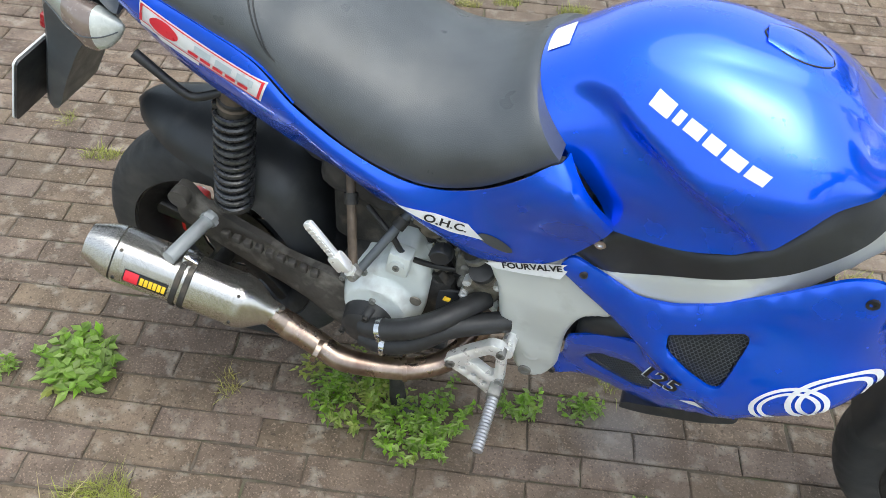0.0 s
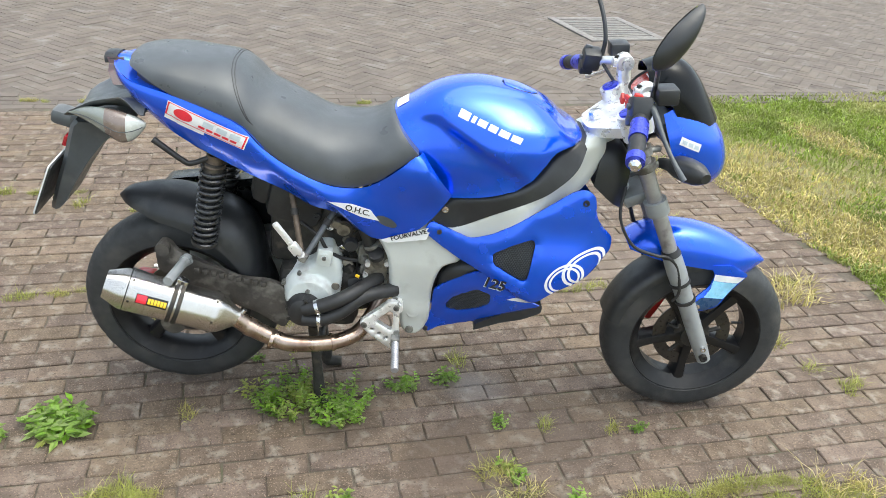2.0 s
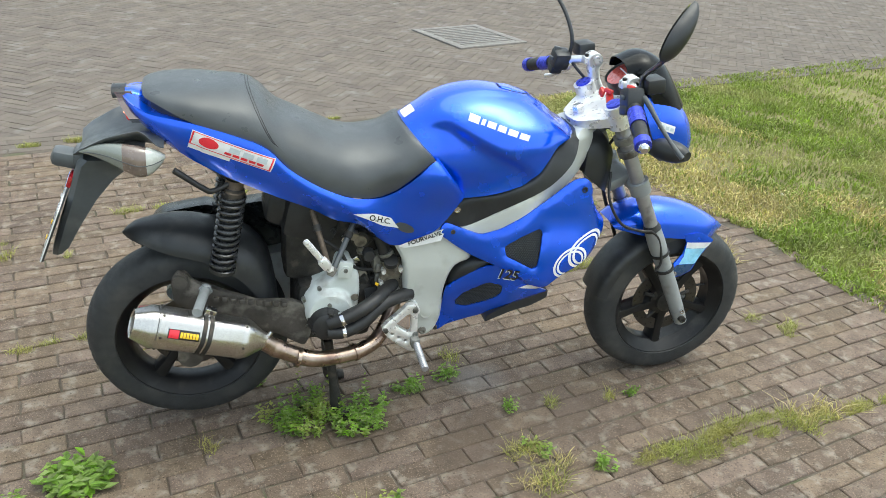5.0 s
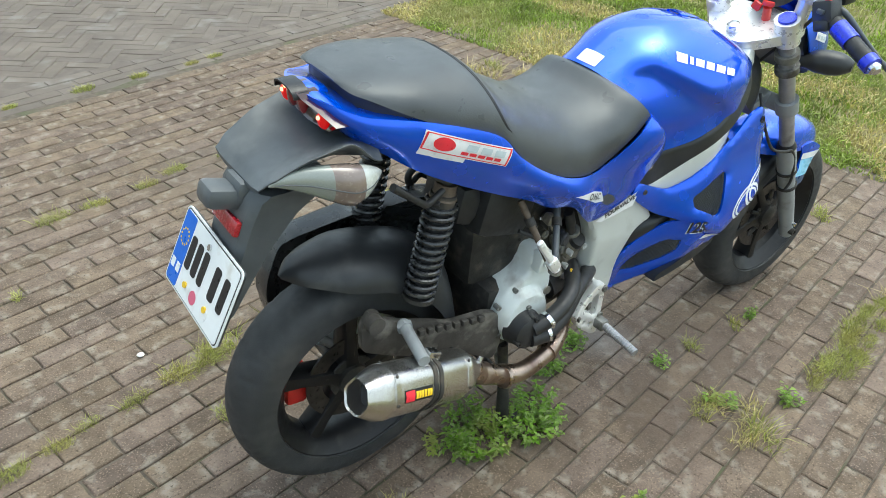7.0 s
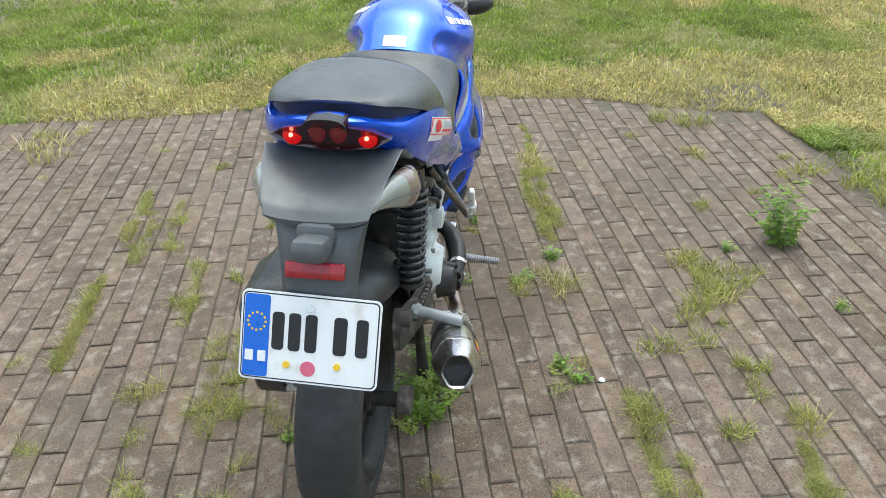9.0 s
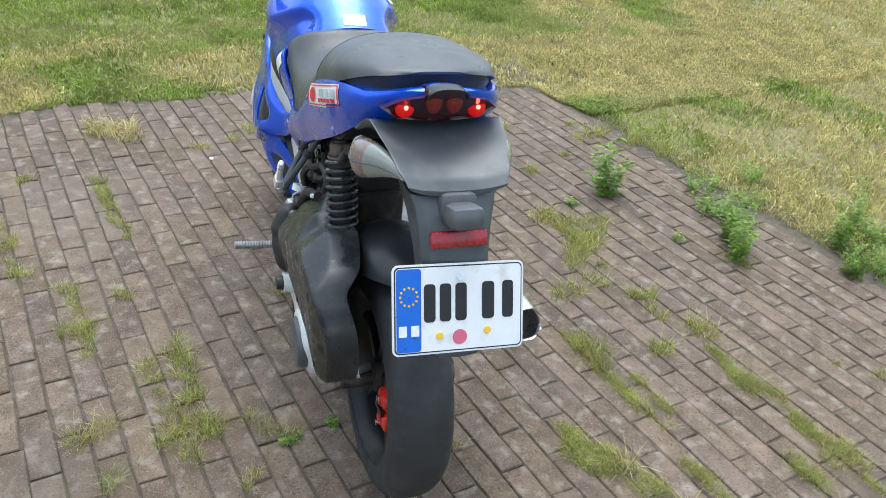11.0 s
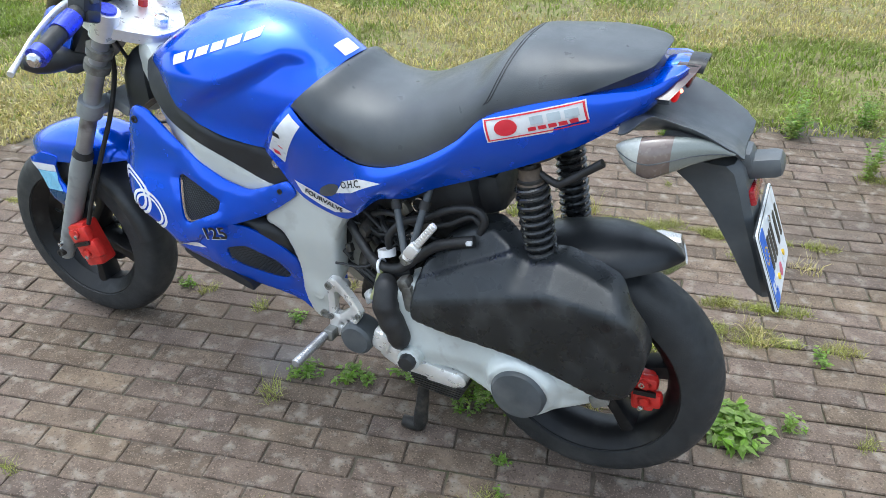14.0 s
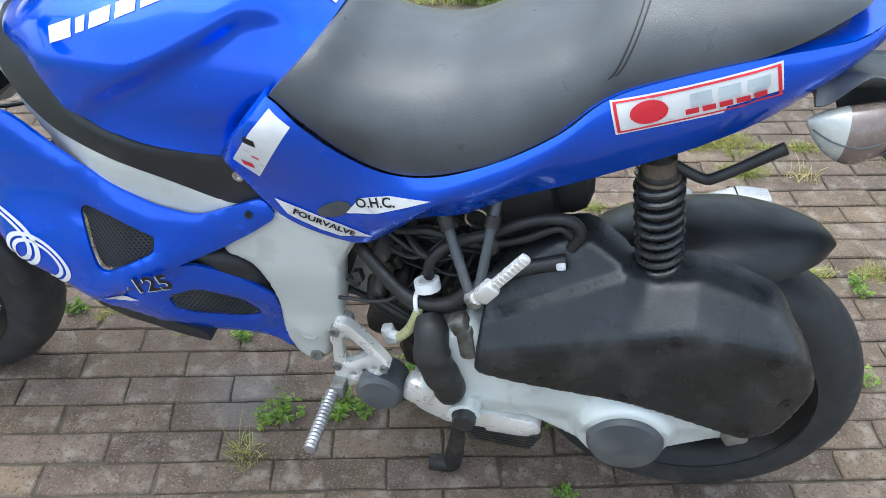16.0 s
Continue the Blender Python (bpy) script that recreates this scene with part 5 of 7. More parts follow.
ring_o = [cl.verts.new((back_x(y, z) - 0.006, y, z)) for y, z in prof]
ring_i = [cl.verts.new((back_x(y * 0.92, z) - 0.002, y * 0.92, 0.866 + (z - 0.866) * 0.90)) for y, z in prof]
ring_b = [cl.verts.new((back_x(y, z) + 0.03, y * 1.02, z)) for y, z in prof]
for a, b in ((ring_o, ring_i), (ring_b, ring_o)):
    for i in range(len(prof)):
        k = (i + 1) % len(prof)
        cl.faces.new((a[i], a[k], b[k], b[i]))
cl.faces.new(ring_i)
cluster = part("lamp_housing", cl, SMOKEDRED, bike, "dark tail lamp housing")
for y, z, r, tall, m in ((0.061, 0.857, 0.0160, 1.0, LAMPLIT), (-0.061, 0.857, 0.0160, 1.0, LAMPLIT), (0.0165, 0.872, 0.0150, 1.45, LAMPRED), (-0.0165, 0.872, 0.0150, 1.45, LAMPRED)):
    bm = bmesh.new()
    bmesh.ops.create_uvsphere(bm, u_segments=24, v_segments=14, radius=r)
    bmesh.ops.scale(bm, vec=(0.5, 1, tall), verts=bm.verts)
    bmesh.ops.translate(bm, vec=(back_x(y, z) + 0.001, y, z), verts=bm.verts)
    lamp = part("tail_lamp", bm, m, cluster, "lit red tail lamp" if m is LAMPLIT else "unlit red brake lamp")
    if m is LAMPLIT:
        bm = bmesh.new()
        bmesh.ops.create_uvsphere(bm, u_segments=12, v_segments=8, radius=0.0036)
        bmesh.ops.translate(bm, vec=(back_x(y, z) - 0.0072, y, z + 0.003), verts=bm.verts)
        part("filament", bm, FILAMENT, lamp, "glowing filament spot")

# ---- rear mudguard, indicators and plate carrier ----
wing = bmesh.new()
rows = []
for t in np.linspace(0, 1, 34):
    x = -0.035 - 0.192 * t
    zc = 0.822 - 0.046 * t - 0.010 * t * t - 0.006 * smooth01((t - 0.9) / 0.1)
    hw = 0.124 - 0.014 * smooth01(t / 0.45) - 0.018 * smooth01((t - 0.35) / 0.6) - 0.010 * smooth01((t - 0.86) / 0.14)
    lift = smooth01(t / 0.28) * (1 - 0.50 * smooth01((t - 0.55) / 0.45))
    ring = []
    for k in range(44):
        a = 2 * math.pi * k / 44
        u = math.copysign(abs(math.cos(a)) ** 0.8, math.cos(a))
        ear = 0.026 * abs(u) ** 2.4 * lift
        th = (0.004 if math.sin(a) > 0 else 0.010 + 0.032 * (1 - smooth01(t / 0.55)) * (1 - abs(u) ** 3)) * (1 if t < 0.97 else 0.6)
        ring.append((x + 0.006 * u ** 4 * t + 0.010 * (1 - u * u) * smooth01((t - 0.7) / 0.3), u * hw, zc + ear + th * math.copysign(abs(math.sin(a)) ** 0.8, math.sin(a)) - 0.020 * smooth01((abs(u) - 0.8) / 0.2) * (1 - smooth01(t / 0.3))))
    rows.append(ring)
vs = grid_faces(wing, rows, True)
cap(wing, vs[0])
cap(wing, vs[-1])
wing_ob = part("rear_mudguard", wing, GREYPLASTIC, bike, "grey-black plastic rear mudguard")
for s in (-1, 1):
    prof = curve([(-0.208, 0.780, 0.0015), (-0.185, 0.783, 0.011), (-0.150, 0.781, 0.022), (-0.115, 0.774, 0.0315), (-0.088, 0.768, 0.0355), (-0.064, 0.769, 0.029), (-0.046, 0.774, 0.017), (-0.034, 0.779, 0.004)], 44)
    rows = []
    for x, z, r in prof:
        rows.append([(x, s * (0.087 + 0.031 * smooth01((x + 0.205) / 0.13) + 0.68 * r * math.copysign(abs(math.cos(a)) ** 0.85, math.cos(a))), z + 0.98 * r * math.copysign(abs(math.sin(a)) ** 1.1, math.sin(a))) for a in (2 * math.pi * k / 32 for k in range(32))])
    i1 = int(np.searchsorted(prof[:, 0], -0.122))
    i2 = int(np.searchsorted(prof[:, 0], -0.072))
    for nm, sel, m, lb in (("rear_indicator", rows[:i1 + 1], LENS, "clear-lens rear indicator"), ("indicator_bulb_zone", rows[i1:i2 + 1], BULB, "brownish bulb seen through the lens"), ("indicator_tip", rows[i2:], PALELENS, "pale tip of the indicator")):
        bm = bmesh.new()
        vs = grid_faces(bm, sel, True)
        if nm == "rear_indicator":
            cap(bm, vs[0])
        if nm == "indicator_tip":
            cap(bm, vs[-1])
        ob = part(nm, bm, m, bike if nm == "rear_indicator" else lens, lb)
        if nm == "rear_indicator":
            lens = ob
    part("lens_seam", tube([(r[0][0], r[0][1] + s * 0.0004, r[0][2] - 0.002) for r in rows[2:-2]], 0.0010, 6), GREYPLASTIC, lens)
holder = bmesh.new()
rows = []
for x0, x1, z, hw in ((-0.208, -0.085, 0.752, 0.072), (-0.222, -0.105, 0.738, 0.066), (-0.236, -0.150, 0.700, 0.060), (-0.252, -0.190, 0.650, 0.056), (-0.275, -0.228, 0.590, 0.054), (-0.296, -0.262, 0.530, 0.050), (-0.302, -0.280, 0.510, 0.040)):
    rows.append([(x0, -hw * 0.8, z), (x0 - 0.004, 0, z), (x0, hw * 0.8, z), (x0 + 0.012, hw, z), (x1, hw, z + 0.004), (x1, -hw, z + 0.004), (x0 + 0.012, -hw, z)])
vs = grid_faces(holder, rows, True)
cap(holder, vs[0])
cap(holder, vs[-1])
holder_ob = part("plate_carrier", holder, GREYPLASTIC, bike, "grey-black plastic plate carrier")
part("plate_lamp", merge(block((-0.244, 0, 0.734), (0.072, 0.056, 0.038), (0, 14, 0), 0.013), block((-0.215, 0, 0.738), (0.040, 0.064, 0.044), (0, 14, 0), 0.012)), GREYPLASTIC, holder_ob, "plate lamp hood")
part("reflector", block((-0.243, 0, 0.692), (0.010, 0.094, 0.026), (0, 20, 0), 0.003), REFLECTRED, holder_ob, "red rear reflector")

# number plate, its characters as plain bars
PC, PW, PH = Vector((-0.2855, 0.004, 0.5925)), 0.220, 0.142
PM = Matrix.Translation(PC) @ Euler((radians(-2.0), radians(24.5), radians(-90))).to_matrix().to_4x4()
px = Vector((0.0, -1.0, -0.035)).normalized()
pz = Vector((0.42, 0, 1.0)).normalized()
pz = (pz - px * pz.dot(px)).normalized()
pn = px.cross(pz).normalized()
pn = -pn if pn.x > 0 else pn


def on_plate(u, w, lift=0.0):
    return PC + px * u + pz * w + pn * lift


def plate_piece(name, outline, lift, thick, m, parent, label=""):
    v, f, _ = triangulate(outline, (), 0.03)
    bm = bmesh.new()
    a = [bm.verts.new(on_plate(u, w, lift)) for u, w in v]
    b = [bm.verts.new(on_plate(u, w, lift - thick)) for u, w in v]
    for t in f:
        bm.faces.new([a[i] for i in t])
        bm.faces.new([b[i] for i in reversed(t)])
    k = len(outline)
    for i in range(k):
        bm.faces.new((a[i], a[(i + 1) % k], b[(i + 1) % k], b[i]))
    return part(name, bm, m, parent, label, 30)


def rrect(w, h, r, cx=0.0, cy=0.0, n=5):
    out = []
    for sx, sy, a0 in ((1, 1, 0), (-1, 1, 90), (-1, -1, 180), (1, -1, 270)):
        for k in range(n + 1):
            a = radians(a0 + 90 * k / n)
            out.append((cx + sx * (w / 2 - r) + r * math.cos(a), cy + sy * (h / 2 - r) + r * math.sin(a)))
    return out


plate = plate_piece("number_plate", rrect(PW, PH, 0.010), 0.004, 0.003, PLATEWHITE, bike, "white number plate with blue band")
plate_piece("plate_backing", rrect(PW - 0.002, PH - 0.002, 0.010), 0.0008, 0.004, PLASTIC, plate, "black plastic backing of the plate")
plate_piece("plate_border", rrect(PW - 0.006, PH - 0.006, 0.008), 0.0046, 0.001, INKSHADE, plate)
plate_piece("plate_field", rrect(PW - 0.010, PH - 0.010, 0.007), 0.0054, 0.001, PLATEWHITE, plate)
plate_piece("blue_band", rrect(0.040, PH - 0.012, 0.005, -PW / 2 + 0.026), 0.0062, 0.001, EUBLUE, plate, "blue band of the plate")
for k in range(12):
    a = 2 * math.pi * k / 12
    plate_piece("star", [(-PW / 2 + 0.026 + 0.014 * math.cos(a) + 0.0022 * math.cos(b), 0.022 + 0.014 * math.sin(a) + 0.0022 * math.sin(b)) for b in (2 * math.pi * q / 5 for q in range(5))], 0.0068, 0.0005, STICKYELLOW, plate)
for u, w in ((-0.010, 0.013), (0.010, 0.013)):
    plate_piece("country_bar", rrect(w, 0.017, 0.001, -PW / 2 + 0.026 + u, -0.032), 0.0068, 0.0005, WHITE, plate)
for u, w in ((-0.050, 0.019), (-0.024, 0.019), (0.002, 0.019), (0.048, 0.021), (0.082, 0.019)):
    plate_piece("character_bar", rrect(w, 0.060, 0.006, u, 0.010), 0.0062, 0.0006, INKSHADE, plate)
plate_piece("round_seal", rrect(0.024, 0.024, 0.0119, 0.0, -0.046), 0.0062, 0.0006, mat("pink_seal", (0.6, 0.12, 0.2), 0.4), plate)
plate_piece("round_seal", rrect(0.024, 0.024, 0.0119, 0.046, -0.046), 0.0062, 0.0006, WHITE, plate)
for u, w, m in ((-0.034, -0.042, STICKYELLOW), (0.046, -0.038, STICKYELLOW), (0.0, 0.050, CHROME)):
    plate_piece("plate_screw", rrect(0.011, 0.011, 0.0054, u, w), 0.0085, 0.003, m, plate)


# ---- frame: cast spars and side plates ----
def spar_depth(x, z):
    return 0.150 - 0.085 * smooth01((x - 0.80) / 0.20)


spar = rounded([(0.585, 0.575), (0.600, 0.612), (0.655, 0.612), (0.736, 0.652), (0.821, 0.692), (0.866, 0.716), (0.905, 0.755), (0.930, 0.795), (0.952, 0.822), (0.990, 0.818), (0.994, 0.790), (0.986, 0.745), (0.963, 0.700), (0.913, 0.655), (0.849, 0.612), (0.783, 0.580), (0.715, 0.558), (0.640, 0.545)], 120, 2)
side_plate = rounded([(0.470, 0.575), (0.600, 0.600), (0.660, 0.560), (0.690, 0.510), (0.640, 0.492), (0.624, 0.440), (0.626, 0.345), (0.610, 0.300), (0.586, 0.288), (0.556, 0.304), (0.546, 0.375), (0.522, 0.410), (0.516, 0.460), (0.510, 0.505), (0.490, 0.545)], 130, 7)
POD_UP = rounded([(0.588, 0.592), (0.603, 0.622), (0.650, 0.602), (0.700, 0.582), (0.747, 0.595), (0.790, 0.619), (0.872, 0.677), (0.918, 0.711), (0.948, 0.720), (0.973, 0.704), (0.985, 0.650), (1.010, 0.618), (1.040, 0.588), (1.038, 0.560), (0.995, 0.522), (0.907, 0.468), (0.866, 0.432), (0.845, 0.424), (0.790, 0.462), (0.742, 0.498), (0.677, 0.529), (0.630, 0.560)], 150, 2)
POD_LO = rounded([(0.742, 0.503), (0.790, 0.466), (0.845, 0.430), (0.890, 0.413), (0.850, 0.395), (0.800, 0.372), (0.733, 0.335), (0.650, 0.304), (0.628, 0.287), (0.612, 0.293), (0.610, 0.318), (0.630, 0.360), (0.628, 0.438), (0.680, 0.468)], 120, 2)
GR1 = rounded([(0.752, 0.552), (0.790, 0.574), (0.840, 0.594), (0.848, 0.585), (0.838, 0.494), (0.826, 0.490), (0.757, 0.527)], 50, 1)
GR2 = rounded([(0.664, 0.392), (0.680, 0.420), (0.730, 0.449), (0.764, 0.438), (0.764, 0.408), (0.745, 0.390), (0.696, 0.370), (0.668, 0.376)], 50, 2)


def pod_depth(x, z):
    y = 0.164 + 0.024 * smooth01((x - 0.65) / 0.15) - 0.060 * smooth01((x - 0.93) / 0.13) ** 1.5
    y -= 0.034 * smooth01((0.45 - z) / 0.14)
    y -= (0.004 + 0.026 * smooth01((x - 0.66) / 0.12)) * smooth01((z - 0.50) / 0.14) + 0.014 * smooth01((z - 0.63) / 0.10)
    crease = 0.470 - 0.50 * (x - 0.74)
    y -= 0.010 * smooth01((crease + 0.03 - z) / 0.02)
    return y


plates = {}
for s in (-1, 1):
    part("frame_spar", shell(spar, spar_depth, 0.045, s, (), 0.014, 0.012), FRAME, bike, "light grey cast frame spar")
    fp = part("frame_plate", shell(side_plate, lambda x, z: 0.150 - 0.010 * smooth01((0.40 - z) / 0.1) + 0.004 * math.exp(-((x - 0.582) ** 2 + (z - 0.368) ** 2) / 0.0003), 0.040, s, (), 0.0055, 0.012), FRAME, bike, "light grey frame side plate")
    plates[s] = fp
    part("round_boss", lathe([(0, 0.1500 * s), (0.013, 0.1500 * s), (0.0155, 0.1480 * s), (0.0155, 0.138 * s)], (0.582, 0, 0.368), 28), FRAME, fp)
    part("plate_bolt", bolt((0.578, s * 0.140, 0.312), s, 0.011, 0.005), CASTALU, fp)
    up = part("side_fairing", shell(POD_UP, pod_depth, 0.005, s, (GR1,), 0.013, 0.006), BLUE, bike, "blue side fairing with mesh grille and white rings")
    lo = part("belly_fairing", shell(POD_LO, lambda x, z: pod_depth(x, z) - 0.004, 0.005, s, (GR2,), 0.012, 0.006), BLUE, bike, "blue lower fairing with oval mesh grille")
    for owner, hole in ((up, GR1), (lo, GR2)):
        h = np.array(hole)
        mesh_bm = bmesh.new()
        lo_, hi_ = h.min(axis=0), h.max(axis=0)
        for k, zz in enumerate(np.arange(lo_[1] + 0.003, hi_[1], 0.0044)):
            xs = np.arange(lo_[0], hi_[0], 0.003)
            run = [x for x in xs if inside(np.array([[x, zz]]), hole)[0]]
            if len(run) > 2:
                tube_into(mesh_bm, [(x, s * (pod_depth(x, zz) - 0.010 + 0.0014 * math.sin(x * 1050 + math.pi * (k % 2))), zz + 0.0015 * math.cos(x * 1050 + math.pi * (k % 2))) for x in run], 0.0007, 4)
        part("grille_mesh", mesh_bm, GREYPLASTIC, owner, "grey expanded-metal grille")
        part("grille_backing", shell(hole, lambda x, z: pod_depth(x, z) - 0.016, 0.003, s, (), 0.015, 0), PLASTIC, owner)
    part("fairing_screw", bolt((0.950, s * (pod_depth(0.950, 0.690) - 0.001), 0.690), s, 0.008, 0.003), DARKMETAL, up)
    part("fairing_screw", bolt((0.625, s * (pod_depth(0.625, 0.596) - 0.001), 0.596), s, 0.006, 0.003), DARKMETAL, up)
    part("fairing_screw", bolt((0.621, s * (pod_depth(0.621, 0.300) - 0.004), 0.300), s, 0.006, 0.003), DARKMETAL, lo)
    part("fairing_duct", tube([(0.745, s * 0.122, 0.490), (0.690, s * 0.124, 0.478), (0.662, s * 0.120, 0.455), (0.652, s * 0.116, 0.400)], [0.016, 0.026, 0.022, 0.012], 14, 20), PLASTIC, bike, "black duct between the fairings")
    # white rings
    trees = [tree_of(up)]
    for cx, cz, rx, rz, tilt in ((0.925, 0.506, 0.050, 0.036, 38), (0.970, 0.536, 0.058, 0.040, 32)):
        for r1, r2 in ((1.0, 0.86), (0.78, 0.66)):
            c, q = math.cos(radians(tilt)), math.sin(radians(tilt))
            ring = lambda r: [(cx + r * (rx * math.cos(a) * c - rz * math.sin(a) * q), cz + r * (rx * math.cos(a) * q + rz * math.sin(a) * c)) for a in (2 * math.pi * k / 48 for k in range(48))]
            o, i = ring(r1), ring(r2)
            drape("ring_sticker", o + i, [(k, (k + 1) % 48, 48 + (k + 1) % 48, 48 + k) for k in range(48)], trees, s, WHITE, up, 0.0014, "white ring sticker")
    v, f = letters("125", 0.036, 0.0009)
    flat_drape("number_edge", [(x + s * 0.0018, z - 0.0022) for x, z in turn2(v, 0.764, 0.482, -14 if s < 0 else 14, s)], f, [tree_of(lo), tree_of(up)], s, GREYINK, lo, 0.0016)
    flat_drape("number_sticker", turn2(v, 0.764, 0.482, -14 if s < 0 else 14, s), f, [tree_of(lo), tree_of(up)], s, INKSHADE, lo, 0.0024, "black and white displacement number")
    sticker("edge_sticker", [(0.800, 0.432), (0.850, 0.424), (0.868, 0.434), (0.830, 0.444)], trees + [tree_of(lo)], s, WHITE, up, 0.0016)

# ---- stickers on tank and side panels ----
tank_tree, panel_tree = tree_of(tank), tree_of(panel)
BARS = [0.024, 0.009, 0.020, 0.019, 0.023, 0.024]
for s in (-1, 1):
    # maker's lettering, as six plain white shapes
    start, end = Vector((0.640, 0.866)), Vector((0.778, 0.828))
    if s > 0:
        start, end = Vector((0.812, 0.830)), Vector((0.645, 0.884))
    total = sum(BARS) + 5 * 0.005
    at = 0.0
    d = (end - start)
    unit = d.normalized()
    up2 = Vector((-unit.y, unit.x)) * (1 if unit.x > 0 else -1)
    scale = d.length / total
    for w in BARS:
        a = start + unit * at * scale
        b = start + unit * (at + w) * scale
        hgt = 0.0096 if at == 0.0 else 0.0078
        sl = unit * 0.003
        sticker("letter_bar", [tuple(a - up2 * hgt / 1.2), tuple(b - up2 * hgt / 1.2), tuple(b + up2 * hgt / 1.2 + sl), tuple(a + up2 * hgt / 1.2 + sl)], [tank_tree], s, WHITE, tank, 0.0014, "", 0.006)
        at += w + 0.005
    # tail sticker: red-edged white label with a red blot and bars
    q = [(0.026, 0.852), (0.196, 0.790), (0.184, 0.760), (0.100, 0.790), (0.098, 0.783), (0.014, 0.812)]
    if s > 0:
        q = [(0.014, 0.862), (0.176, 0.812), (0.165, 0.775), (0.060, 0.806), (0.058, 0.814), (0.006, 0.832)]
    q = [(x, z - (0.002 if s < 0 else 0.004)) for x, z in q]
    def along_q(u, w):
        a, b, c = np.array(q[0]), np.array(q[1]), np.array(q[2])
        return tuple(a + (b - a) * u + (c - b) * w)
    lab = sticker("tail_sticker", q, [panel_tree], s, WHITE, panel, 0.0012, "red and white sticker on the tail", 0.008)
    for u0, u1, w0, w1 in ((0.015, 0.985, 0.05, 0.10), (0.015, 0.985, 0.90, 0.95), (0.015, 0.035, 0.10, 0.90), (0.965, 0.985, 0.10, 0.90)):
        sticker("sticker_edge", [along_q(u, w) for u, w in ((u0, w0), (u1, w0), (u1, w1), (u0, w1))], [panel_tree], s, STICKRED, panel, 0.0021, "", 0.01)
    blot = 0.22 if s < 0 else 0.78
    sticker("sticker_blot", [along_q(blot + 0.115 * math.cos(a), 0.48 + 0.34 * math.sin(a)) for a in (2 * math.pi * k / 20 for k in range(20))], [panel_tree], s, STICKRED, panel, 0.0026, "", 0.006)
    for k in range(3):
        u = (0.46 + 0.165 * k) if s < 0 else (0.08 + 0.165 * k)
        sticker("sticker_bar", [along_q(u + e, w) for e, w in ((0, 0.22), (0.125, 0.22), (0.125, 0.55), (0, 0.55))], [panel_tree], s, GREYINK, panel, 0.0026, "", 0.008)
    u0 = 0.42 if s < 0 else 0.10
    for k in range(5):
        u = u0 + 0.098 * k
        sticker("sticker_bar", [along_q(u + e, w) for e, w in ((0, 0.63), (0.078, 0.63), (0.078, 0.80), (0, 0.80))], [panel_tree], s, STICKRED, panel, 0.0026, "", 0.008)
    # word sticker on the side panel
    dz = 0.010 if s > 0 else 0.002
    sticker("word_sticker", [(x, z + dz) for x, z in ((0.366, 0.652), (0.420, 0.652), (0.462, 0.643), (0.484, 0.615), (0.440, 0.622), (0.395, 0.640))], [panel_tree], s, WHITE, panel, 0.0014, "white sticker with black letters", 0.006)
    v, f = letters("O.H.C.", 0.0195, 0.0004)
    drape("word", turn2(v, 0.434 if s < 0 else 0.440, 0.637 + dz * 1.2, -10 if s < 0 else 10, s), f, [panel_tree], s, INKSHADE, panel, 0.0022)
    vpoly = [(0.488, 0.562), (0.521, 0.576), (0.608, 0.607), (0.596, 0.572), (0.540, 0.561), (0.505, 0.556)] if s < 0 else [(0.582, 0.633), (0.548, 0.623), (0.452, 0.584), (0.500, 0.575), (0.526, 0.584), (0.568, 0.606)]
    vt, ft, _ = triangulate(dense(vpoly), (), 0.008)
    valve_trees = [panel_tree, tree_of(plates[s])]
    lay_on = drape if s > 0 else flat_drape
    lay_on("valve_sticker", [tuple(p) for p in vt], ft, valve_trees, s, WHITE, panel, 0.0016, "white sticker with black letters")
    v, f = letters("FOURVALVE", 0.0158, 0.0005)
    lay_on("word", turn2(v, *((0.554, 0.581, 18) if s < 0 else (0.518, 0.600, -21)), s), f, valve_trees, s, INKSHADE, panel, 0.0030)
# white patch on the back of the tank
sheet_bm = bmesh.new()
rows = []
for y in np.linspace(-0.026, 0.026, 9):
    line = []
    for x in np.linspace(0.505 + 0.3 * abs(y) * abs(y) * 10, 0.531, 7):
        h = tank_tree.ray_cast(Vector((x, y, 1.2)), Vector((0, 0, -1)))
        line.append(h[0] + h[1] * (0.0012 if h[1].z > 0 else -0.0012))
    rows.append(line)
grid_faces(sheet_bm, rows)
part("tank_patch", sheet_bm, WHITE, tank, "white patch at the back of the tank")
# printed label on the left side panel only
sticker("paper_label", [(0.556, 0.762), (0.620, 0.690), (0.592, 0.668), (0.532, 0.742)], [panel_tree], 1, WHITE, panel, 0.0014, "white paper label with small print", 0.006)
for a, b, m in (((0.592, 0.682), (0.606, 0.694), STICKRED), ((0.580, 0.697), (0.588, 0.704), STICKRED), ((0.578, 0.716), (0.592, 0.728), INKSHADE)):
    sticker("label_print", [a, (b[0], a[1] + 0.004), b, (a[0], b[1] - 0.004)], [panel_tree], 1, m, panel, 0.002, "", 0.006)

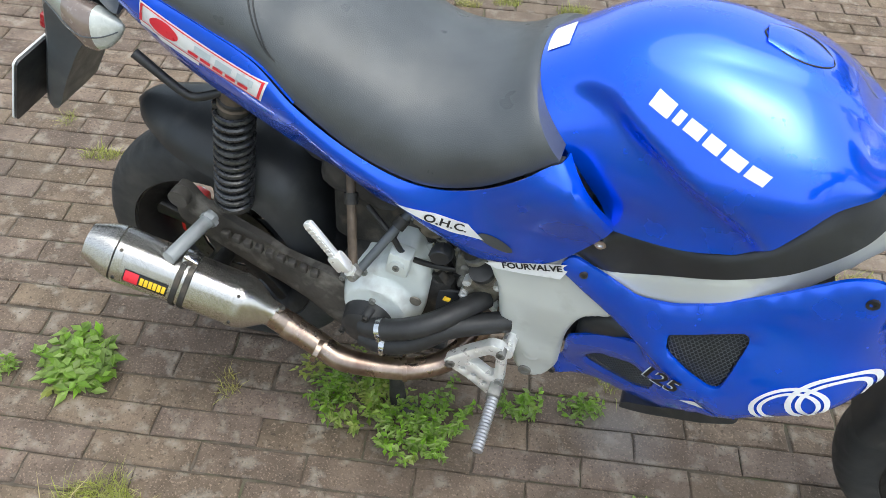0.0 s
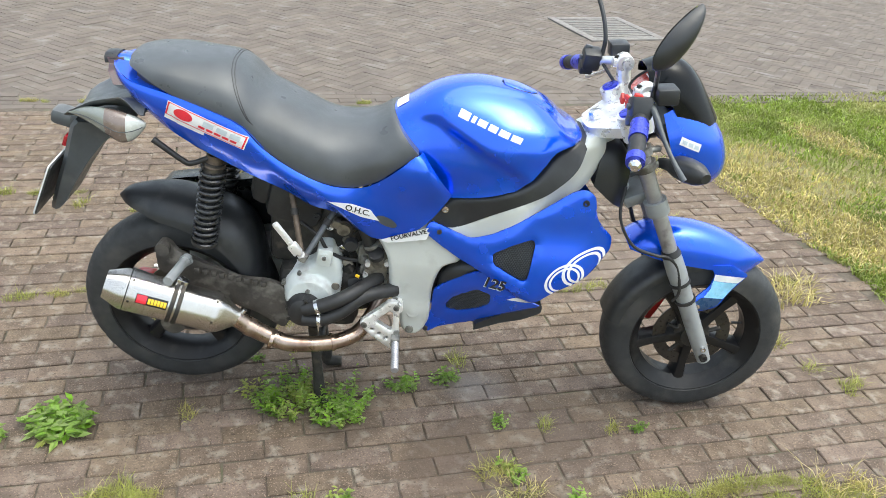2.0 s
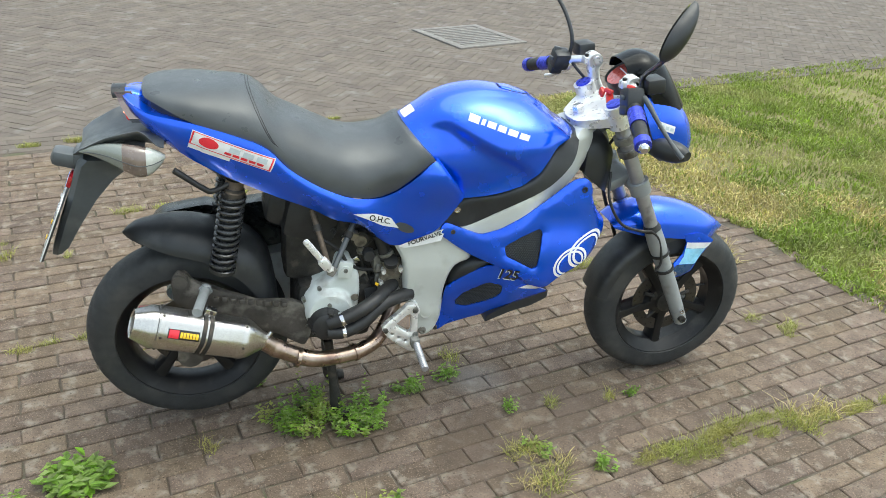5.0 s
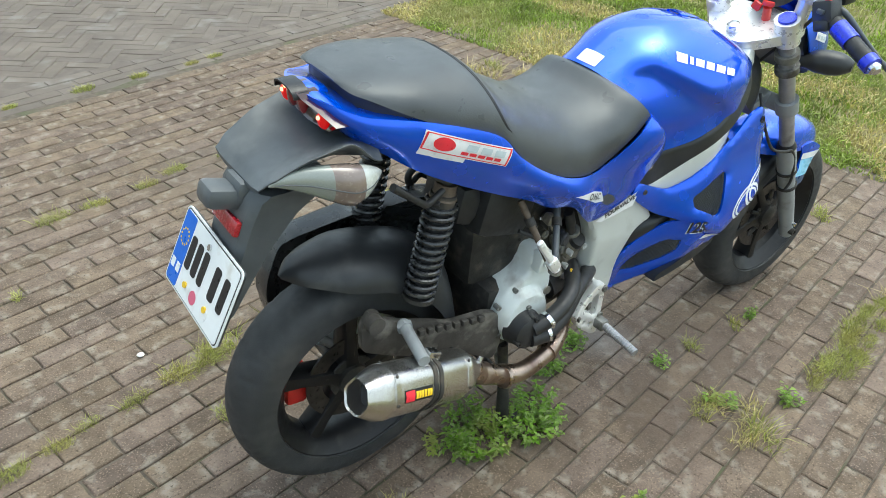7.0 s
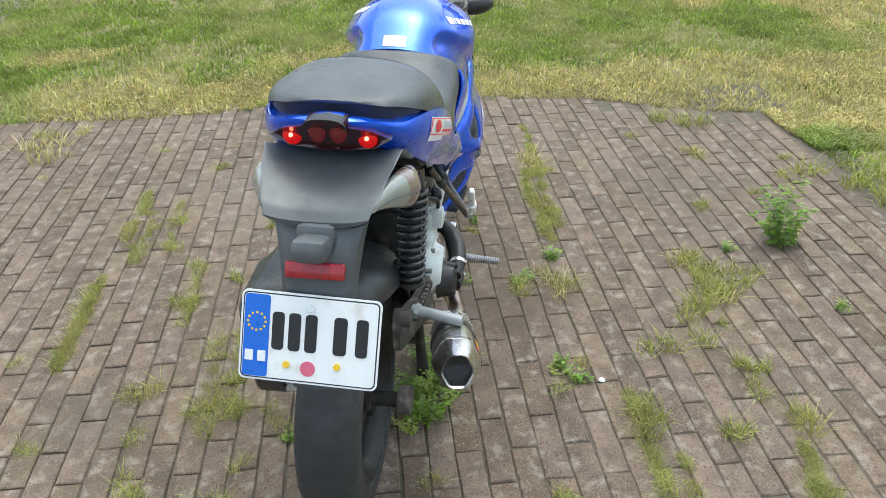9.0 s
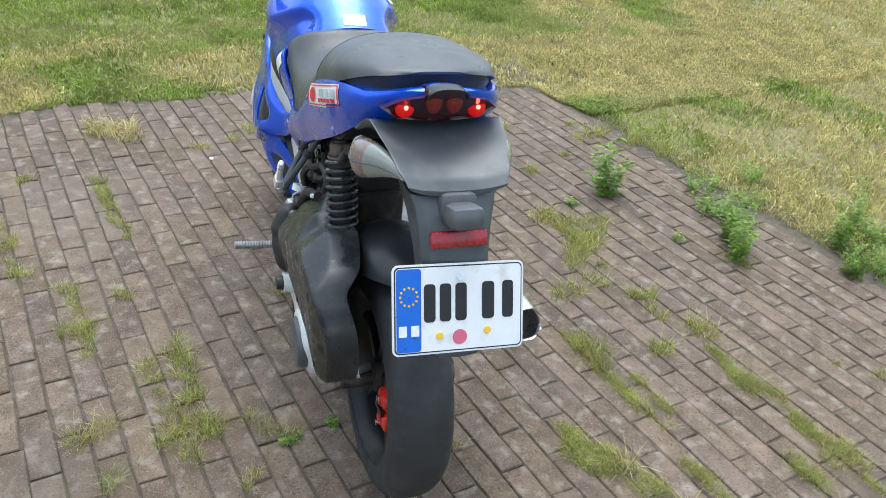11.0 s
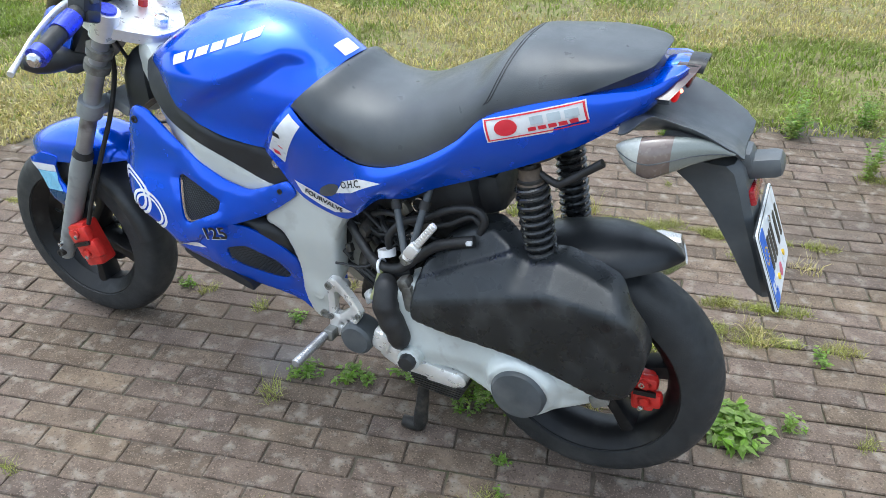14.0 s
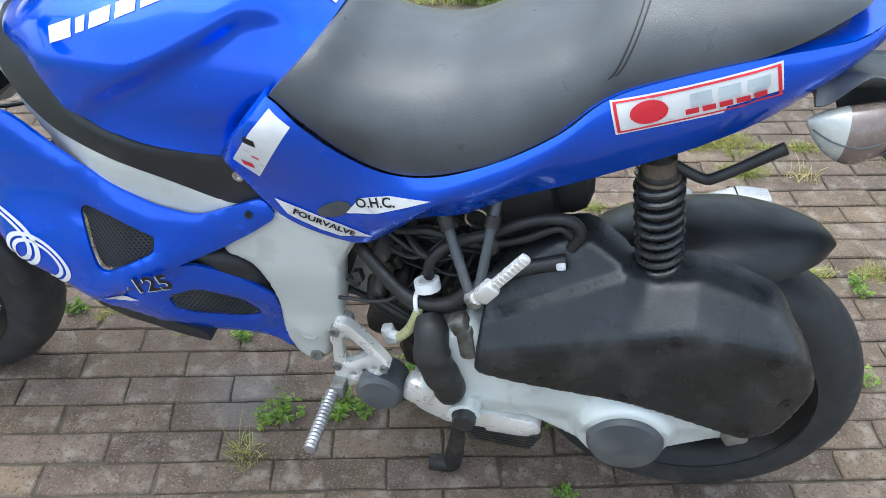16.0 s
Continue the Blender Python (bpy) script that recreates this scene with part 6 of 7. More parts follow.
# ---- engine ----
core = part("crankcase", merge(block((0.345, 0, 0.345), (0.20, 0.20, 0.17), (0, 0, 0), 0.03), block((0.43, 0, 0.36), (0.12, 0.15, 0.13), (0, -15, 0), 0.02)), DARKMETAL, bike, "grimy engine crankcase")
cyl = bmesh.new()
for k in range(9):
    t = k / 8
    c = Vector((0.425 + 0.075 * t, 0, 0.43 + 0.030 * t))
    b = block(c[:], (0.006, 0.135 - 0.01 * (k % 2), 0.125), (0, -20, 0), 0.002)
    cyl = merge(cyl, b)
part("cylinder_fins", cyl, DARKMETAL, bike, "dark finned engine cylinder")
part("cylinder_head", merge(block((0.475, 0, 0.455), (0.07, 0.165, 0.11), (0, -20, 0), 0.015), block((0.462, -0.085, 0.478), (0.05, 0.03, 0.045), (0, 0, 0), 0.008)), CASTALU, bike, "dirty aluminium cylinder head")
for z, y in ((0.440, -0.098), (0.470, -0.100), (0.500, -0.090)):
    part("head_cover_rib", block((0.468, y, z), (0.05, 0.02, 0.018), (0, 15, 0), 0.005), CASTALU, bike)
part("airbox", merge(block((0.285, 0, 0.598), (0.14, 0.18, 0.12), (0, 12, 0), 0.03), block((0.215, 0, 0.615), (0.08, 0.13, 0.09), (0, 10, 0), 0.028)), HOSE, bike, "black airbox under the seat")
part("carburettor", merge(block((0.395, -0.04, 0.545), (0.06, 0.06, 0.07), (0, 0, 0), 0.012), rod((0.40, -0.075, 0.55), (0.40, -0.100, 0.55), 0.022, 18), rod((0.36, -0.04, 0.54), (0.31, -0.03, 0.55), 0.025, 18)), DARKMETAL, bike, "grimy carburettor")
part("inlet_pipe", tube([(0.41, -0.03, 0.53), (0.45, -0.03, 0.52), (0.465, -0.02, 0.49)], 0.02, 14, 12), HOSE, bike)
HINGE = {-1: Vector((0.318, -0.194, 0.520)), 1: Vector((0.310, 0.194, 0.533))}
for s, a, m_ in ((-1, (0.280, -0.112, 0.640), RUSTY), (-1, (0.382, -0.110, 0.608), GREYPLASTIC), (1, (0.369, 0.120, 0.640), GREYPLASTIC), (1, (0.290, 0.120, 0.655), GREYPLASTIC)):
    h = HINGE[s] + Vector((0.004 if a[0] > 0.3 else -0.004, -0.004 * s, 0.0))
    part("footrest_rod", rod(a, h[:], 0.0068, 12), m_, bike, "dark footrest support rod")
    q = Vector(a).lerp(h, 0.3)
    e_ = (h - Vector(a)).normalized() * 0.008
    part("rod_collar", rod((q - e_)[:], (q + e_)[:], 0.0100, 12), DARKMETAL, bike)
# dark blocks added to close see-through gaps in the engine
part("inner_block", merge(block((0.400, 0, 0.520), (0.18, 0.13, 0.14), (0, 10, 0), 0.02), block((0.30, 0, 0.50), (0.16, 0.12, 0.16), (0, 0, 0), 0.02), block((0.505, 0, 0.47), (0.06, 0.16, 0.16), (0, 0, 0), 0.02)), DARKMETAL, bike, "dark filler blocks behind the engine parts")
r9 = random.Random(5)
for k in range(34):
    s = -1 if k % 2 else 1
    a = (r9.uniform(0.25, 0.36), s * r9.uniform(0.03, 0.11 if s > 0 else 0.048), r9.uniform(0.46, 0.60))
    b = (r9.uniform(0.42, 0.52), s * r9.uniform(0.04, 0.115 if s > 0 else 0.070), r9.uniform(0.40, 0.56))
    m_ = ((a[0] + b[0]) / 2, s * (r9.uniform(0.07, 0.12) if s > 0 else r9.uniform(0.035, 0.050)), min(a[2], b[2]) - r9.uniform(-0.03, 0.05))
    part("cable", tube([a, m_, b], r9.choice((0.0022, 0.003, 0.004, 0.006)), 8, 14), HOSE, bike)
FIT = (DARKMETAL, CASTALU, CHROME, DARKMETAL, BROWNALU, PLASTIC, DARKMETAL)
for k in range(44):
    s = -1 if k % 2 else 1
    c_ = (r9.uniform(0.33, 0.50), s * (r9.uniform(0.070, 0.112) - (0 if s > 0 else 0.022)), r9.uniform(0.42, 0.60))
    if s < 0 and c_[0] > 0.44:
        continue
    w_ = r9.uniform(0.006, 0.016)
    piece = bolt((c_[0], c_[1], c_[2]), s, w_ * 0.7, 0.006) if k % 3 == 0 else block(c_, (w_ * r9.uniform(0.8, 2.2), w_, w_ * r9.uniform(0.8, 1.8)), (r9.uniform(-30, 30), r9.uniform(-60, 60), 0), 0.002)
    part("engine_fitting", piece, FIT[k % 7], bike)
# right side: round cover, water pump, hoses
def cover_depth(x, z):
    return 0.138 + 0.022 * smooth01((0.064 - math.hypot(x - 0.326, z - 0.374)) / 0.014)


cov = part("right_engine_cover", shell(rounded([(0.258, 0.378), (0.266, 0.412), (0.288, 0.440), (0.318, 0.454), (0.336, 0.466), (0.340, 0.500), (0.346, 0.512), (0.376, 0.512), (0.384, 0.490), (0.398, 0.468), (0.402, 0.420), (0.398, 0.366), (0.380, 0.325), (0.340, 0.297), (0.298, 0.298), (0.266, 0.332)], 90, 1), cover_depth, 0.06, -1, (), 0.005, 0.014), CASE, bike, "pale grey round engine cover")
part("cover_lug", merge(block((0.360, -0.140, 0.492), (0.036, 0.030, 0.046), (0, 8, 0), 0.005), rod((0.360, -0.150, 0.495), (0.360, -0.160, 0.495), 0.011, 16)), CASE, cov)
for x, z, y in ((0.360, 0.495, -0.158), (0.262, 0.405, -0.136), (0.272, 0.330, -0.136), (0.323, 0.400, -0.160), (0.388, 0.345, -0.134), (0.300, 0.436, -0.138)):
    part("cover_bolt", bolt((x, y, z), -1, 0.0055, 0.005), CASTALU, cov)
part("cover_hole", lathe([(0, -0.1445), (0.009, -0.1445), (0.010, -0.142)], (0.388, 0, 0.408), 18), BROWNALU, cov)
part("water_pump", merge(lathe([(0, -0.194), (0.026, -0.193), (0.037, -0.186), (0.041, -0.165), (0.046, -0.150)], (0.316, 0, 0.352), 36), rod((0.323, -0.168, 0.388), (0.320, -0.186, 0.384), 0.009, 12)), HOSE, bike, "black water pump cover")
for a in (80, 200, 320):
    part("pump_bolt", bolt((0.316 + 0.036 * math.cos(radians(a)), -0.188, 0.352 + 0.036 * math.sin(radians(a))), -1, 0.005, 0.006), DARKMETAL, bike)
part("coolant_hose", tube([(0.318, -0.186, 0.364), (0.352, -0.192, 0.378), (0.394, -0.188, 0.396), (0.432, -0.170, 0.410), (0.462, -0.140, 0.416), (0.492, -0.100, 0.416)], 0.0175, 16, 30), HOSE, bike, "black coolant hose")
part("coolant_hose", tube([(0.316, -0.186, 0.338), (0.356, -0.190, 0.340), (0.405, -0.182, 0.360), (0.448, -0.165, 0.392), (0.490, -0.145, 0.400), (0.535, -0.118, 0.396)], 0.0175, 16, 30), HOSE, bike, "black coolant hose")
for p, q in (((0.352, -0.192, 0.378), (0.9, 0, 0.42)), ((0.356, -0.190, 0.340), (1, 0, 0.1))):
    q = Vector(q).normalized() * 0.0045
    part("hose_clamp", rod((Vector(p) - q)[:], (Vector(p) + q)[:], 0.0192, 18), CHROME, bike, "bright hose clamp")
    part("clamp_screw", rod((p[0], p[1] - 0.018, p[2] - 0.006), (p[0], p[1] - 0.018, p[2] + 0.006), 0.004, 8), CHROME, bike)
part("starter_housing", rod((0.42, -0.10, 0.385), (0.50, -0.10, 0.395), 0.026, 18), PLASTIC, bike)
# beige water valve with its bolts, black plug and hose above it
valve = part("water_valve", merge(block((0.484, -0.098, 0.452), (0.052, 0.050, 0.075), (0, 8, 0), 0.008), block((0.462, -0.112, 0.440), (0.018, 0.026, 0.040), (0, 8, 0), 0.005), rod((0.486, -0.108, 0.470), (0.482, -0.122, 0.496), 0.018, 18),
                              block((0.490, -0.100, 0.416), (0.060, 0.046, 0.018), (0, 4, 0), 0.004)), BROWNALU, bike, "oxidised beige metal valve body")
for x, z in ((0.458, 0.448), (0.466, 0.424), (0.508, 0.480), (0.506, 0.430), (0.462, 0.476)):
    part("valve_bolt", bolt((x, -0.126, z), -1, 0.0065, 0.006), ALU, valve)
part("valve_cap", rod((0.482, -0.120, 0.494), (0.480, -0.126, 0.506), 0.019, 18), HOSE, valve)
part("upper_hose", tube([(0.470, -0.105, 0.500), (0.462, -0.108, 0.530), (0.448, -0.100, 0.565)], 0.017, 14, 14), HOSE, bike, "black upper hose")
part("hose_clamp", rod((0.468, -0.106, 0.508), (0.4655, -0.107, 0.516), 0.0188, 18), CASTALU, bike, "dull metal clamp ring")
knob = part("idle_knob", lathe([(0, -0.128), (0.014, -0.128), (0.017, -0.124), (0.017, -0.108)], (0.420, 0, 0.518), 8), PLASTIC, bike, "black adjuster knob")
part("fuel_tap", merge(rod((0.400, -0.075, 0.552), (0.400, -0.105, 0.548), 0.016, 16), block((0.384, -0.096, 0.562), (0.022, 0.022, 0.022), (10, 20, 0), 0.004)), BROWNALU, bike, "brass-coloured carburettor fitting")
part("spark_lead", tube([(0.300, -0.100, 0.560), (0.345, -0.120, 0.535), (0.365, -0.118, 0.500), (0.40, -0.10, 0.47), (0.45, -0.09, 0.46)], 0.0045, 10, 24), HOSE, bike, "black lead")
part("yellow_tag", block((0.440, -0.150, 0.455), (0.010, 0.004, 0.007), (0, 20, 0), 0.001), STICKYELLOW, bike)
# right swing arm plate
part("right_swing_arm", shell(rounded([(-0.030, 0.482), (-0.046, 0.455), (-0.042, 0.396), (0.020, 0.362), (0.110, 0.318), (0.200, 0.300), (0.265, 0.262), (0.282, 0.300), (0.262, 0.385), (0.230, 0.398), (0.150, 0.392), (0.055, 0.428), (0.005, 0.452), (-0.010, 0.478)], 90, 1), lambda x, z: 0.098 + 0.02 * smooth01((x - 0.1) / 0.15), 0.014, -1, (), 0.012, 0.003), SWING, bike, "dusty grey swing arm plate")
for k in range(9):
    x = 0.055 + k * 0.020
    part("swing_rib", block((x, -0.112 - 0.001 * k, 0.412 - 0.13 * max(0, x - 0.055)), (0.014, 0.012, 0.014), (0, 0, 0), 0.003), SWING, bike)
for x, z, r in ((-0.024, 0.462, 0.011), (0.232, 0.372, 0.008), (0.262, 0.285, 0.008)):
    part("swing_bolt", bolt((x, -0.104, z), -1, r, 0.008), CHROME, bike)
part("swing_eye", rod((-0.024, -0.092, 0.462), (-0.024, -0.114, 0.462), 0.017, 20), SWING, bike)
part("swing_hub", rod((RX, -0.085, R), (RX, -0.112, R), 0.030, 24), SWING, bike, "rounded end of the swing arm")
part("rear_axle", rod((RX, -0.108, R), (RX, 0.12, R), 0.016, 16), DARKMETAL, bike)

# left side: drive cover, case, clutch boss
DRIVE = rounded([(0.305, 0.448), (0.300, 0.500), (0.262, 0.545), (0.215, 0.578), (0.172, 0.588), (0.135, 0.572), (0.096, 0.552), (0.040, 0.568), (-0.015, 0.556), (-0.068, 0.540), (-0.100, 0.495), (-0.124, 0.452), (-0.132, 0.415), (-0.122, 0.362), (-0.106, 0.322), (-0.060, 0.314), (0.022, 0.340), (0.106, 0.366), (0.200, 0.378), (0.245, 0.384), (0.308, 0.398)], 140, 2)


def drive_depth(x, z):
    ridge = 0.445 + (0.302 - x) * 0.31 if x > 0.04 else 0.526 - (0.04 - x) * 0.12
    slope = 1.25 - 0.55 * smooth01((x - 0.09) / 0.04)
    y = 0.200 - slope * max(0.0, z - ridge) + 0.003 * smooth01((ridge - z) / 0.012) - 0.10 * max(0.0, ridge - 0.02 - z)
    y -= 0.020 * smooth01((-0.06 - x) / 0.08)
    if x > 0.10:
        y -= 0.010 * smooth01((z - ridge - 0.030 - 0.18 * (0.30 - x)) / 0.006)
    return max(y, 0.118)


dc = part("drive_cover", shell(DRIVE, drive_depth, 0.05, 1, (), 0.0050, 0.008), COVERBLACK, bike, "worn black plastic drive cover")
dct = [tree_of(dc)]
for x, z in ((0.058, 0.508), (-0.062, 0.490), (-0.100, 0.402), (0.212, 0.400), (0.108, 0.378), (-0.060, 0.338)):
    # flat black discs put the shade of the screw recesses into colour
    sticker("cover_recess", [(x + 0.009 * math.cos(a), z + 0.009 * math.sin(a)) for a in (2 * math.pi * k / 18 for k in range(18))], dct, 1, INKSHADE, dc, 0.0008, "", 0.005)
    part("cover_screw", bolt((x, drive_depth(x, z) - 0.002, z), 1, 0.0045, 0.003), INKSHADE, dc)
case = part("drive_case", shell(rounded([(0.352, 0.440), (0.322, 0.462), (0.300, 0.440), (0.230, 0.420), (0.100, 0.400), (0.0, 0.375), (-0.066, 0.330), (-0.078, 0.305), (-0.035, 0.272), (0.020, 0.240), (0.060, 0.218), (0.105, 0.214), (0.150, 0.228), (0.205, 0.258), (0.230, 0.268), (0.300, 0.262), (0.350, 0.270), (0.395, 0.300), (0.388, 0.350)], 120, 2),
                                lambda x, z: 0.160 + 0.012 * smooth01((z - 0.27) / 0.05) + 0.020 * smooth01((0.080 - math.hypot(x - 0.092, z - 0.285)) / 0.02), 0.06, 1, (), 0.006, 0.012), CASE, bike, "pale grey painted drive case")
part("case_tip", merge(block((-0.058, 0.168, 0.304), (0.034, 0.020, 0.026), (0, 30, 0), 0.006), rod((-0.045, 0.150, 0.285), (0.000, 0.060, 0.270), 0.010, 12)), CASTALU, bike, "dirty bare metal tip of the case")
part("clutch_cap", lathe([(0, 0.204), (0.035, 0.203), (0.049, 0.200), (0.054, 0.192), (0.054, 0.17)], (0.090, 0, 0.284), 48), GREYPLASTIC, case, "dark grey round clutch cap")
part("case_foot", shell(rounded([(0.415, 0.300), (0.400, 0.262), (0.350, 0.236), (0.235, 0.222), (0.205, 0.240), (0.215, 0.262), (0.300, 0.270), (0.380, 0.300)], 60, 2), 0.168, 0.05, 1, (), 0.012, 0.006), ALU, bike, "scuffed aluminium case foot")
for k in range(6):
    part("cooling_fin", block((0.270, 0.150, 0.236 - 0.006 * k), (0.125 - 0.006 * k, 0.035, 0.003), (0, -4, 0)), DARKMETAL, bike)
part("oil_filler", merge(lathe([(0, 0.206), (0.016, 0.205), (0.0175, 0.196), (0.0175, 0.17)], (0.320, 0, 0.290), 10), ), PLASTIC, bike, "black oil filler cap")
part("filler_neck", lathe([(0.018, 0.190), (0.024, 0.188), (0.024, 0.15)], (0.322, 0, 0.288), 28), CASE, bike)
part("rubber_duct", tube([(0.378, 0.150, 0.448), (0.370, 0.172, 0.434), (0.368, 0.182, 0.408), (0.358, 0.184, 0.378), (0.346, 0.182, 0.350), (0.346, 0.174, 0.324), (0.358, 0.160, 0.308)], [0.018, 0.025, 0.024, 0.027, 0.024, 0.026, 0.023, 0.024, 0.020, 0.015], 20, 40), HOSE, bike, "black rubber intake duct")
part("duct_collar", merge(block((0.332, 0.160, 0.452), (0.026, 0.030, 0.030), (0, 25, 0), 0.008), block((0.322, 0.166, 0.425), (0.026, 0.024, 0.060), (0, 8, 0), 0.010)), CASTALU, bike, "dirty cast collar")
part("cast_lug", block((0.395, 0.160, 0.300), (0.050, 0.030, 0.050), (0, -20, 0), 0.010), ALU, bike, "scuffed cast lug")
part("round_cover", lathe([(0, 0.172), (0.030, 0.171), (0.036, 0.165), (0.037, 0.12)], (0.455, 0, 0.284), 32), GREYPLASTIC, bike, "dark grey round rubber cover")
part("breather_hose", tube([(0.500, 0.110, 0.535), (0.470, 0.130, 0.515), (0.420, 0.142, 0.478), (0.385, 0.146, 0.468), (0.350, 0.146, 0.474), (0.315, 0.146, 0.505), (0.270, 0.142, 0.540), (0.200, 0.135, 0.562)], 0.0105, 14, 50), HOSE, bike, "black breather hose")
part("second_hose", tube([(0.480, 0.105, 0.500), (0.440, 0.125, 0.475), (0.405, 0.135, 0.455), (0.370, 0.140, 0.456), (0.330, 0.138, 0.470)], 0.010, 12, 30), HOSE, bike, "black vacuum hose")
part("loop_hose", tube([(0.380, 0.130, 0.505), (0.376, 0.136, 0.535), (0.350, 0.130, 0.565), (0.300, 0.125, 0.585), (0.250, 0.122, 0.610), (0.205, 0.122, 0.618), (0.186, 0.122, 0.600), (0.196, 0.122, 0.572)], 0.0075, 12, 50), HOSE, bike, "black looping hose")
part("loop_hose", tube([(0.430, 0.110, 0.560), (0.380, 0.120, 0.575), (0.320, 0.118, 0.560), (0.260, 0.118, 0.575), (0.215, 0.118, 0.600), (0.195, 0.118, 0.588)], 0.006, 10, 40), HOSE, bike, "black looping hose")
part("wire_clip", block((0.206, 0.146, 0.562), (0.012, 0.010, 0.008), (0, 15, 0), 0.002), WHITE, bike)
ring_bm = lathe([(0.012, -0.007), (0.018, -0.007), (0.018, 0.007), (0.012, 0.007), (0.012, -0.007)], (0, 0, 0), 20, "z")
bmesh.ops.transform(ring_bm, matrix=pose(0.380, 0.142, 0.500, 15, 12, 0), verts=ring_bm.verts)
part("hose_ring", ring_bm, WHITE, bike, "white hose ring")
tie = lathe([(0.0125, -0.003), (0.016, -0.003), (0.016, 0.003), (0.0125, 0.003), (0.0125, -0.003)], (0, 0, 0), 20, "x")
bmesh.ops.transform(tie, matrix=pose(0.393, 0.145, 0.468, 0, 10, 0), verts=tie.verts)
part("white_tie", tie, WHITE, bike, "white cable tie")
part("fuel_hose", tube([(0.390, 0.150, 0.466), (0.396, 0.152, 0.445), (0.410, 0.152, 0.415), (0.428, 0.148, 0.392)], 0.0075, 12, 20), CREAMHOSE, bike, "yellowed fuel hose")
part("hose_fitting", merge(block((0.448, 0.140, 0.386), (0.022, 0.018, 0.030), (0, 20, 0), 0.004), rod((0.430, 0.146, 0.390), (0.448, 0.142, 0.388), 0.008, 12)), WHITE, bike, "white plastic hose fitting")
for x, z, r in ((0.455, 0.520, 0.016), (0.432, 0.455, 0.014), (0.470, 0.440, 0.018), (0.300, 0.560, 0.014)):
    part("engine_plug", lathe([(0, 0.128), (r * 0.7, 0.128), (r, 0.120), (r, 0.06)], (x, 0, z), 16), DARKMETAL, bike)
part("chrome_ring", lathe([(0.013, 0.112), (0.016, 0.112), (0.016, 0.118), (0.013, 0.118), (0.013, 0.112)], (0.318, 0, 0.602), 20), CHROME, bike)
for s in (-1, 1):
    bx = 0.0
    br_out = rounded([(0.452, 0.372), (0.470, 0.392), (0.520, 0.440), (0.540, 0.440), (0.548, 0.420), (0.552, 0.340), (0.552, 0.302), (0.535, 0.300), (0.505, 0.322), (0.468, 0.350)], 60, 1)
    holes = [rounded([(0.490, 0.384), (0.524, 0.417), (0.533, 0.414), (0.535, 0.362), (0.530, 0.356)], 26, 1)] + [rounded([(0.478 + 0.019 * k, 0.362 - 0.011 * k), (0.488 + 0.019 * k, 0.362 - 0.011 * k), (0.488 + 0.019 * k, 0.354 - 0.011 * k), (0.478 + 0.019 * k, 0.354 - 0.011 * k)], 12, 1) for k in range(3)]
    if s < 0:
        low_ = lambda poly: [(x, z - 0.016) for x, z in poly]
        br_out, holes = low_(br_out), [low_(h) for h in holes]
    bz = -0.016 if s < 0 else 0.004
    if s > 0:
        mir = lambda poly: [(x - 0.022, z + 0.006) for x, z in poly]
        br_out, holes = mir(br_out), [mir(h) for h in holes]
        bx = -0.022
    fb = part("footrest_bracket", shell(br_out, 0.198, 0.016, s, holes, 0.006, 0.004), ALU, bike, "machined aluminium footrest bracket with slots")
    for x, z in ((0.540, 0.428), (0.545, 0.355), (0.464, 0.370)):
        part("bracket_bolt", bolt((x + bx, s * 0.197, z + bz), s, 0.0075, 0.005), CASTALU, fb)
    part("bracket_spacer", rod((0.545 + bx, s * 0.13, 0.40), (0.545 + bx, s * 0.185, 0.40), 0.012, 12), ALU, fb)
    peg = [(0.542 + bx, s * 0.150, 0.276), (0.544 + bx * 0.7, s * 0.168, 0.276), (0.546, -0.262, 0.266) if s < 0 else (0.530, 0.278, 0.280)]
    pk = []
    for k in range(33):
        t = k / 32
        pk.append(tuple(np.array(peg[1]) + (np.array(peg[2]) - np.array(peg[1])) * t))
    part("footrest", tube(pk, [0.0085 + 0.0016 * (k % 2) for k in range(33)], 10), TUBESTEEL, bike, "knurled silver footrest peg")
    part("peg_hinge", block((0.543 + bx, s * 0.156, 0.276), (0.022, 0.030, 0.026), (s * 4, 0, 0), 0.004), CASTALU, bike)
    # folded passenger footrest
    hg = HINGE[s]
    pg = [hg[:], (hg.x - 0.006, hg.y + s * 0.006, hg.z + 0.010), (0, 0, 0), (hg.x - 0.064, hg.y + s * 0.012, hg.z + 0.088)]
    pa, pb = Vector(pg[-1]), Vector(pg[1])
    deg_ = math.degrees(math.atan2(pa.z - pb.z, pb.x - pa.x))
    blade = merge(block((0, 0, 0), ((pb - pa).length, 0.012, 0.015), (0, 0, 0), 0.005), block(((pb - pa).length * 0.3, 0, 0), (0.030, 0.018, 0.023), (0, 0, 0), 0.005))
    for k in range(9):
        blade = merge(blade, block((-0.040 + 0.007 * k, s * 0.0058, 0), (0.0045, 0.0016, 0.010), (0, 0, 0), 0.0008))
    bmesh.ops.transform(blade, matrix=pose(*((pa + pb) / 2), 0, deg_, 0), verts=blade.verts)
    part("passenger_footrest", merge(blade, rod(pb[:], pg[0], 0.009, 12)), ALU, bike, "folded silver passenger footrest")
    part("peg_hinge", merge(block(hg[:], (0.018, 0.018, 0.022), (0, 30, 0), 0.004), rod((hg.x, hg.y - 0.012 * s, hg.z), (hg.x, hg.y + 0.013 * s, hg.z), 0.006, 12)), CASTALU, bike)

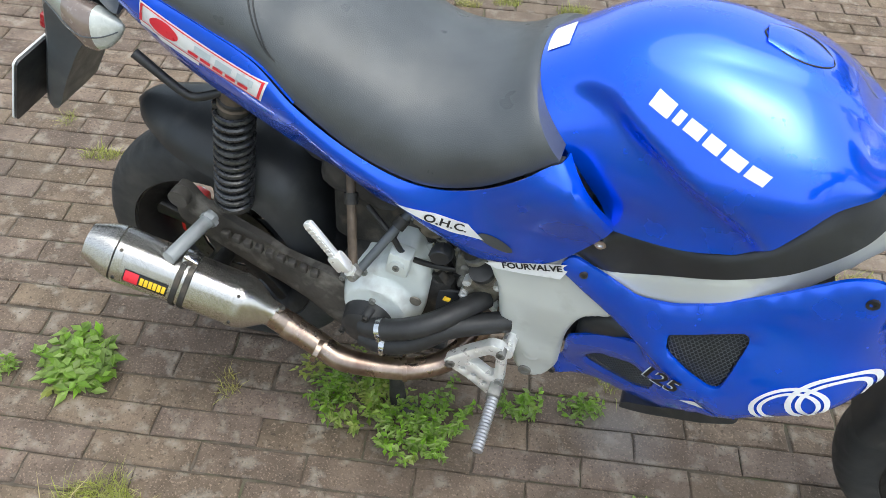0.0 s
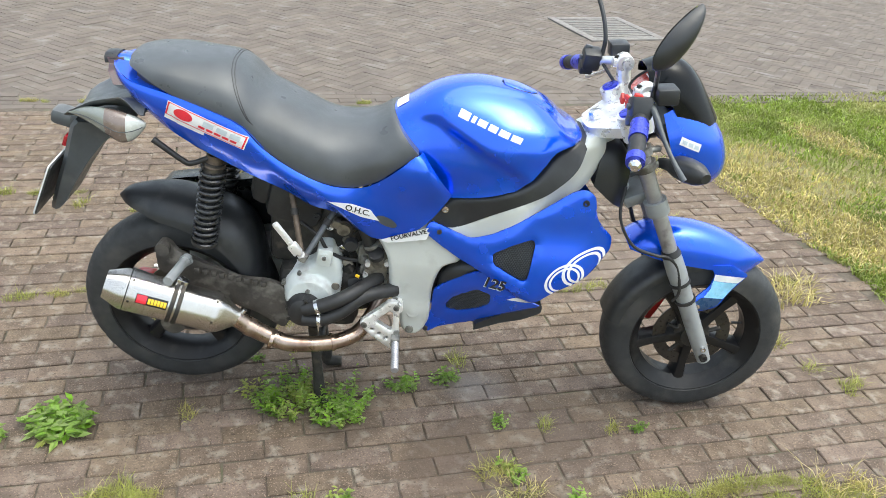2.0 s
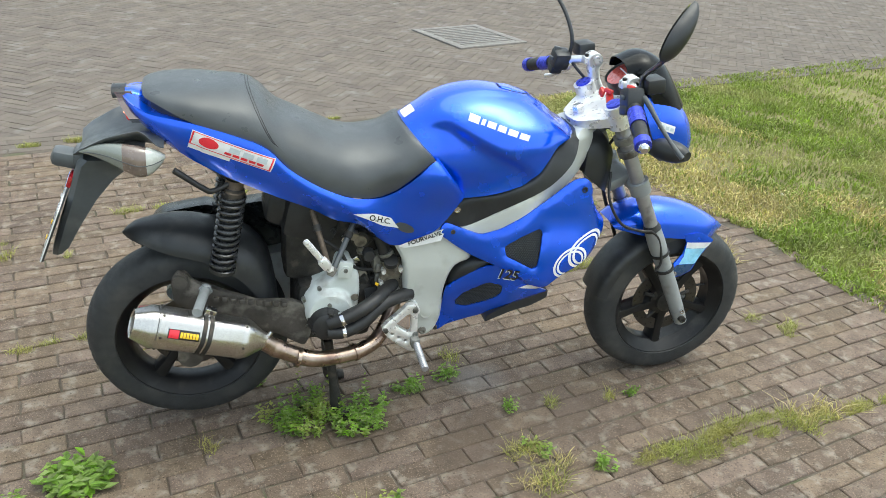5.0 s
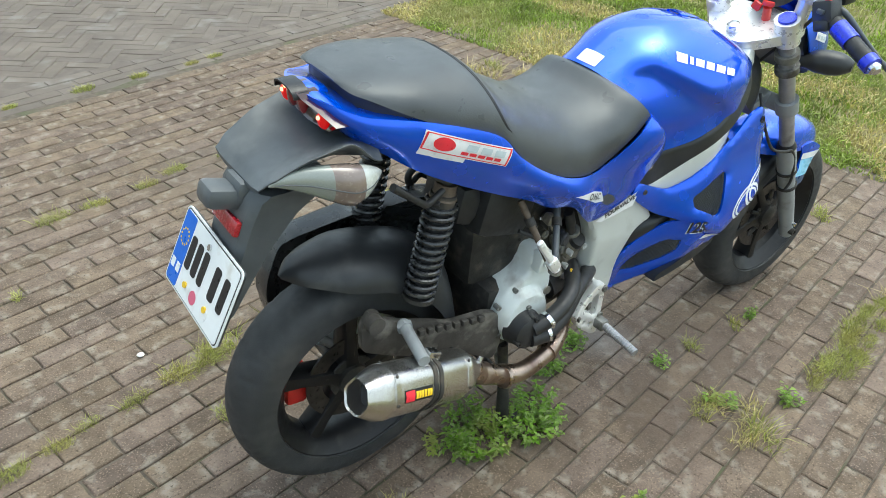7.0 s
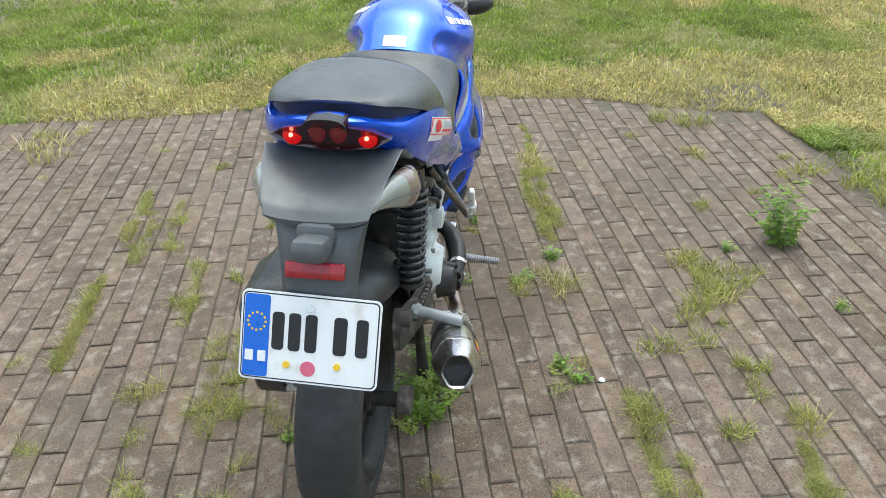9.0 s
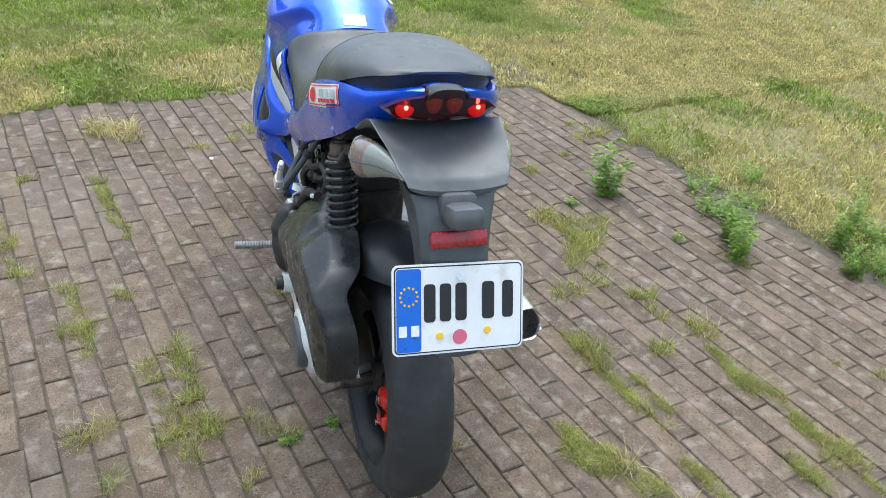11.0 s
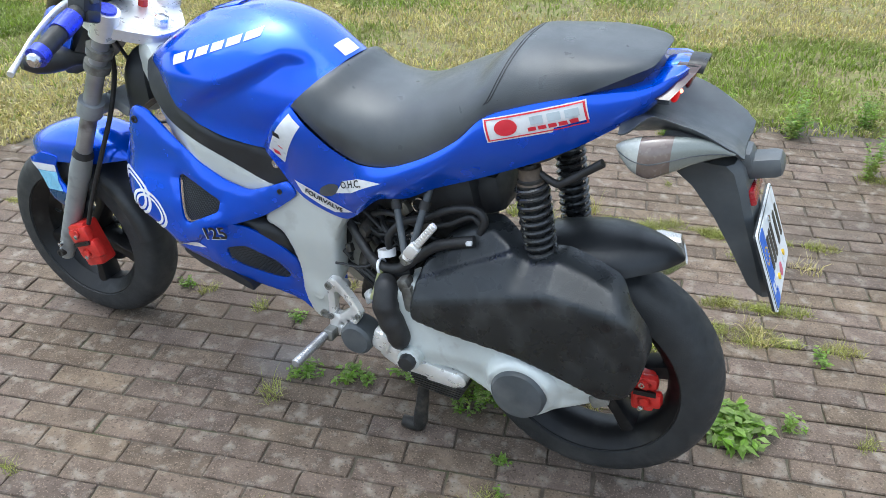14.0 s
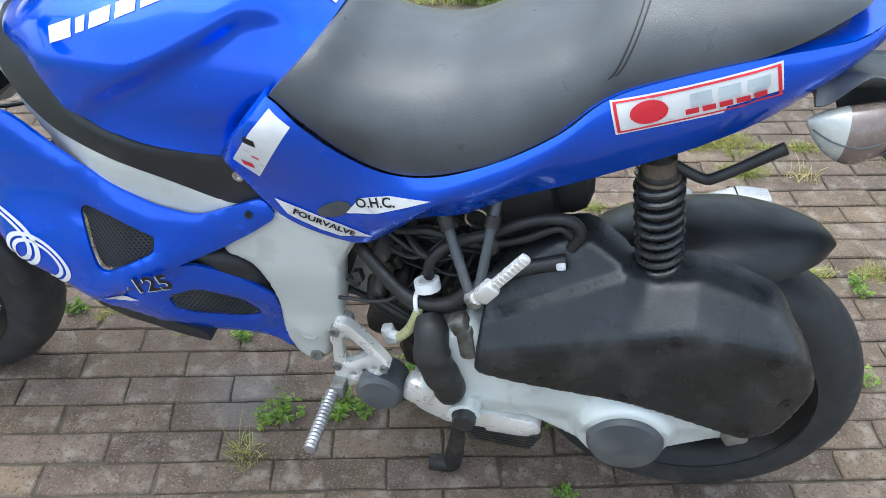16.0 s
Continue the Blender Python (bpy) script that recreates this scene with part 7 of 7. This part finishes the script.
# shock absorbers
for s in (-1, 1):
    y = 0.114 if s > 0 else -0.103
    top, bot = Vector((0.110, y, 0.722)), Vector((0.070, y * 0.94, 0.470))
    d = (bot - top)
    body = part("shock_absorber", tube([tuple(top + d * t) for t in (0, 0.08, 0.1, 0.22, 0.24, 0.9, 1.0)], [0.012, 0.014, 0.024, 0.024, 0.013, 0.013, 0.012], 18), DARKMETAL, bike, "rear shock absorber with black spring")
    coil = []
    ax = d.normalized()
    e1 = ax.orthogonal().normalized()
    e2 = ax.cross(e1)
    for k in range(0, 13 * 18 + 1):
        a = 2 * math.pi * k / 18
        t = 0.14 + 0.80 * k / (13 * 18)
        coil.append(tuple(top + d * t + 0.0265 * (math.cos(a) * e1 + math.sin(a) * e2)))
    part("spring", tube(coil, 0.0047, 8), SPRING, body, "black coil spring")
    part("dust_sleeve", tube([tuple(top + d * 0.15), tuple(top + d * 0.93)], 0.0195, 18), HOSE, body)
    part("top_collar", tube([tuple(top + d * 0.02), tuple(top + d * 0.10), tuple(top + d * 0.13)], [0.020, 0.021, 0.026], 18), RUSTY, body, "rusty upper collar")
    part("spring_seat", tube([tuple(top + d * 0.92), tuple(top + d * 0.95)], 0.031, 20), DARKMETAL, body)
    part("luggage_hook", tube([(0.100, s * 0.112, 0.712), (0.060, s * 0.122, 0.698), (0.040, s * 0.128, 0.708), (-0.018, s * 0.130, 0.752)], [0.006, 0.0065, 0.0065, 0.0075], 10, 24), HOSE, bike, "black rubber-tipped luggage hook")

# rear hugger: a rounded shell over the tyre, coming to a blunt tip at the back
hug = hull([((-0.140, 0, 0.553), (-0.138, 0.006, 0.548)), ((-0.126, 0, 0.567), (-0.116, 0.036, 0.545)), ((-0.098, 0, 0.580), (-0.086, 0.058, 0.540)), ((-0.022, 0, 0.590), (-0.030, 0.084, 0.527)), ((0.050, 0, 0.580), (0.045, 0.094, 0.508)),
            ((0.147, 0, 0.550), (0.120, 0.097, 0.462)), ((0.195, 0, 0.497), (0.165, 0.097, 0.405)), ((0.222, 0, 0.370), (0.200, 0.092, 0.330))], 2.2, 50, 16, closed=False)
bmesh.ops.translate(hug, vec=(-0.013, 0.012, -0.013), verts=hug.verts)
part("rear_hugger", thicken(hug, 0.004), PLASTIC, bike, "black plastic hugger over the rear tyre")
# exhaust
E0, E1 = Vector((-0.079, -0.208, 0.408)), Vector((0.115, -0.181, 0.341))
ed = (E1 - E0).normalized()
eu = (Vector((0, 0, 1)) - ed * ed.z).normalized()
es = ed.cross(eu)


CAN_WIDE = 0.90


def can_ring(c, r, n=30, wide=CAN_WIDE):
    out = []
    for k in range(n):
        a = 2 * math.pi * k / n
        hexa = 1.0 - 0.075 * (0.5 + 0.5 * math.cos(6 * a)) ** 1.5
        out.append(c + r * hexa * (math.cos(a) * eu + wide * math.sin(a) * es))
    return out


def can(name, stations, m, parent, label="", open_end=False):
    bm = bmesh.new()
    vs = grid_faces(bm, [can_ring(E0 + ed * t, r) for t, r in stations], True)
    if not open_end:
        cap(bm, vs[0])
        cap(bm, vs[-1])
    return part(name, bm, m, parent, label)


L = (E1 - E0).length
muff = can("silencer", [(0, 0.0495), (0.004, 0.0505), (L - 0.004, 0.0505), (L, 0.0495)], STEEL, bike, "brushed steel sports silencer")
can("end_cone", [(-0.002, 0.0508), (-0.014, 0.0490), (-0.046, 0.0350), (-0.050, 0.0336), (-0.047, 0.0305), (-0.012, 0.0290), (-0.008, 0.0)], STEEL, muff, "steel end cone with dark mouth", True)
can("mouth", [(-0.016, 0.0300), (-0.011, 0.0)], INKSHADE, muff, "", True)
can("front_cone", [(L - 0.001, 0.0500), (L + 0.012, 0.0460), (L + 0.040, 0.0260), (L + 0.052, 0.0225)], STEEL, muff)
for t in (0.008, L - 0.010):
    can("rivet_band", [(t - 0.006, 0.0506), (t - 0.0055, 0.0513), (t + 0.0055, 0.0513), (t + 0.006, 0.0506)], STEEL, muff, "riveted steel band")
    for k in range(6):
        a = 2 * math.pi * (k + 0.5) / 6
        p = E0 + ed * t + 0.0510 * (math.cos(a) * eu + CAN_WIDE * math.sin(a) * es)
        n_ = (math.cos(a) * eu + math.sin(a) * es)
        part("rivet", tube([tuple(p - n_ * 0.002), tuple(p + n_ * 0.002)], [0.004, 0.0025], 8), DARKMETAL, muff)
for t in (L * 0.49, L * 0.56):
    can("clamp_band", [(t - 0.005, 0.0515), (t - 0.004, 0.0535), (t + 0.004, 0.0535), (t + 0.005, 0.0515)], DARKMETAL, muff, "steel clamp band")
part("silencer_bracket", merge(rod((0.034, -0.108, 0.444), (0.014, -0.210, 0.438), 0.0115, 16), rod((0.033, -0.114, 0.443), (0.032, -0.122, 0.4415), 0.016, 6)), FORK, bike, "grey tubular silencer bracket")
part("clamp_ear", block(tuple(E0 + ed * (L * 0.53) + eu * 0.058), (0.026, 0.020, 0.020), (0, 23, 0), 0.003), CHROME, muff)
part("clamp_screw", rod(tuple(E0 + ed * (L * 0.53) + eu * 0.062 - es * 0.014), tuple(E0 + ed * (L * 0.53) + eu * 0.062 + es * 0.014), 0.004, 10), DARKMETAL, muff)
part("front_hanger", rod((0.172, -0.176, 0.338), (0.180, -0.174, 0.350), 0.006, 8), CHROME, bike)
# maker's label as plain shapes
def on_can(t, a, lift):
    n_ = math.cos(a) * eu + CAN_WIDE * math.sin(a) * es
    hexa = 1.0 - 0.075 * (0.5 + 0.5 * math.cos(6 * a)) ** 1.5
    return E0 + ed * t + n_ * (0.0506 * hexa + lift)


def can_label(name, t0, t1, a0, a1, m, lift):
    bm = bmesh.new()
    grid_faces(bm, [[on_can(t0 + (t1 - t0) * i / 6, radians(a0 + (a1 - a0) * j / 6), lift) for j in range(7)] for i in range(7)])
    return part(name, bm, m, muff)


sgn = 1 if (math.sin(radians(80)) * es).y < 0 else -1
can_label("maker_label", 0.022, 0.092, sgn * 62, sgn * 88, INKSHADE, 0.0008)
can_label("label_red", 0.024, 0.046, sgn * 64, sgn * 86, STICKRED, 0.0014)
for k in range(6):
    can_label("label_bar", 0.049 + 0.007 * k, 0.0545 + 0.007 * k, sgn * 68, sgn * 83, STICKYELLOW, 0.0014)
part("exhaust_pipe", tube([tuple(E1 + ed * 0.045), (0.190, -0.172, 0.300), (0.240, -0.172, 0.274), (0.290, -0.178, 0.262), (0.360, -0.162, 0.256), (0.410, -0.146, 0.259), (0.455, -0.118, 0.274), (0.495, -0.080, 0.335), (0.515, -0.04, 0.40)], [0.0215, 0.0215, 0.021, 0.0195, 0.0195, 0.0195, 0.019, 0.018, 0.018], 20, 60), PIPE, bike, "heat-tinted bent exhaust pipe")
for p, q in (((0.182, -0.1725, 0.304), (0.198, -0.1720, 0.296)), ((0.238, -0.182, 0.2735), (0.246, -0.182, 0.271)), ((0.384, -0.1555, 0.2565), (0.391, -0.153, 0.2570))):
    part("pipe_joint", rod(p, q, 0.0232, 20), PIPE, bike)

# centre stand and its spring
for s in (-1, 1):
    stand_foot = (0.362, s * 0.085, 0.012)
    part("centre_stand", tube([(0.330, s * 0.075, 0.245), (0.345, s * 0.080, 0.13), (0.355, s * 0.085, 0.035), stand_foot, (0.400, s * 0.088, 0.012)], [0.012, 0.012, 0.013, 0.017, 0.014], 12, 26), DARKMETAL, bike, "black centre stand leg with foot")
part("stand_bar", rod((0.345, -0.080, 0.14), (0.345, 0.080, 0.14), 0.010, 12), DARKMETAL, bike)
sp = []
for k in range(0, 14 * 10 + 1):
    a = 2 * math.pi * k / 10
    t = k / 140
    sp.append((0.325 + 0.02 * t + 0.007 * math.cos(a), -0.06 + 0.007 * math.sin(a), 0.235 - 0.075 * t))
part("stand_spring", tube(sp, 0.0016, 6), CASTALU, bike, "stand return spring")

# cables at the steering head
for s, pts, r in ((1, [(1.02, -0.16, 0.93), (1.06, -0.10, 0.86), (1.055, -0.02, 0.75), (1.04, 0.02, 0.66)], 0.004), (1, [(1.0, 0.15, 0.93), (1.05, 0.08, 0.86), (1.05, 0.03, 0.76), (1.03, 0.01, 0.68)], 0.004),
                  (1, [(1.060, -0.06, 0.700), (1.050, -0.10, 0.640), (1.090, -0.115, 0.575), (1.150, -0.118, 0.553), (1.185, -0.116, 0.548), (1.215, -0.115, 0.520), (1.235, -0.118, 0.455), (1.225, -0.116, 0.425)], 0.0038),
                  (1, [(1.03, 0.10, 0.86), (1.07, 0.06, 0.76), (1.10, 0.07, 0.66), (1.14, 0.09, 0.56), (1.20, 0.10, 0.44), (1.235, 0.105, 0.36)], 0.0055)):
    part("control_cable", tube(pts, r, 8, 36), HOSE, bike, "black control cable")
for z in (0.470, 0.420):
    p = fork_at(z, -0.094)
    part("cable_tie", tube([tuple(p - FD * 0.004), tuple(p + FD * 0.004)], 0.0265, 16), HOSE, bike)
part("head_shroud", hull([((0.985, 0, 0.80), (0.98, 0.07, 0.70)), ((1.03, 0, 0.80), (1.03, 0.07, 0.66)), ((1.07, 0, 0.76), (1.06, 0.05, 0.64))], 3, 10, 6), PLASTIC, bike, "black steering head shroud")
# radiator and black filling inside the fairings
part("radiator", block((0.86, 0, 0.545), (0.10, 0.20, 0.20), (0, 20, 0), 0.01), DARKMETAL, bike, "dark radiator between the fairings")
part("belly_filler", block((0.70, 0, 0.42), (0.16, 0.20, 0.16), (0, 20, 0), 0.02), INKSHADE, bike, "black filling between the fairings")
part("black_lip", shell(rounded([(0.735, 0.325), (0.800, 0.350), (0.850, 0.363), (0.894, 0.386), (0.893, 0.412), (0.850, 0.398), (0.80, 0.376), (0.740, 0.345)], 60, 1), 0.150, 0.30, 1, (), 0.02, 0.004), PLASTIC, bike, "scuffed black lower lip")


# ---- the pavers nearest to the motorcycle, one by one ----
kinds = []
for k in range(24):
    v, f = brick_verts(BL - GAP, BW - GAP, 0.03, 0.0026, 0.0020, random.Random(70 + k), WORN)
    me = bpy.data.meshes.new("brick")
    me.from_pydata(v, [], f)
    me.materials.append(BRICK)
    kinds.append(me)
br = random.Random(12)
for x, y, z, a in near:
    ob = new("brick", kinds[br.randrange(24)])
    ob.matrix_world = Matrix.LocRotScale((x, y, z), Euler((br.uniform(-0.012, 0.012), br.uniform(-0.006, 0.006), a)), None)
    ob.parent = pavement

# narrow waist: panels, frame plates and footrest brackets warped in and down to fit the camera's view
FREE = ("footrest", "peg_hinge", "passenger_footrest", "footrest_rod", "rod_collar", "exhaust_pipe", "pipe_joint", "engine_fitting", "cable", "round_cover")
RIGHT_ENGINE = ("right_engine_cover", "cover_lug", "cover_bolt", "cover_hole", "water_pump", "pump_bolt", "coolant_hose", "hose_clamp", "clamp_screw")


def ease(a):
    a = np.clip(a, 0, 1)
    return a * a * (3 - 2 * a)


def warp_waist(me):
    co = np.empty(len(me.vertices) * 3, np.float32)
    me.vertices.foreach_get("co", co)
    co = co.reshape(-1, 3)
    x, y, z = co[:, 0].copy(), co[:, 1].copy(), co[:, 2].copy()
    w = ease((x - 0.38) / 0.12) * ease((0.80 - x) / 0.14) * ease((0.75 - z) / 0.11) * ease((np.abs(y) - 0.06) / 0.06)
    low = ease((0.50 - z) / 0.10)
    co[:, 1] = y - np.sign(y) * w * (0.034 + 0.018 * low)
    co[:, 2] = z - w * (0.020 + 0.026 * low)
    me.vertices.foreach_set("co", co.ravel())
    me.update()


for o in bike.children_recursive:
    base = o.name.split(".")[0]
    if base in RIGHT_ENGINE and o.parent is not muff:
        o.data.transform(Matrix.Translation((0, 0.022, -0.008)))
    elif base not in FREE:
        warp_waist(o.data)

# the motorcycle stands on its centre stand, leaning a little, its nose low
bike.matrix_world = pose(0.0054, 0.0265, 0.0139, 1.16, 1.74, -0.55)
